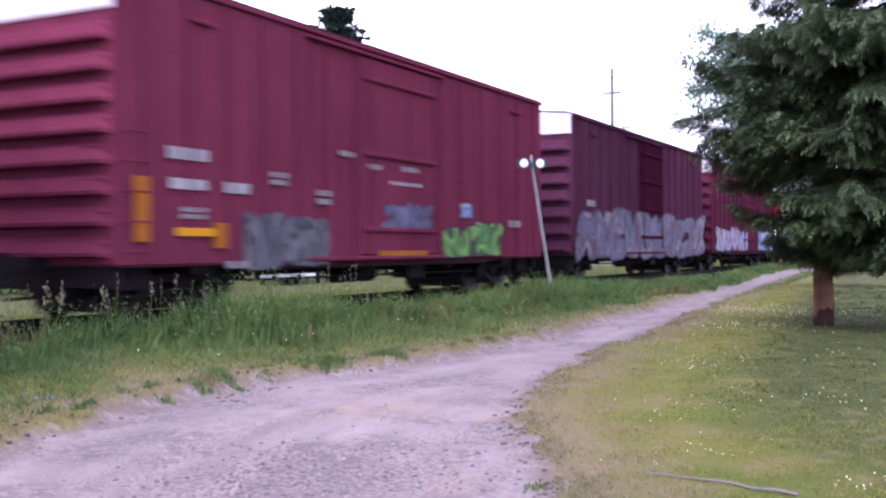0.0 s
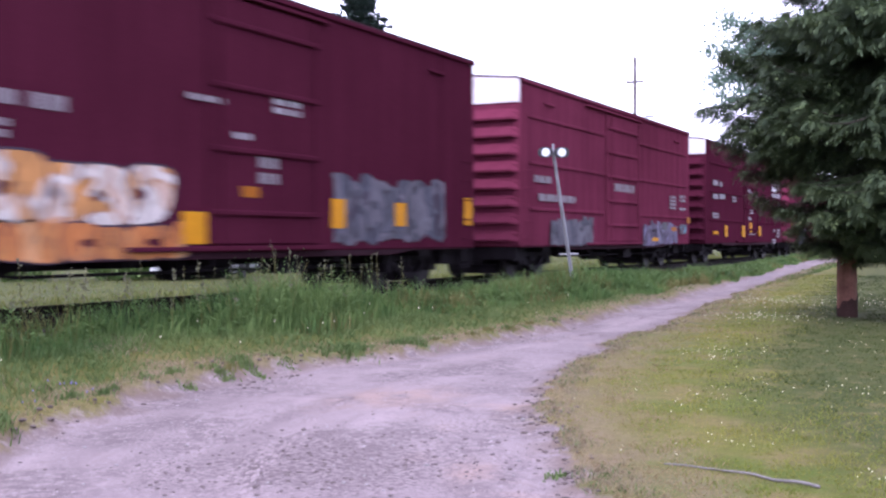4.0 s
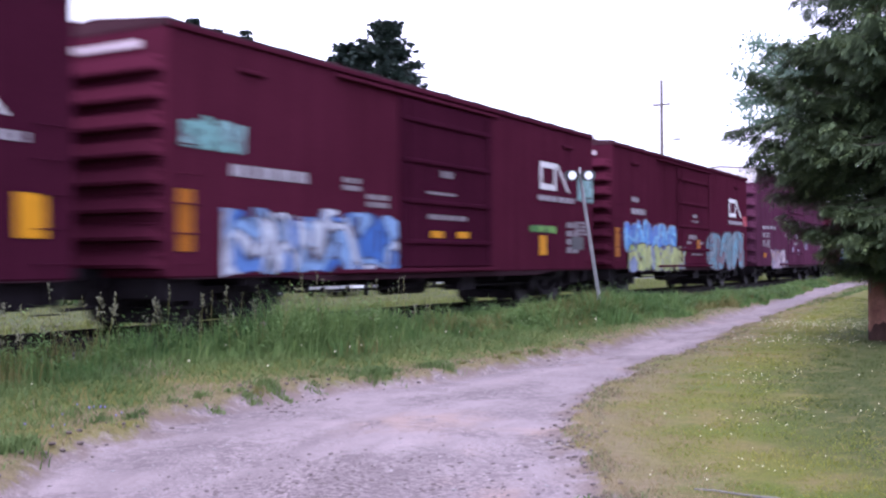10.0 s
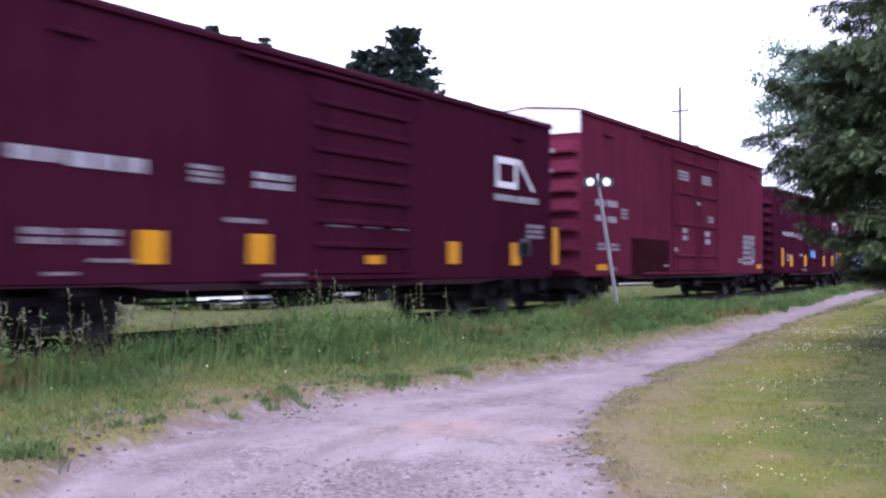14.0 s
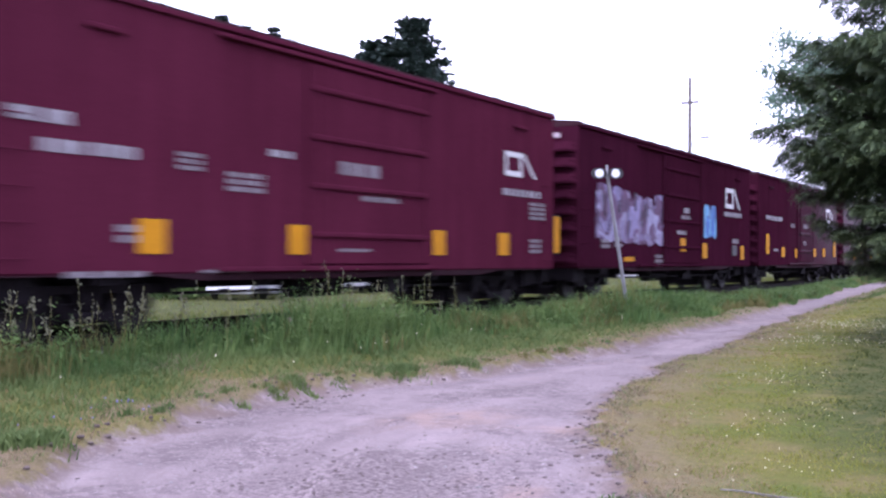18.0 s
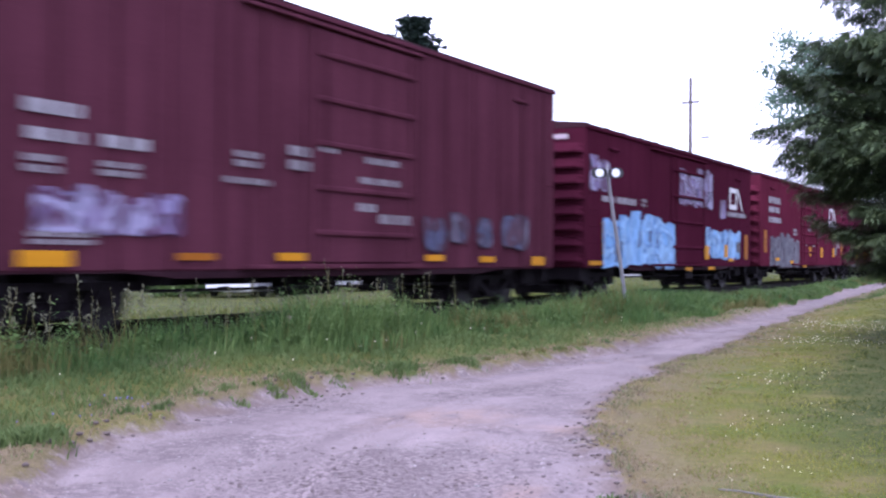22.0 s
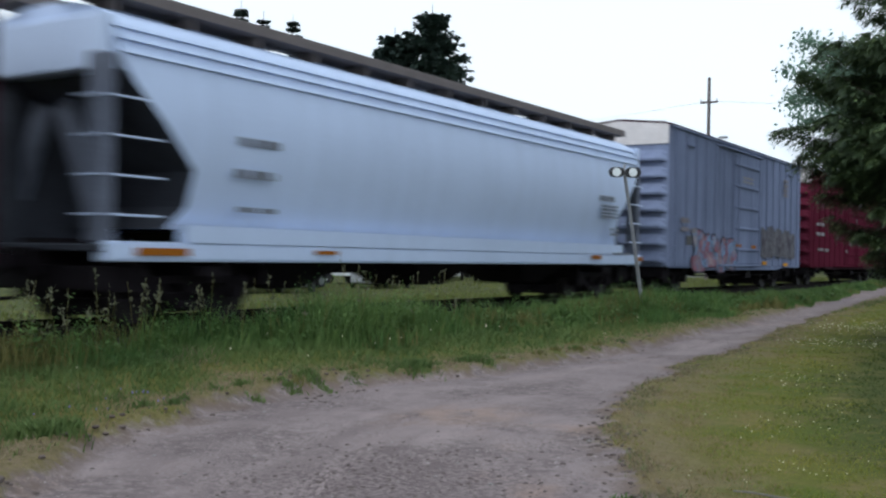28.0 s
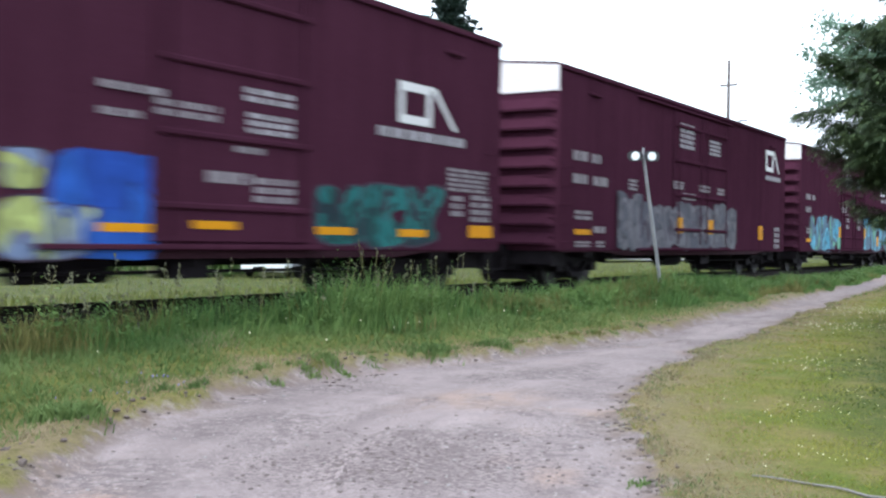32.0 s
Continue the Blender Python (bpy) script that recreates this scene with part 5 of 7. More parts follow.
couple('k9', -80.05, -95.35, boxcar("boxcar", 'oxide red boxcar with azure and lime graffiti', 15.29, 4.38, 'oxide', 'smooth', (5.72, 9.48), ribs=4, cap=False, ends=8,
    marks=[('logo', 0.84, 2.92, 2.69, 3.44),
           ('bars', 0.85, 2.87, 2.41, 2.6),
           ('red', 0.04, 0.78, 2.4, 2.82),
           ('teal', 1, 5.9, 0.67, 2.21),
           ('yellow', 4.93, 5.33, 1.16, 1.59),
           ('yellow', 2.24, 2.62, 1.16, 1.62),
           ('chalk', 0.61, 1.1, 1.77, 2.15, 3),
           ('bars', 7.31, 7.76, 2.48, 2.64),
           ('chalk', 7.12, 7.89, 2.33, 2.42),
           ('chalk', 7.35, 8.24, 1.72, 1.94),
           ('chalk', 7.99, 8.49, 1.58, 1.7),
           ('chalk', 6.59, 7.06, 1.57, 1.7),
           ('orange', 6.95, 7.35, 1.45, 1.75),
           ('chalk', 6.65, 7.96, 1.21, 1.27),
           ('azure', 9.55, 14.38, 1.26, 2.29),
           ('lime', 8.73, 14.19, 0.68, 1.54),
           ('bars', 13.27, 13.83, 2.74, 2.94),
           ('bars', 12.65, 13.84, 2.37, 2.61),
           ('orange', 14.88, 15.23, 1.15, 1.97)], seed=16))
couple('k10', -96.93, -112.64, boxcar("boxcar", 'oxide red boxcar with blue graffiti', 15.71, 4.38, 'oxide', 'smooth', (6.03, 9.74), ribs=4, cap=False, ends=8,
    marks=[('minty', 14.14, 15.46, 2.61, 3.15),
           ('bars', 12.58, 14.44, 2.26, 2.52),
           ('chalk', 11.05, 11.57, 2.24, 2.5, 2),
           ('chalk', 10.13, 10.84, 1.98, 2.25, 2),
           ('blue', 9.84, 14.61, 0.78, 1.96),
           ('red', 9.9, 10.84, 1.18, 1.65),
           ('yellow', 8.19, 8.66, 1.49, 1.62),
           ('yellow', 7.12, 7.61, 1.5, 1.63),
           ('chalk', 7.79, 8.25, 2.67, 2.86),
           ('chalk', 7.67, 8.81, 2.33, 2.41),
           ('chalk', 7.2, 8.77, 1.83, 1.97),
           ('logo', 1.53, 3.51, 2.73, 3.46),
           ('bars', 1.32, 3.52, 2.46, 2.65),
           ('orange', 15.24, 15.56, 1.17, 2.05),
           ('green', 2.52, 4, 1.71, 1.9),
           ('chalk', 1.07, 1.81, 1.2, 2.04, 4),
           ('yellow', 3.07, 3.48, 1.17, 1.64),
           ('chalk', 0.36, 1.24, 1.68, 2.06, 4),
           ('black', 0.73, 1.51, 1.32, 1.65),
           ('minty', 0.04, 1.08, 2.54, 3.27)], seed=17, door_tone='maroon'))
couple('k11', -114.27, -129.64, boxcar("boxcar", 'maroon boxcar with yellow reflector plates', 15.37, 4.38, 'maroon', 'smooth', (5.63, 9.01), ribs=4, cap=False, ends=8,
    marks=[('bars', 13.49, 13.91, 2.4, 2.62),
           ('bars', 12.64, 13.34, 2.37, 2.62),
           ('bars', 11.69, 12.5, 2.36, 2.64),
           ('chalk', 11.02, 11.46, 2.34, 2.6),
           ('chalk', 10.01, 10.7, 2.3, 2.63, 2),
           ('yellow', 13.78, 14.13, 1.08, 1.86),
           ('yellow', 12.06, 12.53, 1.08, 1.59),
           ('yellow', 9.18, 9.62, 1.08, 1.61),
           ('yellow', 4.87, 5.38, 1.09, 1.61),
           ('yellow', 2.61, 3.08, 1.12, 1.65),
           ('yellow', 0.43, 0.84, 1.31, 1.85),
           ('chalk', 12.55, 13.13, 1.31, 1.62, 3),
           ('chalk', 9.95, 10.58, 1.53, 1.68),
           ('chalk', 9.16, 10.01, 0.8, 0.97, 2),
           ('azure', 7.34, 8.51, 1.48, 1.92),
           ('chalk', 7.42, 7.85, 2.53, 2.65),
           ('chalk', 6.91, 7.66, 2.19, 2.37),
           ('logo', 0.9, 2.77, 2.71, 3.41),
           ('bars', 0.71, 2.9, 2.42, 2.6),
           ('chalk', 1.35, 1.89, 1.3, 1.86, 3)], seed=18))
couple('k12', -131.52, -149.86, boxcar("boxcar", 'long bright red boxcar with two wide doors', 18.34, 5.02, 'bright', 'smooth', (6.51, 11.32), ribs=4, cap=True, ends=7,
    marks=[('bars', 16.86, 17.45, 2.6, 2.85),
           ('bars', 15.98, 16.65, 2.61, 2.86),
           ('bars', 16.88, 17.45, 2.21, 2.44),
           ('bars', 16.06, 16.65, 2.19, 2.43),
           ('chalk', 15.19, 15.63, 2.35, 2.66, 3),
           ('chalk', 16.67, 17.32, 1.47, 1.69, 2),
           ('chalk', 15.9, 16.46, 1.46, 1.69, 2),
           ('yellow', 16.71, 17.39, 0.96, 1.11),
           ('chalk', 16.05, 16.5, 0.92, 1.05, 2),
           ('rust', 11.64, 14.89, 0.84, 1.86),
           ('bars', 9.84, 10.89, 3.78, 4.11, 3),
           ('bars', 7.35, 8.46, 3.8, 4.11, 3),
           ('chalk', 8.52, 8.95, 3.06, 3.21),
           ('chalk', 7.1, 7.66, 2.53, 2.78, 2),
           ('bars', 9.94, 10.43, 1.86, 2.32, 2),
           ('bars', 7.51, 8.03, 1.77, 2.29, 2),
           ('chalk', 10.84, 11.27, 1.5, 1.68),
           ('chalk', 11.71, 12.1, 1.04, 1.13),
           ('chalk', 1.6, 3.11, 1.11, 2.28, 6),
           ('chalk', 2.26, 2.92, 1.69, 2.27, 4),
           ('chalk', 1.38, 2.09, 1.86, 2.27, 4),
           ('black', 1.38, 2, 1.42, 1.77),
           ('bars', 1.38, 1.95, 1.21, 1.35),
           ('yellow', 0.42, 1.1, 0.99, 1.15),
           ('chalk', 3, 3.73, 1.2, 1.37, 2)], seed=19))
couple('k13', -151.68, -167.40, boxcar("boxcar", 'maroon boxcar with finely ribbed door', 15.66, 4.38, 'gloss', 'smooth', (6.18, 9.21), ribs=7, cap=False, ends=8,
    marks=[('bars', 14.07, 14.78, 2.25, 2.5),
           ('bars', 12.69, 13.96, 2.22, 2.5),
           ('chalk', 11.3, 11.86, 2.21, 2.49, 3),
           ('bars', 9.68, 10.52, 2.2, 2.49, 2),
           ('chalk', 10.35, 11.16, 1.67, 1.77),
           ('chalk', 13.94, 14.57, 1.29, 1.52, 2),
           ('chalk', 13.15, 13.77, 1.29, 1.53, 2),
           ('yellow', 12.37, 12.84, 1.07, 1.52),
           ('yellow', 10.18, 10.67, 1.08, 1.53),
           ('yellow', 7.2, 7.69, 1.09, 1.24),
           ('yellow', 4.4, 4.84, 1.1, 1.54),
           ('yellow', 1.7, 2.11, 1.08, 1.57),
           ('chalk', 8.1, 8.74, 1.68, 1.82),
           ('chalk', 7.22, 7.69, 1.69, 1.83),
           ('chalk', 6.3, 6.81, 1.68, 1.84),
           ('logo', 0.82, 2.89, 2.72, 3.45),
           ('bars', 0.76, 2.85, 2.44, 2.64),
           ('chalk', 12.91, 13.6, 1.08, 1.15),
           ('chalk', 9.33, 10.31, 0.75, 0.95, 2),
           ('chalk', 13.81, 14.26, 0.92, 0.98),
           ('black', 1.19, 1.64, 1.29, 1.67),
           ('yellow', -0.36, -0.06, 1.1, 1.98),
           ('black', 1.27, 1.81, 1.28, 1.6),
           ('chalk', 0.48, 1.32, 1.67, 2.02, 3)], seed=20))
couple('k14', -169.10, -184.36, boxcar("boxcar", 'maroon boxcar with white lettering', 15.25, 4.38, 'gloss', 'smooth', (5.86, 8.92), ribs=4, cap=False, ends=8,
    marks=[('bars', 13.37, 14.19, 2.6, 2.83),
           ('bars', 12.4, 13.27, 2.58, 2.82),
           ('bars', 11.59, 12.33, 2.58, 2.83),
           ('chalk', 9.36, 10, 2.39, 2.62),
           ('yellow', 13.77, 14.19, 1.27, 2.05),
           ('yellow', 11.21, 11.66, 1.15, 1.56),
           ('yellow', 8.79, 9.28, 1.13, 1.52),
           ('yellow', 5.12, 5.61, 1.18, 1.56),
           ('yellow', 3.03, 3.51, 1.19, 1.59),
           ('yellow', 0.49, 0.97, 1.2, 1.99),
           ('chalk', 12.33, 12.96, 1.35, 1.51),
           ('logo', 0.82, 2.77, 2.82, 3.55),
           ('bars', 0.62, 2.9, 2.54, 2.77),
           ('chalk', 6.89, 7.77, 2.41, 2.66),
           ('chalk', 7.29, 7.77, 1.66, 1.91)], seed=21))
couple('k15', -185.63, -201.34, boxcar("boxcar", 'maroon boxcar with lilac graffiti', 15.71, 4.38, 'maroon', 'smooth', (6.06, 9.69), ribs=4, cap=False, ends=8,
    marks=[('lilac', 9.59, 14.63, 1.33, 3.04),
           ('chalk', 13.77, 14.31, 1.3, 1.56, 2),
           ('chalk', 12.88, 13.42, 1.32, 1.63, 2),
           ('yellow', 12.02, 12.76, 0.97, 1.09),
           ('chalk', 9.69, 10.28, 0.79, 1.18, 3),
           ('bars', 7.35, 7.83, 2.43, 2.66),
           ('chalk', 7.23, 8.07, 2.25, 2.42),
           ('bars', 7.64, 8.48, 1.77, 1.94),
           ('yellow', 7.71, 8.18, 1.28, 1.68),
           ('yellow', 5.39, 5.84, 1.07, 1.56),
           ('yellow', 0.94, 1.32, 1.04, 1.53),
           ('azure', 4.26, 5.78, 1.7, 2.99),
           ('logo', 1.32, 3.3, 2.8, 3.55),
           ('bars', 1.24, 3.36, 2.51, 2.73),
           ('black', 1.87, 2.41, 1.18, 1.54),
           ('chalk', 1.62, 2.34, 1.57, 1.8)], seed=22))
couple('k16', -202.79, -217.72, boxcar("boxcar", 'crimson boxcar with yellow plates', 14.93, 4.38, 'crimson', 'smooth', (5.54, 9.17), ribs=4, cap=False, ends=8,
    marks=[('bars', 13.71, 14.58, 2.58, 2.82),
           ('bars', 13.53, 14.16, 2.24, 2.47),
           ('bars', 12.67, 13.4, 2.25, 2.48),
           ('chalk', 11.47, 11.94, 2.21, 2.48, 3),
           ('bars', 9.5, 10.06, 2.54, 2.69),
           ('chalk', 10.18, 10.98, 1.97, 2.28, 3),
           ('yellow', 12.16, 12.64, 1.07, 1.53),
           ('yellow', 9.14, 9.6, 1.08, 1.54),
           ('yellow', 4.92, 5.37, 1.09, 1.56),
           ('yellow', 2.28, 2.74, 1.1, 1.57),
           ('chalk', 12.63, 12.99, 1.19, 1.46, 2),
           ('chalk', 7.21, 8.36, 2.36, 2.67),
           ('chalk', 6.59, 7.72, 1.98, 2.23, 2),
           ('logo', 0.88, 2.52, 2.79, 3.36),
           ('bars', 0.74, 2.55, 2.36, 2.57),
           ('chalk', 12.51, 13.78, 0.75, 0.86),
           ('chalk', 10.49, 11.48, 0.8, 0.86),
           ('chalk', 7.46, 8.38, 1.12, 1.19),
           ('yellow', -0.28, 0.0, 1.17, 2.02),
           ('chalk', 0.49, 1.27, 1.89, 2.3, 4),
           ('chalk', 0.7, 1.26, 1.14, 1.48, 3)], seed=23))
couple('k17', -219.16, -235.53, boxcar("boxcar", 'crimson boxcar with ribbed door and grey graffiti', 16.38, 4.38, 'bright', 'smooth', (6.43, 9.5), ribs=7, cap=False, ends=8,
    marks=[('bars', 13.32, 15.17, 3.26, 3.62),
           ('bars', 13.43, 15.17, 2.9, 3.23),
           ('bars', 13.2, 15.17, 2.5, 2.81),
           ('orange', 15.51, 15.9, 1.34, 2.21),
           ('grey', 9.89, 14.9, 0.67, 2.23),
           ('yellow', 13.42, 14.08, 1.01, 1.13),
           ('yellow', 10.94, 11.53, 0.89, 1.02),
           ('chalk', 10.3, 10.95, 2.09, 2.4, 2),
           ('logo', 1.46, 3.47, 2.79, 3.63),
           ('bars', 1.41, 3.43, 2.58, 2.8),
           ('yellow', 7.65, 8.06, 1.22, 1.64),
           ('yellow', 4.9, 5.36, 1.18, 1.65),
           ('yellow', 2.09, 2.47, 1.21, 1.65),
           ('orange', 0.04, 0.38, 1.31, 2.15),
           ('black', 1.47, 2.09, 1.32, 1.67),
           ('chalk', 0.79, 1.51, 1.66, 2.04, 3),
           ('chalk', 7.7, 8.14, 2.49, 2.67),
           ('chalk', 7.66, 8.34, 2.34, 2.46),
           ('chalk', 8.3, 8.87, 1.67, 1.8),
           ('chalk', 6.82, 7.34, 1.65, 1.81),
           ('yellow', 8.58, 9.3, 0.73, 0.84)], seed=24))
couple('k18', -237.00, -252.33, boxcar("boxcar", 'oxide red boxcar with large sky-blue graffiti', 15.33, 4.38, 'oxide', 'smooth', (5.83, 9.02), ribs=4, cap=False, ends=8,
    marks=[('sky', 8.79, 14.33, 0.7, 2.51),
           ('yellow', 13.86, 14.3, 1.13, 2),
           ('yellow', 14.15, 15.15, 0.86, 0.97),
           ('yellow', 11.89, 12.38, 0.98, 1.08),
           ('yellow', 9.42, 10.07, 0.86, 0.97),
           ('yellow', 9, 9.28, 1.05, 1.49),
           ('yellow', 7.08, 7.75, 0.68, 0.78),
           ('lilac', 13.75, 15.22, 2.68, 3.83),
           ('lilac', 5.04, 8.29, 2.57, 4.02),
           ('bars', 13.53, 14.32, 2.47, 2.69),
           ('bars', 11.94, 13.31, 2.46, 2.71),
           ('chalk', 11.13, 11.48, 2.48, 2.73, 2),
           ('logo', 1.02, 2.91, 2.78, 3.59),
           ('bars', 0.78, 3.04, 2.52, 2.75),
           ('sky', 1.47, 5.51, 0.99, 2.23),
           ('yellow', 5.2, 5.63, 1.04, 1.49),
           ('yellow', 3.03, 3.45, 1.11, 1.54),
           ('yellow', 2.35, 2.9, 0.97, 1.08),
           ('black', 1.47, 1.97, 1.29, 1.67),
           ('orange', 0.47, 0.87, 1.05, 1.95),
           ('yellow', 4.58, 5.22, 0.69, 0.79),
           ('lilac', 3.23, 4.04, 2.39, 3.18)], seed=25))
couple('k19', -254.23, -269.62, boxcar("boxcar", 'weathered brown boxcar with upright side posts', 15.39, 4.93, 'brown', 'posts', (6.03, 9.03), ribs=5, cap=True, ends=8,
    marks=[('bars', 13.58, 14.42, 2.64, 2.88),
           ('bars', 13.57, 14.37, 2.33, 2.54),
           ('bars', 12.51, 13.27, 2.33, 2.56),
           ('chalk', 13.9, 14.41, 1.96, 2.21, 2),
           ('chalk', 12.67, 13.31, 1.99, 2.21, 2),
           ('lilac', 11.91, 14.25, 1.24, 1.91),
           ('chalk', 10.34, 10.86, 2.3, 2.57, 2),
           ('chalk', 10.08, 11.09, 2.05, 2.18),
           ('chalk', 9.13, 9.66, 2.33, 2.77, 2),
           ('bars', 8.44, 8.89, 2.68, 2.85),
           ('chalk', 6.6, 7.64, 2.59, 2.75),
           ('chalk', 6.59, 7.8, 2.24, 2.4),
           ('bars', 7.33, 7.84, 1.76, 1.96),
           ('chalk', 6.16, 7.21, 1.56, 1.8),
           ('pale', 5, 5.69, 1.08, 1.88),
           ('pale', 4.13, 4.81, 1.29, 1.98),
           ('pale', 3.09, 3.73, 1.23, 1.93),
           ('pale', 1.47, 2.59, 1.23, 1.96),
           ('yellow', 13.72, 14.47, 0.87, 1.06),
           ('yellow', 9.23, 9.91, 0.95, 1.07),
           ('yellow', 5.03, 5.68, 0.95, 1.07),
           ('yellow', 2.98, 3.61, 0.93, 1.05),
           ('yellow', 0.6, 1.24, 0.86, 1.06),
           ('orange', 11.25, 11.99, 0.95, 1.05),
           ('chalk', 13.38, 14.32, 1.12, 1.3, 2)], seed=26))
couple('k20', -271.98, -287.16, boxcar("boxcar", 'oxide red boxcar with grey graffiti', 15.19, 4.93, 'bright', 'smooth', (6.07, 8.95), ribs=4, cap=True, ends=8,
    marks=[('lilac', 13.99, 15.15, 2.58, 3.45),
           ('chalk', 13.84, 14.18, 2.57, 2.74),
           ('bars', 13.04, 13.43, 2.54, 2.76),
           ('bars', 12.32, 12.76, 2.55, 2.78),
           ('chalk', 13.8, 14.19, 2.1, 2.43, 2),
           ('lavender', 8.89, 14.09, 0.71, 2.18),
           ('orange', 13.7, 14.19, 0.99, 1.14),
           ('orange', 10.78, 11.4, 0.96, 1.09),
           ('bars', 6.53, 7.44, 3.02, 3.35, 3),
           ('bars', 8.63, 9.08, 2.52, 2.66),
           ('chalk', 8.44, 8.88, 3.05, 3.21),
           ('lavender', 0.64, 5.7, 0.72, 2.01),
           ('orange', 5.06, 5.6, 0.98, 1.09),
           ('orange', 2.75, 3.32, 0.98, 1.08),
           ('orange', 0.6, 1.14, 0.95, 1.09),
           ('chalk', 0.6, 1.23, 1.69, 2.3, 4),
           ('chalk', 7.08, 7.83, 2.31, 2.4),
           ('chalk', 7.18, 7.61, 2.03, 2.25),
           ('bars', 7.26, 7.71, 1.78, 1.95)], seed=27))
couple('k21', -289.67, -307.73, boxcar("boxcar", 'long bright red boxcar with two wide doors', 18.06, 5.02, 'bright', 'posts', (6.29, 10.95), ribs=4, cap=True, ends=7,
    marks=[('chalk', 1.92, 2.68, 1.7, 2.26, 5),
           ('chalk', 1.03, 1.81, 1.84, 2.24, 4),
           ('black', 1.07, 1.74, 1.41, 1.73),
           ('bars', 1.13, 1.66, 1.19, 1.33),
           ('yellow', 0.18, 0.8, 0.96, 1.1),
           ('chalk', 2.73, 3.45, 1.37, 1.54),
           ('chalk', 0.95, 1.49, 0.94, 1.04),
           ('bars', 16.51, 17.19, 2.59, 2.79),
           ('bars', 15.72, 16.37, 2.6, 2.81),
           ('bars', 16.5, 17.17, 2.16, 2.37),
           ('bars', 15.7, 16.36, 2.17, 2.37),
           ('chalk', 15.78, 16.93, 1.5, 1.68),
           ('chalk', 14.8, 15.54, 1.47, 1.67),
           ('bars', 9.44, 10.69, 3.74, 4.17, 3),
           ('bars', 6.96, 8.24, 3.74, 4.18, 3),
           ('chalk', 8.23, 8.69, 3.02, 3.22, 2),
           ('chalk', 6.72, 7.36, 2.51, 2.75, 2),
           ('bars', 9.76, 10.19, 1.83, 2.03),
           ('chalk', 9.5, 10.19, 2.14, 2.31, 2),
           ('bars', 7.29, 7.78, 1.84, 2.03),
           ('chalk', 7.1, 8.07, 2.09, 2.28, 2),
           ('chalk', 10.49, 10.99, 1.5, 1.67, 2)], seed=28))
couple('k23', -309.70, -325.20, boxcar("boxcar", 'blue-grey boxcar with upright posts and mixed graffiti', 15.50, 4.93, 'grey', 'posts', (6.22, 9.26), ribs=5, cap=True, ends=7,
    marks=[('chalk', 13.87, 14.59, 2.08, 2.3),
           ('chalk', 13.8, 14.58, 1.83, 2.02),
           ('chalk', 13.07, 13.62, 1.8, 2.02),
           ('black', 13.62, 14.14, 1.46, 1.74),
           ('mixed', 9.15, 13.43, 0.67, 1.95),
           ('bars', 7.13, 8.37, 3.68, 3.95, 2),
           ('orange', 8.54, 9.1, 1.48, 1.58),
           ('orange', 6.67, 7.23, 1.46, 1.58),
           ('yellow', 5.25, 5.83, 0.89, 1.01),
           ('yellow', 2.18, 2.81, 0.83, 0.96),
           ('grey', 1.04, 5.97, 1.07, 2.38),
           ('chalk', 2.19, 2.88, 3.51, 4.24, 4)], seed=30))
couple('k24', -327.21, -345.25, hopper("hopper_car", 'pale grey covered hopper car with rounded sides', 18.05,
    marks=[('orange', 2.81, 3.4, 0.99, 1.09),
           ('orange', 0.04, 0.46, 0.96, 1.07),
           ('dark', 2.05, 2.95, 2.42, 2.6),
           ('dark', 1.85, 2.83, 2.01, 2.36, 4),
           ('dark', 1.71, 2.28, 1.57, 1.8, 2),
           ('dark', 0.88, 2.09, 1.1, 1.18),
           ('dark', 14.82, 15.7, 2.51, 2.68),
           ('dark', 14.9, 15.77, 2.04, 2.22),
           ('dark', 14.89, 15.73, 1.56, 1.67),
           ('orange', 16.64, 17.55, 0.94, 1.04),
           ('orange', 13.39, 13.94, 0.99, 1.05)], seed=31))
couple('k25', -346.79, -365.10, boxcar("boxcar", 'long dark brown boxcar with cyan graffiti', 18.31, 4.93, 'dusk', 'smooth', (6.94, 11.56), ribs=4, cap=True, ends=8,
    marks=[('logo', 0.77, 2.79, 3.57, 4.37),
           ('bars', 0.78, 2.6, 3.24, 3.49),
           ('cyan', 1.05, 6.63, 0.76, 2.53),
           ('yellow', 6.32, 6.63, 1.43, 1.9),
           ('yellow', 3.15, 3.63, 1.06, 1.52),
           ('yellow', 11.47, 11.92, 1.41, 1.86),
           ('bars', 9.89, 11.08, 3.66, 4.34, 4),
           ('bars', 7.48, 8.61, 3.67, 4.15, 4),
           ('chalk', 10.57, 11.57, 2.5, 2.77, 3),
           ('chalk', 8.47, 9.11, 2.52, 2.77, 3),
           ('chalk', 7.1, 7.81, 2.53, 2.75, 3),
           ('chalk', 9.83, 10.91, 2.34, 2.46),
           ('chalk', 9.99, 10.62, 2.08, 2.27, 2),
           ('chalk', 10.15, 10.69, 1.77, 2.01),
           ('chalk', 7.46, 8.34, 2.09, 2.43, 3),
           ('chalk', 7.73, 8.27, 1.74, 2.03),
           ('chalk', 0.8, 1.29, 1.2, 1.67, 3),
           ('chalk', 16.89, 17.56, 2.79, 3.1),
           ('chalk', 16.17, 16.59, 2.8, 3.07),
           ('chalk', 16.82, 17.55, 2.3, 2.6),
           ('chalk', 16.8, 17.44, 1.49, 1.75, 2),
           ('yellow', 16.79, 17.47, 1.17, 1.3),
           ('cyan', 11.49, 16.8, 0.75, 2.44)], seed=32))
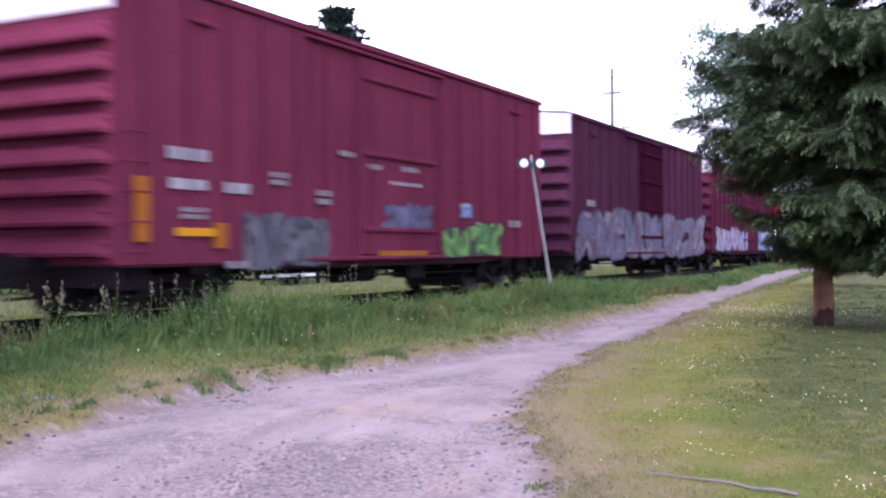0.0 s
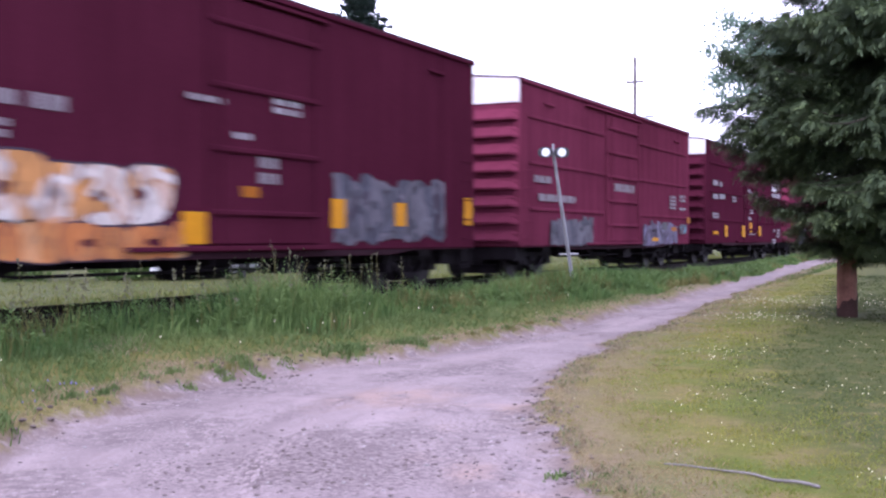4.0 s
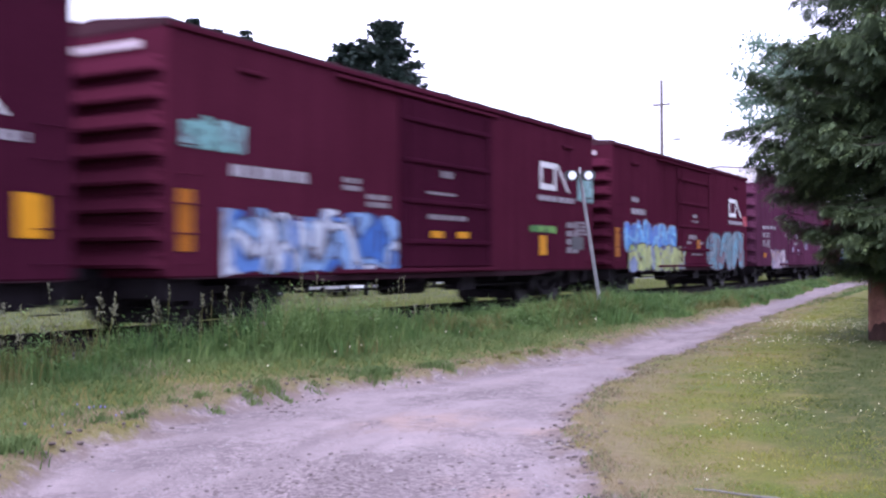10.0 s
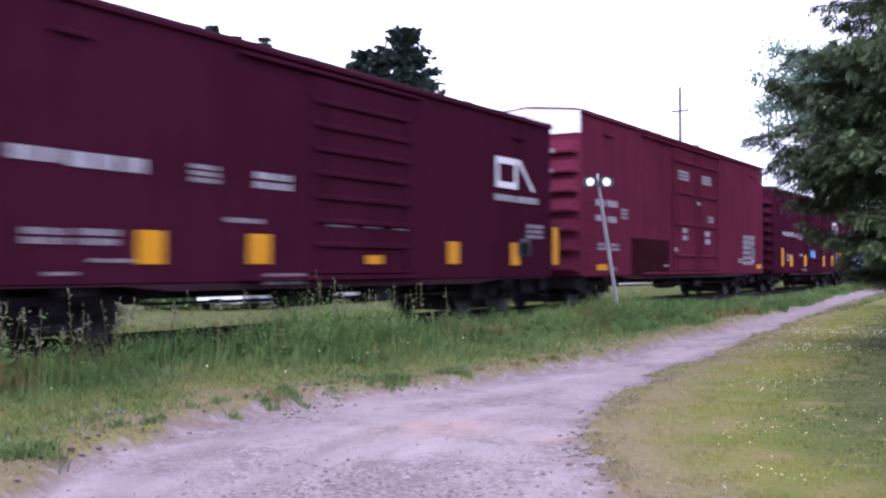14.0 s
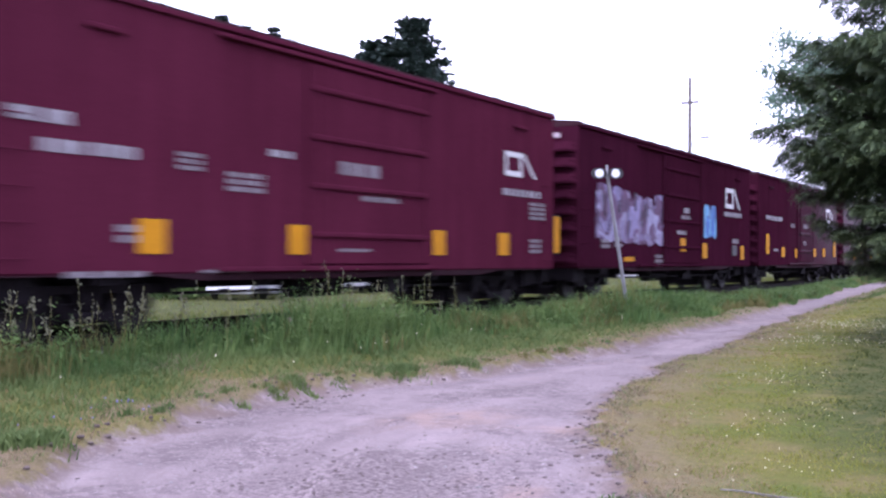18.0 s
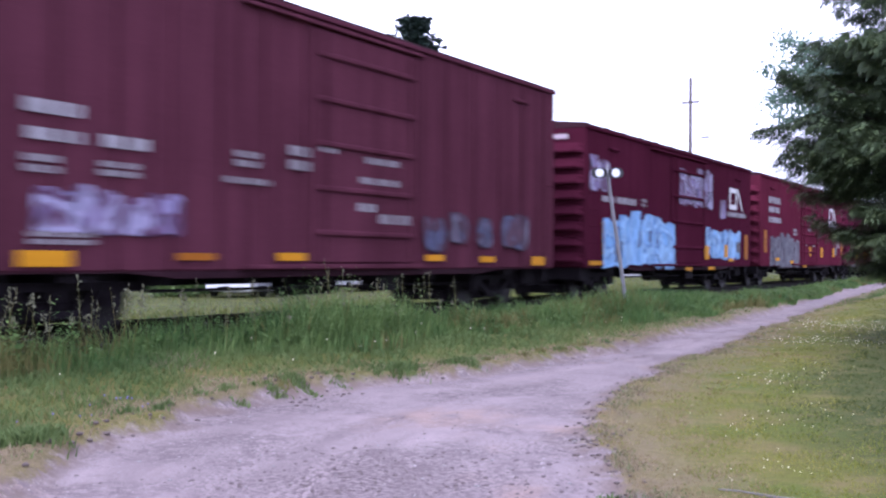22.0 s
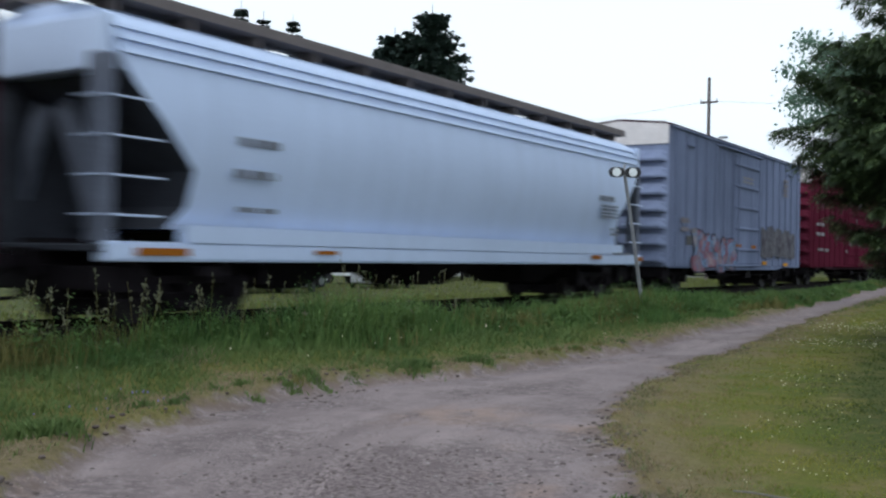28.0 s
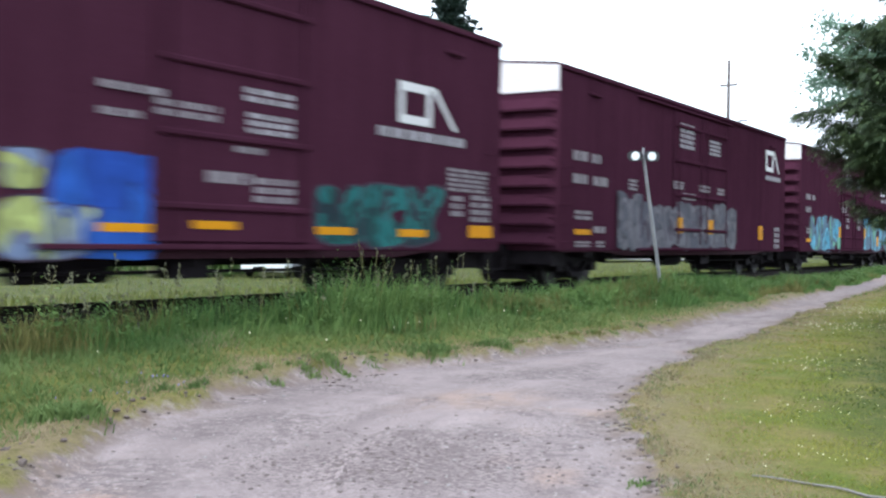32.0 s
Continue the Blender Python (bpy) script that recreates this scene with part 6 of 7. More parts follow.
couple('k26', -367.41, -385.65, boxcar("boxcar", 'long dark brown boxcar with grey graffiti', 18.24, 4.93, 'dusk', 'smooth', (6.75, 11.38), ribs=4, cap=True, ends=8,
    marks=[('chalk', 16.81, 17.58, 2.82, 3.14),
           ('chalk', 16.11, 16.58, 2.82, 3.12),
           ('chalk', 16.83, 17.57, 2.3, 2.61),
           ('chalk', 15.71, 16.5, 2.3, 2.6),
           ('chalk', 13.88, 14.38, 2.33, 2.63, 3),
           ('chalk', 16.58, 17.43, 1.51, 1.75, 2),
           ('yellow', 16.62, 17.47, 1.18, 1.3),
           ('chalk', 16.61, 17.42, 0.89, 1.04, 2),
           ('chalk', 15.82, 16.28, 0.88, 1.05, 2),
           ('chalk', 15.78, 16.43, 1.2, 1.42),
           ('grey', 5.86, 15.13, 0.77, 2.36),
           ('yellow', 12.9, 13.31, 1.22, 1.68),
           ('yellow', 10.69, 11.09, 1.31, 1.74),
           ('yellow', 8.07, 8.5, 1.31, 1.73),
           ('yellow', 5.8, 6.29, 1.18, 1.66),
           ('yellow', 2.78, 3.26, 1.19, 1.66),
           ('bars', 9.84, 10.92, 3.67, 4.4, 5),
           ('bars', 7.52, 8.48, 3.66, 4.13, 4),
           ('chalk', 10.63, 11.4, 2.52, 2.75, 3),
           ('chalk', 8.44, 9.35, 2.52, 2.75, 2),
           ('chalk', 7.09, 7.71, 2.5, 2.73, 2),
           ('chalk', 9.66, 10.71, 2.21, 2.48),
           ('logo', 0.71, 2.6, 3.55, 4.34),
           ('bars', 0.69, 2.52, 3.24, 3.47),
           ('chalk', 0.69, 1.35, 0.88, 1.67, 4)], seed=33))
couple('k27', -388.27, -406.57, boxcar("boxcar", 'dark oxide brown boxcar with cobalt and lime graffiti', 18.30, 4.93, 'dusk', 'smooth', (5.8, 8.9), ribs=4, cap=True, ends=8,
    marks=[('logo', 1.52, 3.58, 2.98, 3.76),
           ('bars', 1.37, 4.07, 2.7, 2.94),
           ('darkteal', 2.18, 5.53, 0.85, 1.98),
           ('yellow', 4.71, 5.63, 1.06, 1.18),
           ('yellow', 2.61, 3.46, 1.05, 1.18),
           ('yellow', 0.3, 1.15, 1.06, 1.29),
           ('yellow', 7.39, 8.21, 1.1, 1.21),
           ('yellow', 8.84, 9.72, 1.04, 1.15),
           ('chalk', 0.49, 1.91, 1.9, 2.35, 5),
           ('chalk', 0.4, 1.1, 1.34, 1.89, 4),
           ('chalk', 1.37, 1.8, 1.43, 1.85, 3),
           ('bars', 6.25, 7.26, 2.9, 3.13, 2),
           ('bars', 6.24, 7.19, 2.46, 2.78, 3),
           ('chalk', 8.74, 9.75, 2.77, 2.91),
           ('chalk', 7.78, 8.87, 2.54, 2.79, 2),
           ('chalk', 9.1, 9.71, 2.45, 2.59),
           ('chalk', 6.88, 7.44, 2.16, 2.29),
           ('chalk', 7.1, 7.97, 1.7, 1.93),
           ('chalk', 6.19, 7.04, 1.48, 1.87, 3),
           ('cobalt', 8.76, 10.44, 0.66, 2.06),
           ('lime', 9.81, 11.05, 0.67, 1.45),
           ('lime', 10.49, 11.06, 1.47, 2.07)], seed=34))

# ---- trees ----
def conifer(name, label, at, tall, radius, bare=0.0, seed=1, whorls=40, per=7, twigs=11, needles=9, size=0.16, material=None, lean=0.25, top=1.0, power=0.82):
    """A conifer: tapered trunk, whorls of drooping limbs, each carrying twigs set with flat needle sprays."""
    rng = np.random.default_rng(seed)
    tree = tagged(empty(name), label, "conifer tree")
    tree.location = at
    bm = bmesh.new()
    prev = 0.0
    for i in range(8):
        z0, z1 = tall * i / 8, tall * (i + 1) / 8
        r = lambda z: max(0.02, radius * 0.062 * (1 - z / tall) + 0.02)
        rod(bm, (0, 0, z0), (0, 0, z1), r(z0), r(z1), n=10, caps=False)
    part("trunk", bm, M_BARK, tree)
    lv, lf, nv, nf = [], [], [], []
    for w in range(whorls):
        q = (w + rng.uniform(-0.3, 0.3)) / whorls
        z = tall * (bare + (0.985 * top - bare) * q)
        low = 0.42 + 0.58 * smooth(bare * tall, bare * tall + 0.2 * tall, z)
        reach = low * radius * (1 - (z / tall - bare) / (1 - bare)) ** power * rng.uniform(0.88, 1.08) + 0.12
        turn = rng.uniform(0, 6.28)
        for b in range(per):
            az = turn + 6.283 * b / per + rng.uniform(-0.35, 0.35)
            ln = reach * rng.uniform(0.68, 1.12)
            d = np.array([math.cos(az), math.sin(az), 0.0])
            side = np.array([-d[1], d[0], 0.0])
            up0 = 0.35 * (q - 0.35)
            steps = max(3, int(ln / 0.45))
            pts = []
            for k in range(steps + 1):
                s = k / steps
                pts.append(d * ln * s + np.array([0, 0, z + ln * (up0 * s - lean * s * s + 0.12 * s ** 4)]) + side * 0.05 * ln * math.sin(3 * s + turn))
            # the limb itself, three-sided and tapering
            base = len(lv)
            for k, p in enumerate(pts):
                rr = 0.012 + 0.022 * ln / radius * (1 - k / steps) * radius / 3
                for a in (0, 2.09, 4.19):
                    lv.append(tuple(p + rr * (side * math.cos(a) + np.array([0, 0, math.sin(a)]))))
            for k in range(steps):
                for a in range(3):
                    o = base + 3 * k
                    lf.append((o + a, o + (a + 1) % 3, o + 3 + (a + 1) % 3, o + 3 + a))
            # twigs on both sides and the tip
            nt = max(4, int(twigs * (0.35 + 0.65 * ln / radius)))
            for k in range(nt):
                s = 0.18 + 0.82 * (k + rng.random()) / nt
                i = min(steps - 1, int(s * steps))
                p = pts[i] + (pts[i + 1] - pts[i]) * (s * steps - i)
                for sd in (-1, 1):
                    tl = (0.34 * ln * (1.12 - s) + 0.16) * rng.uniform(0.6, 1.15)
                    td = d * rng.uniform(0.35, 0.8) + side * sd * rng.uniform(0.5, 1.0) + np.array([0, 0, rng.uniform(-0.65, -0.05)])
                    td /= np.linalg.norm(td)
                    nx = np.cross(td, [0, 0, 1.0])
                    nx /= np.linalg.norm(nx) + 1e-6
                    nz = np.cross(nx, td)
                    for m in range(needles):
                        f = (m + rng.random()) / needles
                        c = p + td * tl * f + np.array([0, 0, -0.25 * tl * f * f])
                        h = size * rng.uniform(0.6, 1.25) * (1.1 - 0.35 * f)
                        o = len(nv)
                        e = 1 if m % 2 else -1
                        a = td * 0.65 + nx * e * 0.8 + nz * rng.uniform(-0.55, 0.35)
                        a /= np.linalg.norm(a)
                        wv = nz * h * 0.20 + td * h * 0.22
                        nv.append(tuple(c - wv))
                        nv.append(tuple(c + a * h * 0.6 - wv * 0.8))
                        nv.append(tuple(c + a * h))
                        nv.append(tuple(c + a * h * 0.55 + wv))
                        nf.append((o, o + 1, o + 2, o + 3))
    tagged(raw("branchwork", lv, lf, M_BARK, tree), kind="stuff")
    tagged(raw("crown", nv, nf, material or M_NEEDLE, tree), kind="stuff")
    return tree


def broadleaf(name, label, at, tall, spread, seed, count=9000, size=0.10, bias=0.0):
    rng = np.random.default_rng(seed)
    tree = tagged(empty(name), label, "deciduous tree")
    tree.location = at
    bm = bmesh.new()
    rod(bm, (0, 0, 0), (0.1, 0, tall * 0.62), 0.16, 0.08, n=8)
    ends = []
    for i in range(26):
        az, el = rng.uniform(0, 6.28), rng.uniform(-0.1, 0.9)
        b = Vector((0.1, 0, tall * rng.uniform(0.46, 0.62)))
        e = b + Vector((math.cos(az) * math.cos(el), math.sin(az) * math.cos(el), math.sin(el))) * rng.uniform(0.5, 1.0) * spread + Vector((bias, 0, 0))
        rod(bm, b, e, 0.05, 0.012, n=5)
        ends.append((np.array(b), np.array(e)))
    part("trunk", bm, M_BARK, tree)
    nv, nf = [], []
    for i in range(count):
        b, e = ends[rng.integers(len(ends))]
        c = b + (e - b) * rng.uniform(0.45, 1.08) + rng.normal(0, 0.10 * spread ** 0.5, 3)
        a, w = rng.normal(0, 1, 3), rng.normal(0, 1, 3)
        a /= np.linalg.norm(a)
        w -= a * w.dot(a)
        w /= np.linalg.norm(w)
        h = size * rng.uniform(0.6, 1.3)
        o = len(nv)
        nv += [tuple(c), tuple(c + a * h * 0.5 + w * h * 0.32), tuple(c + a * h), tuple(c + a * h * 0.5 - w * h * 0.32)]
        nf.append((o, o + 1, o + 2, o + 3))
    tagged(raw("crown", nv, nf, M_LEAF, tree), kind="stuff")
    return tree


# how far the spruce's limbs reach at the height of their tips
SPRUCE = [(0.9, 1.1), (1.3, 1.6), (2.1, 3.2), (3.2, 3.5), (3.9, 4.15), (4.6, 3.2), (5.25, 4.0), (5.75, 2.7), (6.4, 2.95), (7.2, 2.3), (9.0, 2.0), (12.4, 0.2)]


def spruce(at, tall):
    """Layered boughs that droop and lift at the tip, hung with flat sprays of short needles."""
    rng = np.random.default_rng(4)
    tree = tagged(empty("spruce_tree"), "dark green spruce with drooping layered boughs beside the wooden pole", "conifer tree")
    tree.location = at
    bm = bmesh.new()
    rod(bm, (0, 0, 0), (0, 0, tall), 0.27, 0.03, n=12)
    part("trunk", bm, M_BARK, tree)
    lv, lf, nv, nf, sv, sf = [], [], [], [], [], []

    def bough(z, az, ln):
        d = np.array([math.cos(az), math.sin(az), 0.0])
        side = np.array([-d[1], d[0], 0.0])
        up = np.array([0, 0, 1.0])
        drop = rng.uniform(0.02, 0.34) * ln
        lift = rng.uniform(0.02, 0.20) * ln
        steps = 9
        bend = rng.uniform(-0.12, 0.12) * ln
        pts = [d * ln * s + side * bend * s * s + up * (z + drop * (1 - s) + 0.10 * ln * math.sin(math.pi * s) * (1 - s) - lift * math.sin(math.pi * s ** 1.4)) for s in [k / steps for k in range(steps + 1)]]
        o = len(lv)
        for k, p in enumerate(pts):
            r = 0.006 + 0.007 * ln * (1 - k / steps)
            for a in (0, 2.09, 4.19):
                lv.append(tuple(p + r * (side * math.cos(a) + up * math.sin(a))))
        for k in range(steps):
            for a in range(3):
                q = o + 3 * k
                lf.append((q + a, q + (a + 1) % 3, q + 3 + (a + 1) % 3, q + 3 + a))
        nt = int(6 + 7.5 * ln)
        for k in range(nt + 1):
            s = 0.14 + 0.86 * min(1.0, (k + 0.7 * rng.random()) / nt)
            i = min(steps - 1, int(s * steps))
            p = pts[i] + (pts[i + 1] - pts[i]) * (s * steps - i)
            # cut back where it would rub on the pole
            if p[1] + at[1] < 21.1 and abs(p[0] + at[0] + 0.126 * (p[1] + at[1])) < 0.3 and 3.2 < p[2] < 3.9:
                continue
            for sd in (-1, 1):
                tl = (0.40 * ln ** 0.8 * (1.02 - s) ** 0.75 + 0.16) * rng.uniform(0.65, 1.15)
                td = d * rng.uniform(0.5, 0.95) + side * sd * rng.uniform(0.55, 1.0) * (1.1 - 0.7 * s) + up * rng.uniform(-0.34, 0.04)
                td /= np.linalg.norm(td)
                nx = np.cross(td, up)
                nx /= np.linalg.norm(nx) + 1e-6
                nz = np.cross(nx, td)
                m = int(13 + 50 * tl)
                for j in range(m):
                    f = (j + rng.random()) / m
                    c = p + td * tl * f - up * 0.34 * tl * f * f
                    e = 1 if j % 2 else -1
                    # side sprays shorten to the twig's tip; every third hangs
                    if j % 3 == 2:
                        a = td * 0.35 - up * 0.95 + nx * e * 0.3
                        h = rng.uniform(0.13, 0.30) * (1.05 - 0.5 * f)
                    else:
                        a = td * 0.75 + nx * e * 0.8 + nz * rng.uniform(-0.45, 0.25)
                        h = rng.uniform(0.09, 0.19) * (1.15 - 0.55 * f)
                    a /= np.linalg.norm(a)
                    wv = np.cross(a, nz if j % 3 != 2 else d)
                    wv *= rng.uniform(0.013, 0.024) / (np.linalg.norm(wv) + 1e-6)
                    young = f > 0.62 and j % 3 != 2 and rng.random() < 0.75
                    vv, ff = (sv, sf) if young else (nv, nf)
                    o = len(vv)
                    vv.append(tuple(c - wv * 0.6))
                    vv.append(tuple(c + a * h * 0.55 - wv))
                    vv.append(tuple(c + a * h))
                    vv.append(tuple(c + a * h * 0.5 + wv))
                    ff.append((o, o + 1, o + 2, o + 3))

    tiers = [1.4, 1.55, 1.75, 2.05, 2.4, 2.75, 3.1, 3.4, 3.7, 3.95, 4.4, 4.85, 5.25, 5.4, 6.4, 6.95, 7.5, 8.2, 8.9, 9.7, 10.5, 11.3]
    for q, z in enumerate(tiers):
        reach = along(SPRUCE, z)
        turn = rng.uniform(0, 6.28)
        per = 13 if z < 6 else 9
        for b in range(per):
            az = turn + 6.283 * b / per + rng.uniform(-0.3, 0.3)
            bough(z + rng.uniform(-0.34, 0.34) * (z > 2), az, reach * rng.uniform(0.55, 0.98))
        # boughs that hang before the pole
        for k in range(2 if z < 6 else 1):
            bough(z + rng.uniform(-0.14, 0.14), math.pi + rng.uniform(0.25, 1.15), reach * rng.uniform(0.7, 0.95))
        # long boughs over the lane, where the outline steps out
        for k in range(4 if 3.6 < z < 4 else 2):
            bough(z + rng.uniform(-0.08, 0.08), math.pi + rng.uniform(-0.35, 0.55), reach * rng.uniform(0.92, 1.02))
    tagged(raw("branchwork", lv, lf, M_BARK, tree), kind="stuff")
    tagged(raw("crown", nv, nf, M_NEEDLE, tree), kind="stuff")
    tagged(raw("young_growth", sv, sf, M_SHOOT, tree), kind="stuff")


spruce((-1.05, 20.9, 0), 12.6)
broadleaf("broadleaf_tree", "pale green leafy tree behind the spruce", (-4.2, 33.5, 0), 11.8, 3.1, 8, 20000, 0.13, bias=-1.9)
conifer("fir_tree", "tall dark fir standing behind the railway", (-50.0, 77.3, 0), 23.8, 7.2, bare=0.2, seed=11, whorls=26, per=9, twigs=8, needles=7, size=0.75, material=M_FARNEEDLE, lean=0.10, top=0.985, power=0.72)
conifer("fir_tree", "shorter dark fir beside a taller one", (-52.8, 75.6, 0), 21.6, 6.2, bare=0.2, seed=12, whorls=22, per=9, twigs=7, needles=7, size=0.9, material=M_FARNEEDLE, lean=0.10)
for k, (x, y, z) in enumerate(((-65.1, 69.2, 24.1), (-63.6, 70.5, 23.2), (-61.7, 72.3, 23.0))):
    conifer("fir_tree", "distant dark fir top beyond the train", (x, y, 0), z, 2.2, bare=0.35, seed=20 + k, whorls=30, per=7, twigs=7, needles=8, size=0.40, material=M_FARNEEDLE, lean=0.4)


# ---- poles and signals ----
def wooden_pole():
    p = tagged(empty("utility_pole"), "red-brown treated wooden utility pole standing in the lawn", "utility pole")
    p.location = (-2.66, 21.1, height(-2.66, 21.1))
    bm = bmesh.new()
    rod(bm, (0, 0, -0.05), (-0.12, 0.05, 11.0), 0.185, 0.13, n=18)
    part("shaft", bm, M_POLE, p)
    bm = bmesh.new()
    ring = [(math.cos(a), math.sin(a), 0.34 + 0.12 * math.sin(a + 1) + 0.05 * math.sin(3 * a) + 0.03 * math.sin(7 * a + 2)) for a in [math.pi * k / 18 for k in range(36)]]
    lo = [bm.verts.new((0.190 * c, 0.190 * q, -0.05)) for c, q, h in ring]
    hi = [bm.verts.new((0.188 * c - 0.006, 0.188 * q + 0.002, h)) for c, q, h in ring]
    for k in range(36):
        bm.faces.new((lo[k], lo[(k + 1) % 36], hi[(k + 1) % 36], hi[k]))
    part("tarred_foot", bm, M_TAR, p, "black tarred foot")
    bm = bmesh.new()
    rod(bm, (-0.135, -0.13, 0.9), (-0.19, -0.10, 10.0), 0.012, n=6)
    part("ground_wire", bm, M_GREYPOLE, p)


def far_pole():
    p = tagged(empty("utility_pole"), "tall grey utility pole with crossarm and street lamp", "utility pole")
    p.location = (-19.0, 58.7, 0.2)
    bm = bmesh.new()
    rod(bm, (0, 0, 0), (0, 0, 11.8), 0.15, 0.09, n=12)
    part("shaft", bm, M_GREYPOLE, p)
    bm = bmesh.new()
    bbox(bm, -0.5, 0.5, -0.05, 0.05, 10.32, 10.44, 0.01)
    arm = part("crossarm", bm, M_GREYPOLE, p)
    for x in (-0.58, 0.58):
        bm = bmesh.new()
        rod(bm, (x * 0.8, 0, 10.44), (x * 0.8, 0, 10.60), 0.035, 0.02, n=8)
        part("insulator", bm, M_STONE, arm)
    bm = bmesh.new()
    pts = [(0.1, 0, 7.9), (0.4, -0.1, 8.25), (0.75, -0.2, 8.3)]
    for a, c in zip(pts, pts[1:]):
        rod(bm, a, c, 0.03, n=6)
    la = part("lamp_arm", bm, M_GALV, p)
    bm = bmesh.new()
    bbox(bm, 0.7, 1.2, -0.32, -0.10, 8.24, 8.38, 0.04)
    part("street_lamp_head", bm, M_GALV, la)
    # wires to the next poles, sagging
    for y0, z0, dx in ((0.0, 10.45, 55), (0.0, 10.45, -60)):
        bm = bmesh.new()
        last = None
        for i in range(15):
            s = i / 14
            q = (dx * s, 9.0 * s, z0 - 5.0 * s * (1 - s))
            if last:
                rod(bm, last, q, 0.007, n=4, caps=False)
            last = q
        part("wire", bm, M_BLACK, p)


def leaning_sign():
    """The thin leaning post by the track with two round white discs on dark plates."""
    p = tagged(empty("track_signal_post"), "thin leaning galvanised post with two round white discs", "track marker")
    p.location = (-9.0, 23.27, 0.15)
    base, head = Vector((0, 0, 0)), Vector((0, -1.345, 3.32))
    bm = bmesh.new()
    rod(bm, base, head, 0.048, 0.04, n=8)
    part("post", bm, M_GALV, p)
    bm = bmesh.new()
    m = Matrix.Translation(head) @ Matrix.Rotation(radians(35), 4, "Z")
    box(bm, -0.28, 0.28, -0.02, 0.02, -0.06, 0.0, m)
    rod(bm, m @ Vector((0, 0, 0)), m @ Vector((0, 0, 0.16)), 0.03, n=6)
    part("crossbar", bm, M_GALV, p)
    for s in (-1, 1):
        bm = bmesh.new()
        c = m @ Vector((s * 0.185, -0.03, -0.03))
        n = m.to_3x3() @ Vector((0, -1, 0))
        u = m.to_3x3() @ Vector((1, 0, 0))
        rim = [c + u * (0.175 * abs(math.cos(a)) ** 0.6 * (1 if math.cos(a) > 0 else -1)) + Vector((0, 0, 0.118 * math.sin(a))) for a in [2 * math.pi * k / 24 for k in range(24)]]
        fr, bk = [bm.verts.new(q + n * 0.03) for q in rim], [bm.verts.new(q) for q in rim]
        bm.faces.new(fr)
        bm.faces.new(bk[::-1])
        for k in range(24):
            bm.faces.new((fr[k], bk[k], bk[(k + 1) % 24], fr[(k + 1) % 24]))
        plate = part("backplate", bm, M_BLACK, p)
        bm = bmesh.new()
        rod(bm, c + n * 0.03, c + n * 0.05, 0.094, n=24)
        part("disc", bm, M_DISC, plate, "round white reflector disc")


def flasher(at):
    p = tagged(empty("crossing_signal"), "railway crossing signal with red flashing lamps", "crossing signal", "crossing signals at the road")
    p.location = at
    bm = bmesh.new()
    rod(bm, (0, 0, 0), (0, 0, 3.6), 0.06, n=10)
    part("mast", bm, M_GALV, p)
    for a in (-45, 45):
        bm = bmesh.new()
        m = Matrix.Translation((0, -0.08, 3.2)) @ Matrix.Rotation(radians(a), 4, "Y")
        box(bm, -0.6, 0.6, -0.012, 0.012, -0.11, 0.11, m)
        part("crossbuck_board", bm, M_WHITE, p)
    for s in (-1, 1):
        bm = bmesh.new()
        rod(bm, (s * 0.38, -0.06, 2.35), (s * 0.38, -0.12, 2.35), 0.25, n=20)
        bk = part("lamp_shield", bm, M_BLACK, p)
        if s > 0:
            bm = bmesh.new()
            rod(bm, (s * 0.38, -0.12, 2.35), (s * 0.38, -0.16, 2.35), 0.15, n=16)
            part("lamp_lens", bm, M_RED, bk, "lit red lens")
    bm = bmesh.new()
    box(bm, -0.25, 0.25, -0.05, 0.05, 1.0, 1.5)
    part("gate_box", bm, M_GALV, p)
    return p


wooden_pole()
far_pole()
leaning_sign()
flasher((-8.6, 76.5, 0.4))


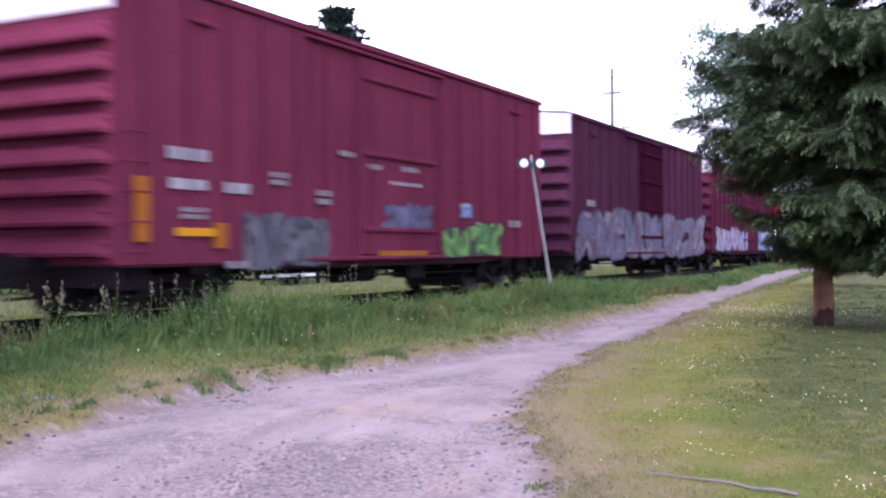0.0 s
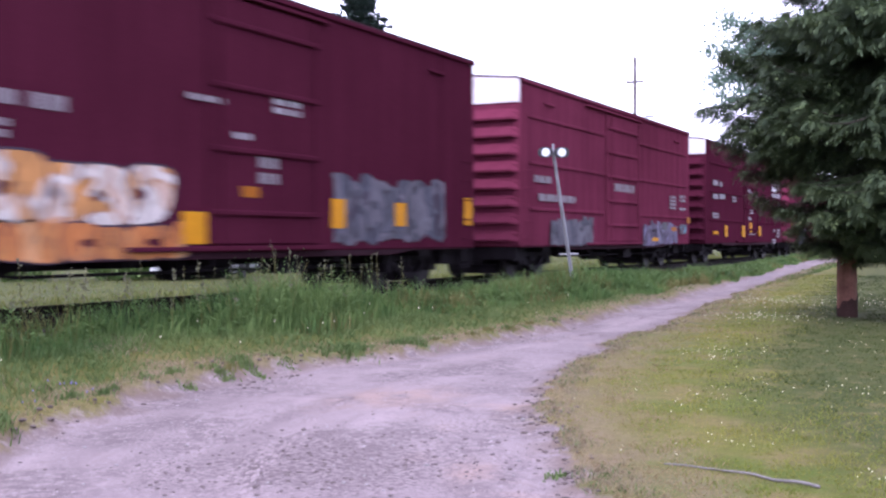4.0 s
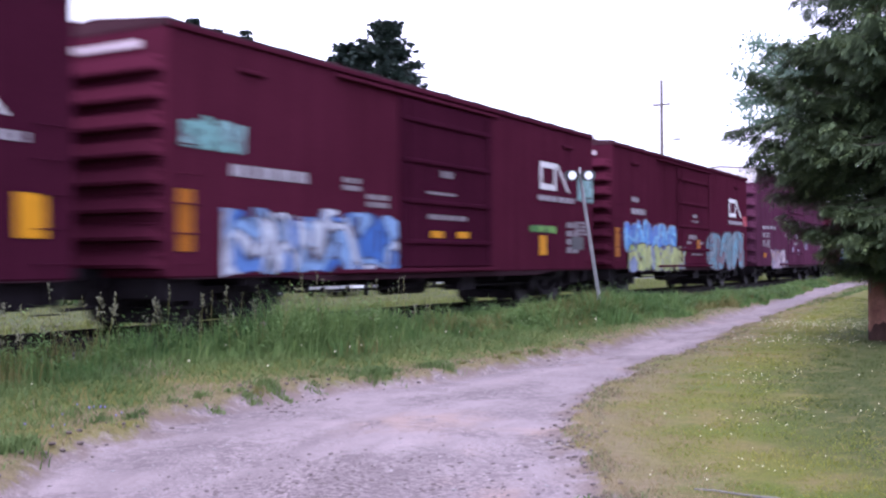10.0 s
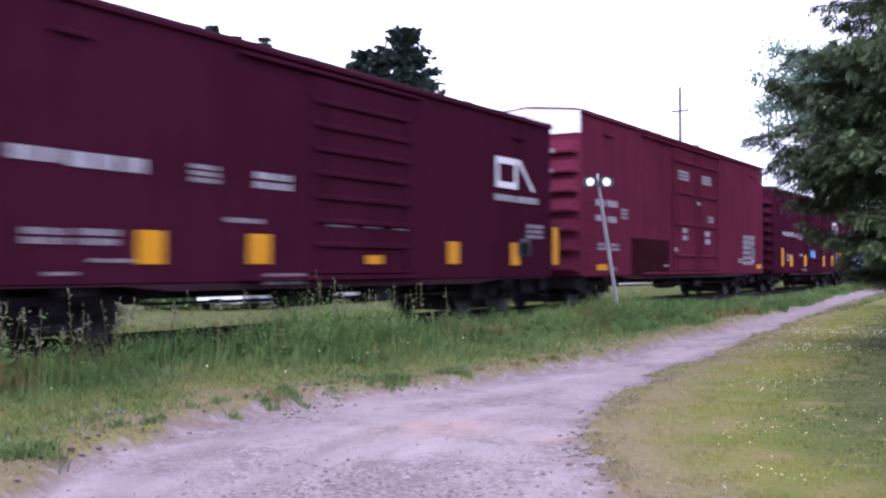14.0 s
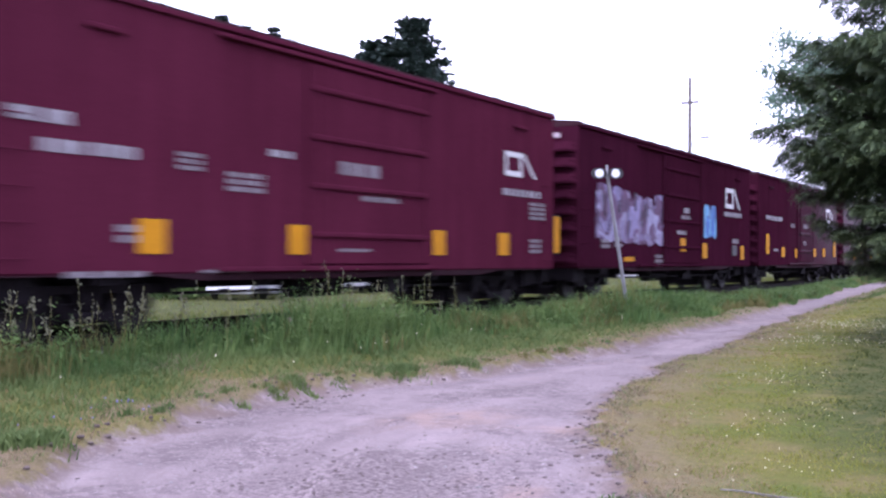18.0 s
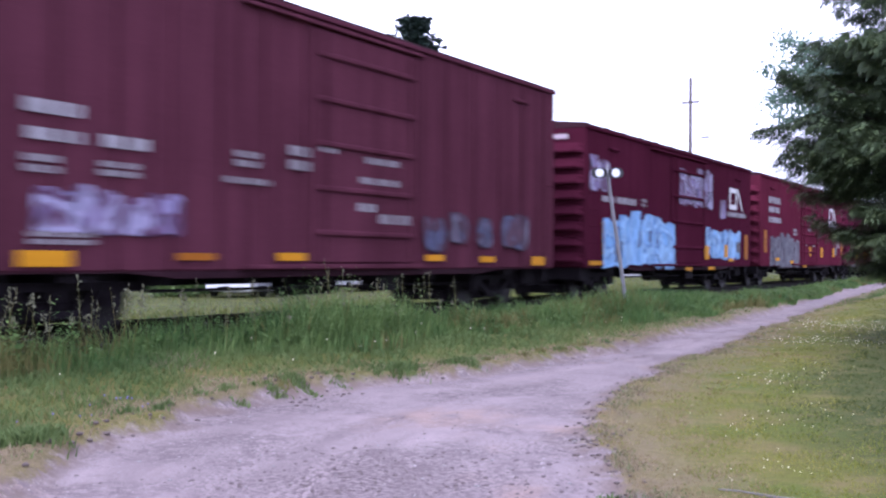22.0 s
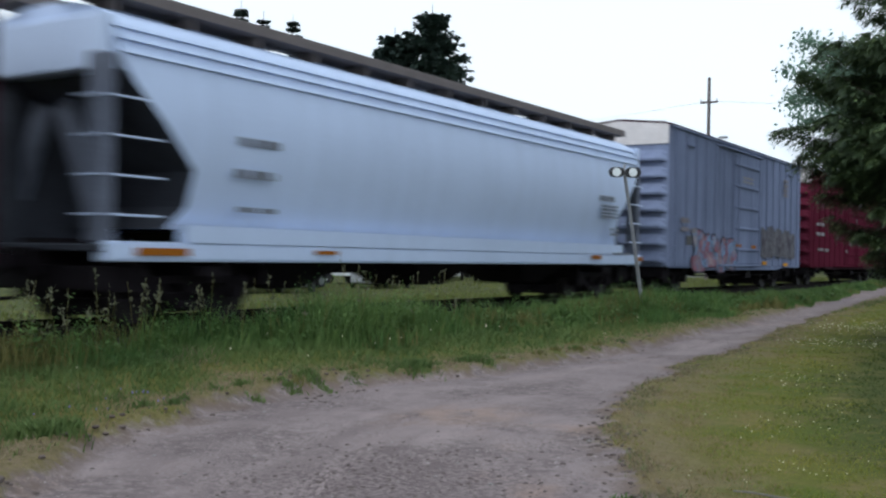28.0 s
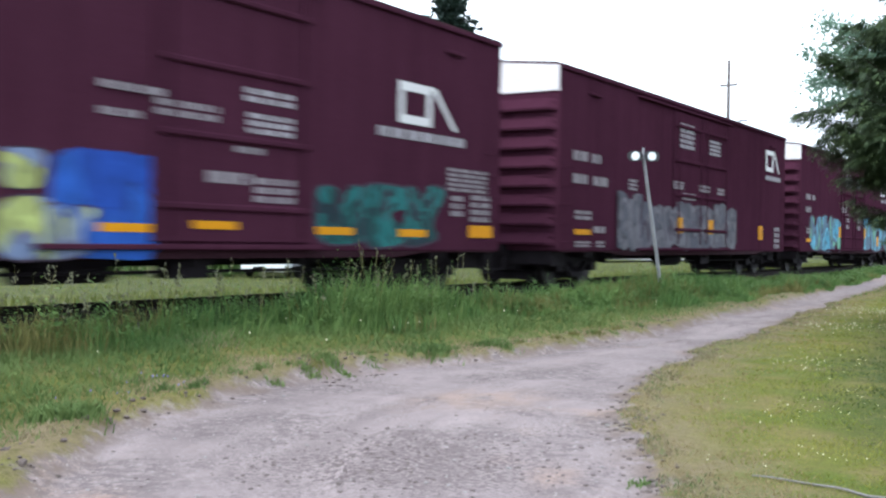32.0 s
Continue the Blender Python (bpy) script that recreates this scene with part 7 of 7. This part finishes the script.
def motor_car(name, label, at, turn, material, lit=False, group=""):
    c = tagged(empty(name), label, "car", group)
    c.matrix_basis = pose(*at, 0, 0, turn)
    bm = bmesh.new()
    prof = [(-2.15, 0.35), (-2.2, 0.75), (-2.05, 0.95), (-1.1, 1.02), (-0.5, 1.45), (1.1, 1.48), (1.75, 1.0), (2.1, 0.92), (2.15, 0.4)]
    a = [bm.verts.new((-0.85, y, z)) for y, z in prof]
    b = [bm.verts.new((0.85, y, z)) for y, z in prof]
    for v in a + b:
        if v.co.z > 1.3:
            v.co.x *= 0.8
    k = len(prof)
    for i in range(k):
        bm.faces.new((a[i], a[(i + 1) % k], b[(i + 1) % k], b[i]))
    bm.faces.new(a[::-1])
    bm.faces.new(b)
    bmesh.ops.bevel(bm, geom=bm.edges[:], offset=0.05, segments=2, affect="EDGES")
    part("body", bm, material, c)
    for s in (-1, 1):
        bm = bmesh.new()
        box(bm, s * 0.80 - 0.02, s * 0.80 + 0.02, -0.75, 1.2, 1.04, 1.38)
        part("side_window", bm, M_GLASS, c)
        for y in (-1.35, 1.35):
            bm = bmesh.new()
            rod(bm, (s * 0.68, y, 0.33), (s * 0.88, y, 0.33), 0.33, n=18)
            w = part("wheel", bm, M_TYRE, c)
            bm = bmesh.new()
            rod(bm, (s * 0.88, y, 0.33), (s * 0.895, y, 0.33), 0.2, n=14)
            part("rim", bm, M_GALV, w)
        bm = bmesh.new()
        rod(bm, (s * 0.62, -2.16, 0.72), (s * 0.62, -2.235, 0.72), 0.11, n=14)
        part("headlamp", bm, M_LAMP if lit else M_DISC, c)
    bm = bmesh.new()
    m = Matrix.Translation((0, -0.82, 1.22)) @ Matrix.Rotation(radians(-35), 4, "X")
    box(bm, -0.66, 0.66, -0.02, 0.0, -0.24, 0.24, m)
    part("windscreen", bm, M_GLASS, c)
    return c


# ---- beyond the track: field, low buildings and parked cars ----
rngf = random.Random(17)


def low_house(at, w, d, h, turn=0.0):
    p = tagged(empty("low_house"), "low white-sided building across the field", "house", "low buildings across the field")
    p.matrix_basis = pose(*at, 0, 0, turn)
    bm = bmesh.new()
    box(bm, -w / 2, w / 2, -d / 2, d / 2, 0, h)
    part("wall", bm, M_SIDING, p)
    bm = bmesh.new()
    extrude_y(bm, [(-w / 2 - 0.3, h), (w / 2 + 0.3, h), (0, h + 0.25 * w * 0.5)], -d / 2 - 0.3, d / 2 + 0.3)
    part("roof", bm, M_ROOF, p)
    for s in (-1, 1):
        bm = bmesh.new()
        box(bm, w / 2, w / 2 + 0.03, s * d * 0.25 - 0.6, s * d * 0.25 + 0.6, 1.0, min(h - 0.2, 2.0))
        part("window", bm, M_GLASS, p)
    return p


for x, y, w, d in ((-52, 50, 5, 9), (-54, 66, 5, 8), (-50, 38, 4, 6)):
    low_house((x, y, 0), w, d, 1.9, rngf.uniform(-6, 6))
for x, y, turn, m in ((-28.8, 33.6, 5, M_CAR), (-29.5, 39.7, 84, M_SILVER), (-29.2, 43.2, 86, M_CAR), (-30.4, 52.5, 85, M_SILVER)):
    motor_car("parked_car", "pale parked car across the field" if m is M_SILVER else "dark parked car across the field", (x, y, height(x, y)), turn, m, group="parked cars across the field")

def bush(at, r, h, seed):
    rng = np.random.default_rng(seed)
    b = tagged(empty("bush"), "dark green bush across the field", "bush", "bushes across the field")
    b.location = at
    bm = bmesh.new()
    for k in range(6):
        a = 1.05 * k
        rod(bm, (0, 0, 0), (0.5 * r * math.cos(a), 0.5 * r * math.sin(a), 0.6 * h), 0.03, 0.012, n=5)
    part("stem_clump", bm, M_BARK, b)
    nv, nf = [], []
    for i in range(1500):
        v = rng.normal(0, 1, 3)
        v *= rng.uniform(0.6, 1.08) / np.linalg.norm(v)
        c = np.array([v[0] * r, v[1] * r, max(0.05, 0.5 * h + 0.52 * h * v[2])]) * (1 + 0.12 * math.sin(5 * v[0] + seed))
        a, w = rng.normal(0, 0.11, 3), rng.normal(0, 0.06, 3)
        o = len(nv)
        nv += [tuple(c), tuple(c + a * 0.5 + w), tuple(c + a), tuple(c + a * 0.5 - w)]
        nf.append((o, o + 1, o + 2, o + 3))
    tagged(raw("foliage", nv, nf, M_WEED, b), kind="stuff")


for k, (x, y, r, h) in enumerate(((-28.6, 28.2, 1.3, 1.5), (-30.2, 31.2, 1.1, 1.3), (-31.5, 26.0, 1.6, 1.7), (-29.0, 35.0, 0.9, 1.1), (-30.0, 55.0, 1.4, 1.5), (-31.0, 60.5, 1.7, 1.6))):
    bush((x, y, height(x, y)), r, h, 60 + k)


def utility_trailer(at, turn, w, d, h, material, label):
    """A boxy covered trailer on two wheels, low to the ground."""
    c = tagged(empty("box_trailer"), label, "trailer", "trailers parked across the field")
    c.matrix_basis = pose(*at, 0, 0, turn)
    bm = bmesh.new()
    bbox(bm, -w / 2, w / 2, -d / 2, d / 2, 0.22, h, 0.05)
    part("body", bm, material, c)
    for s in (-1, 1):
        bm = bmesh.new()
        rod(bm, (s * w / 2, 0.2, 0.3), (s * (w / 2 + 0.16), 0.2, 0.3), 0.3, n=16)
        part("wheel", bm, M_TYRE, c)
    bm = bmesh.new()
    box(bm, -0.05, 0.05, -d / 2 - 1.0, -d / 2, 0.34, 0.42)
    part("drawbar", bm, M_STEEL, c)
    bm = bmesh.new()
    bbox(bm, -w / 2 + 0.1, w / 2 - 0.1, d / 2, d / 2 + 0.03, 0.34, h - 0.12, 0.01)
    part("rear_door", bm, material, c)


for x, y, turn, w, d, m, label in (
        (-26.6, 29.2, 25, 1.7, 2.2, M_SIDING, "white box trailer parked across the field"),
        (-25.9, 30.4, 25, 1.5, 2.0, M_GALV, "grey box trailer parked across the field"),
        (-26.0, 37.3, 30, 1.2, 1.6, M_SIDING, "small white box trailer parked across the field"),
        (-26.7, 36.6, 30, 1.3, 2.4, M_GALV, "dull grey box trailer parked across the field"),
        (-30.0, 47.6, 30, 2.2, 2.6, M_SIDING, "white box trailer parked across the field"),
        (-26.2, 46.6, 30, 1.6, 2.2, M_SIDING, "white box trailer parked across the field")):
    utility_trailer((x, y, height(x, y)), turn, w, d, 2.0, m, label)

# ---- grass, weeds and small plants ----
def blades(name, label, category, spots, material, seed):
    """One mesh of many bent blades: spots are x, y, height, half width, lean."""
    rng = np.random.default_rng(seed)
    nv, nf = [], []
    for x, y, h, w, ln in spots:
        z = height(x, y) - 0.01
        a, t = rng.uniform(0, 6.283), rng.uniform(0, 6.283)
        dx, dy = math.cos(a) * w, math.sin(a) * w
        lx, ly = math.cos(t) * ln * h, math.sin(t) * ln * h
        o = len(nv)
        nv += [(x - dx, y - dy, z), (x + dx, y + dy, z), (x + lx * 0.35 + dx * 0.8, y + ly * 0.35 + dy * 0.8, z + h * 0.6), (x + lx * 0.35 - dx * 0.8, y + ly * 0.35 - dy * 0.8, z + h * 0.6), (x + lx, y + ly, z + h)]
        nf += [(o, o + 1, o + 2, o + 3), (o + 3, o + 2, o + 4)]
    return tagged(raw(name, nv, nf, material), label, category, kind="stuff")


def scatter_plants():
    rng = np.random.default_rng(21)
    # tall weeds between the lane and the track
    def rim(y):
        return -8.95 + 0.5 * noise.noise((0.35 * y, 2, 5)) + 0.75 * smooth(14, 24, y) - 1.1 * smooth(34, 60, y) - 0.85 * smooth(12, 5, y)

    def vigour(x, y):
        v = 0.60 + 0.55 * noise.noise((x * 0.8, y * 0.45, 8)) + 0.34 * noise.noise((x * 2.5, y * 2.0, 4))
        v += 0.30 * math.exp(-((y - 12.6) / 0.9) ** 2) + 0.12 * math.exp(-((y - 22.8) / 1.6) ** 2) - 0.02 * smooth(11, 6, y)
        return max(0.2, v * (1 - 0.5 * smooth(24, 44, y)) * (1 - 0.15 * smooth(12, 8.5, y)) * (1 - 0.2 * smooth(14, 18, y)))
    spots, olive, heads = [], [], []
    for i in range(76000):
        y = 2.0 + 68 * rng.random() ** 1.7
        x = rng.uniform(-10.35, -8.0)
        edge = rim(y)
        if x > edge:
            continue
        tallness = vigour(x, y) * (0.5 + 0.5 * smooth(edge, edge - 0.6, x))
        h = max(0.12, tallness * rng.uniform(0.35, 1.1) * 0.82)
        dry = noise.noise((x * 0.8, y * 0.35, 15)) - 0.08 + 0.42 * smooth(11, 6, y) + 0.45 * (0.5 - h) + 0.25 * noise.noise((x * 2.6, y * 1.8, 19))
        (olive if dry > rng.uniform(-0.05, 0.55) else spots).append((x, y, h, 0.0038 + 0.00045 * y, rng.uniform(0.05, 0.6)))
        if rng.random() < 0.009 * (1 - 0.85 * smooth(13, 18, y)) and h > 0.42:
            heads.append((x, y, h * rng.uniform(1.15, 1.5) + 0.05))
    for i in range(95):
        y = 4 + 12 * rng.random()
        heads.append((rng.uniform(-10.3, -9.3) + 0.25 * noise.noise((0, y * 0.6, 2)), y, rng.uniform(0.45, 1.05)))
    blades("dry_weeds", "olive and straw-coloured grass along the track", "weeds", olive, M_OLIVE, 7)
    # leafy stalks that stand above the rest
    nv, nf = [], []
    for i in range(2600):
        y = 3.5 + 52 * rng.random() ** 1.5
        x = rng.uniform(-10.3, -8.3)
        if x > rim(y) - 0.15:
            continue
        z, h = height(x, y), vigour(x, y) * rng.uniform(0.6, 1.15)
        lx, ly = rng.normal(0, 0.12, 2) * h
        for k in range(16):
            f = 0.15 + 0.85 * k / 15
            c = np.array([x + lx * f * f, y + ly * f * f, z + h * f])
            a = rng.uniform(0, 6.28)
            r = (0.12 - 0.07 * f) * rng.uniform(0.7, 1.3) * (1 + 0.014 * y)
            d = np.array([math.cos(a), math.sin(a), rng.uniform(-0.3, 0.5)]) * r
            s = np.array([-math.sin(a), math.cos(a), 0]) * r * rng.uniform(0.16, 0.28)
            o = len(nv)
            nv += [tuple(c), tuple(c + d * 0.5 + s), tuple(c + d), tuple(c + d * 0.5 - s)]
            nf.append((o, o + 1, o + 2, o + 3))
    tagged(raw("leafy_weeds", nv, nf, M_WEED), "leafy green weeds standing along the track", "weeds", kind="stuff")
    blades("tall_weeds", "tall green weeds and grass along the track", "weeds", spots, M_WEED, 1)
    # stalks with ragged pale heads and a few leaves
    nv, nf, sv, sf = [], [], [], []
    for x, y, h in heads:
        z = height(x, y)
        lx, ly = rng.normal(0, 0.16, 2) * h
        k = 0.0028 + 0.00018 * y
        o = len(sv)
        sv += [(x - k, y, z), (x + k, y, z), (x + lx + k * 0.5, y + ly, z + h), (x + lx - k * 0.5, y + ly, z + h)]
        sf.append((o, o + 1, o + 2, o + 3))
        m = rng.integers(8, 22)
        f0 = rng.uniform(0.62, 0.86)
        for q in range(m):
            f = f0 + (1.02 - f0) * rng.random()
            c = np.array([x + lx * f, y + ly * f, z + h * f]) + rng.normal(0, 0.012, 3)
            a, w = rng.normal(0, 0.024, 3) + np.array([0, 0, 0.02]), rng.normal(0, 0.008, 3)
            o = len(nv)
            nv += [tuple(c), tuple(c + a * 0.5 + w), tuple(c + a), tuple(c + a * 0.5 - w)]
            nf.append((o, o + 1, o + 2, o + 3))
    tagged(raw("seed_stalks", sv, sf, M_OLIVE), "thin olive grass stalks along the track", "grass", kind="stuff")
    tagged(raw("seed_heads", nv, nf, M_SEED), "pale seed heads on tall grass stalks", "grass", kind="stuff")
    # field grass behind the track
    spots = []
    for i in range(26000):
        y = rng.uniform(2, 75)
        x = -13.6 - 16 * rng.random() ** 1.6
        spots.append((x, y, rng.uniform(0.08, 0.26) * (1 - 0.5 * smooth(-16, -22, x)), 0.012, rng.uniform(0.1, 0.6)))
    blades("field_grass", "yellow-green rough grass behind the track", "grass", spots, M_FIELDB, 2)
    # verge between lane and weeds
    spots, dried = [], []
    for i in range(115000):
        y = 3.0 + 50 * rng.random() ** 1.9
        x = rng.uniform(-10.4, -6.4)
        d = lane(x, y)
        if d > -0.04 or rng.random() > 0.3 + 0.7 * smooth(-0.2, -1.0, d):
            continue
        h = rng.uniform(0.03, 0.10) * (0.7 + 0.8 * smooth(-0.5, -1.6, d)) * (1 + 0.6 * noise.noise((x * 1.2, y * 1.2, 6)))
        w = smooth(-0.85, -0.2, d) * 0.95 - 0.14 + 0.55 * noise.noise((x * 0.9, y * 0.6, 33))
        (dried if rng.random() < w * (1 - 0.45 * smooth(12, 18, y)) else spots).append((x, y, h, 0.0032 + 0.00028 * y, rng.uniform(0.3, 1.3)))
    blades("dry_verge_grass", "dry trodden grass along the lane's bank", "grass", dried, M_STRAW, 9)
    blades("verge_grass", "short patchy verge grass beside the dirt lane", "grass", spots, M_VERGE, 3)
    # the mown lawn
    spots, dried, lush_shaded = [], [], []
    for i in range(270000):
        y = 4.6 + 36 * rng.random() ** 2.5
        x = rng.uniform(-6.8, 4.2)
        if x < -4.5 and y < 8 or lane(x, y) > -0.03 or x > 0.2 * y + 1.5:
            continue
        w = smooth(-1.7, -0.1, lane(x, y)) * 0.85 + 0.5 * noise.noise((x * 0.7, y * 0.5, 31)) - 0.25 * smooth(9, 16, y)
        # greener blades near the spruce, their colour darkened for its shade
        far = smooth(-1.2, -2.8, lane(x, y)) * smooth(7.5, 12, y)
        (lush_shaded if rng.random() < far else dried if rng.random() < w else spots).append((x, y, rng.uniform(0.016, 0.046) * (0.8 + 0.8 * noise.noise((x * 2.6, y * 2.0, 51))), 0.0018 + 0.00030 * y, rng.uniform(0.4, 1.6)))
    blades("dry_lawn_grass", "dry tan grass along the lawn's worn edge", "grass", dried, M_DRY, 8)
    blades("shaded_lawn_grass", "short green lawn grass around the spruce, darkened as tree shade", "grass", lush_shaded, M_LUSHSHADE, 5)
    blades("lawn_grass", "short sun-bleached lawn grass", "grass", spots, M_BLADE, 4)
    # ragged tufts that hang over the lane's lawn side
    spots, dried = [], []
    for i in range(16000):
        y = 4.8 + 24 * rng.random() ** 1.6
        x = along(LANE_R, y) + rng.normal(0.12, 0.22)
        d = lane(x, y)
        if -0.32 < d < 0.05 and noise.noise((x * 2.2, y * 1.7, 61)) > -0.12:
            (dried if rng.random() < 0.75 else spots).append((x, y, rng.uniform(0.02, 0.055), 0.0020 + 0.0003 * y, rng.uniform(0.4, 1.3)))
    blades("edge_tufts", "ragged green tufts on the lawn's edge", "grass", spots, M_VERGE, 12)
    blades("dry_edge_tufts", "dry brown tufts on the lawn's edge", "grass", dried, M_STRAW, 13)
    # clover and other small flowers
    def heads_of(name, label, spots, material):
        nv, nf = [], []
        for x, y, h, r in spots:
            z = height(x, y) + h
            o = len(nv)
            nv += [(x + r, y, z), (x, y + r, z), (x - r, y, z), (x, y - r, z), (x, y, z + r), (x, y, z - r)]
            for a in range(4):
                nf += [(o + a, o + (a + 1) % 4, o + 4), (o + (a + 1) % 4, o + a, o + 5)]
        tagged(raw(name, nv, nf, material), label, "flowers", kind="stuff")
    spots = []
    for x, y, rx, ry, n in ((-4.3, 25.6, 1.3, 1.2, 330), (-4.2, 20.4, 0.6, 0.7, 130), (-3.4, 13.6, 0.4, 0.5, 48), (-2.2, 9.8, 0.35, 0.4, 34), (-1.0, 10.7, 0.5, 0.4, 26), (-1.8, 7.5, 0.22, 0.3, 18), (-0.62, 6.9, 0.12, 0.12, 14), (-1.2, 15.0, 0.9, 0.7, 30)):
        spots += [(rng.normal(x, rx), rng.normal(y, ry)) for i in range(n)]
    for i in range(190):
        x, y = rng.uniform(-6.2, 3), 5 + 26 * rng.random() ** 1.2
        if noise.noise((x * 0.55, y * 0.4, 12)) > -0.1:
            spots.append((x, y))
    spots = [(x, y, rng.uniform(0.03, 0.06), rng.uniform(0.004, 0.010) * (0.6 + 0.026 * y)) for x, y in spots if lane(x, y) < -0.3]
    heads_of("clover_flowers", "white clover heads scattered over the lawn", spots, M_CLOVER)
    spots = [(rng.uniform(-9.6, -7.6), rng.uniform(5, 22), rng.uniform(0.1, 0.3), rng.uniform(0.009, 0.017)) for i in range(24)]
    heads_of("daisy_flowers", "white wild flowers in the verge", [s for s in spots if lane(s[0], s[1]) < -0.2], M_CLOVER)
    spots = [(rng.normal(-7.55, 0.25), rng.normal(6.4, 0.35), rng.uniform(0.06, 0.2), rng.uniform(0.010, 0.016)) for i in range(14)]
    heads_of("blue_flowers", "small blue wild flowers in the verge", [s for s in spots if lane(s[0], s[1]) < -0.1], M_BLUE)
    # weeds along the lane's edge
    for k, (x, y, r, n, hh) in enumerate(((-7.12, 5.4, 0.26, 900, 0.15), (-7.72, 9.1, 0.12, 160, 0.08), (-7.6, 9.6, 0.10, 90, 0.06), (-7.62, 10.2, 0.12, 90, 0.06), (-7.6, 8.4, 0.10, 90, 0.07), (-7.85, 9.6, 0.2, 220, 0.1), (-7.55, 11.4, 0.28, 420, 0.14), (-7.35, 12.6, 0.25, 380, 0.12), (-2.55, 6.3, 0.10, 70, 0.06))):
        spots = [(x + rng.normal(0, r * 0.5), y + rng.normal(0, r * 0.5), rng.uniform(0.4, 1.0) * hh, 0.008, rng.uniform(0.2, 0.9)) for i in range(n)]
        blades("weed_tuft", "green weed tuft at the lane's edge", "weed", spots, M_VERGE, 30 + k)
    # small tufts along the crumbling bank
    for k in range(26):
        y = 6.5 + 11 * rng.random() ** 1.2
        x = along(LANE_L, y) - rng.uniform(0.0, 0.3)
        if not -0.35 < lane(x, y) < 0.06:
            continue
        r, hh = rng.uniform(0.04, 0.12), rng.uniform(0.05, 0.10)
        spots = [(x + rng.normal(0, r * 0.5), y + rng.normal(0, r * 0.8), rng.uniform(0.4, 1.0) * hh, 0.006, rng.uniform(0.2, 0.9)) for i in range(int(900 * r))]
        blades("bank_tuft", "brownish green grass tuft on the lane's bank", "weed", spots, M_VERGE if k % 3 else M_OLIVE, 70 + k)
    # stones and clods on the lane
    def lumps(name, label, category, spots, material, seed):
        r2 = np.random.default_rng(seed)
        nv, nf = [], []
        for x, y, r in spots:
            z = height(x, y)
            o = len(nv)
            a0 = r2.uniform(0, 6.28)
            for zz, k in ((-0.3, 0.8), (0.25, 1.0), (0.6, 0.55)):
                for a in range(5):
                    q = r * k * r2.uniform(0.75, 1.2)
                    nv.append((x + q * math.cos(a0 + a * 1.2566), y + q * math.sin(a0 + a * 1.2566), z + zz * r * 0.8))
            for lev in range(2):
                for a in range(5):
                    b = (a + 1) % 5
                    nf.append((o + lev * 5 + a, o + lev * 5 + b, o + lev * 5 + 5 + b, o + lev * 5 + 5 + a))
            nf.append(tuple(o + 10 + a for a in range(5)))
        tagged(raw(name, nv, nf, material), label, category, kind="stuff")
    spots = []
    for i in range(900):
        y = 3.2 + 28 * rng.random() ** 1.8
        x = rng.uniform(-8, -0.8)
        if lane(x, y) > 0.05:
            spots.append((x, y, 0.005 + 0.018 * rng.random() ** 2.5))
    dark = []
    for i in range(700):
        y = 3.2 + 24 * rng.random() ** 1.9
        x = rng.uniform(-8, -0.8)
        if lane(x, y) > 0.05 and noise.noise((x * 0.9, y * 0.7, 41)) > -0.05:
            dark.append((x, y, 0.004 + 0.012 * rng.random() ** 2))
    for i in range(520):
        x, y = rng.normal(-4.1, 0.75), rng.normal(6.0, 0.8)
        if lane(x, y) > 0.2:
            dark.append((x, y, 0.006 + 0.016 * rng.random() ** 2))
    lumps("dark_pebbles", "small dark stones lying on the dirt lane", "pebbles", dark, M_GRIT, 15)
    lumps("pebbles", "small pale pebbles lying on the dirt lane", "pebbles", spots, M_STONE, 5)
    spots = []
    for i in range(420):
        y = 4 + 22 * rng.random() ** 1.5
        s = rng.random() < 0.6
        x = along(LANE_L if s else LANE_R, y) + rng.normal(0, 0.22)
        if abs(lane(x, y)) < 0.35:
            spots.append((x, y, 0.010 + 0.030 * rng.random() ** 3))
    for i in range(300):
        y = 5.5 + 14 * rng.random() ** 1.4
        x = along(LANE_R, y) - abs(rng.normal(0.02, 0.12))
        if -0.1 < lane(x, y) < 0.3:
            spots.append((x, y, 0.008 + 0.022 * rng.random() ** 2))
    for i in range(46):
        spots.append((rng.normal(-3.45, 0.14), rng.normal(8.2, 0.3), 0.008 + 0.03 * rng.random() ** 2))
        spots.append((along(LANE_L, 9.2) + rng.normal(0.35, 0.2), rng.normal(9.3, 0.6), 0.008 + 0.028 * rng.random() ** 2))
    lumps("soil_clods", "dark crumbled soil clods along the lane's edges", "soil", spots, M_CLOD, 6)


scatter_plants()

# a bleached branch on the lawn
bm = bmesh.new()
bent_rod(bm, [(-2.0 + 1.02 * s, 6.80 - 0.20 * s + 0.035 * math.sin(5 * s) + 0.012 * math.sin(23 * s), height(-2.0 + 1.02 * s, 6.8) + 0.010 + 0.010 * math.sin(9 * s) ** 2) for s in [k / 15 for k in range(16)]], 0.005, n=8, taper=2.2)
tagged(part("fallen_branch", bm, M_WOOD), "bleached grey branch lying on the lawn", "branch")


# ---- what moves ----
def motions():
    for car, mid in CARS.values():
        walk(car, [(t, pose(TRACK, mid + s, RAIL)) for t, s in RUN])


motions()
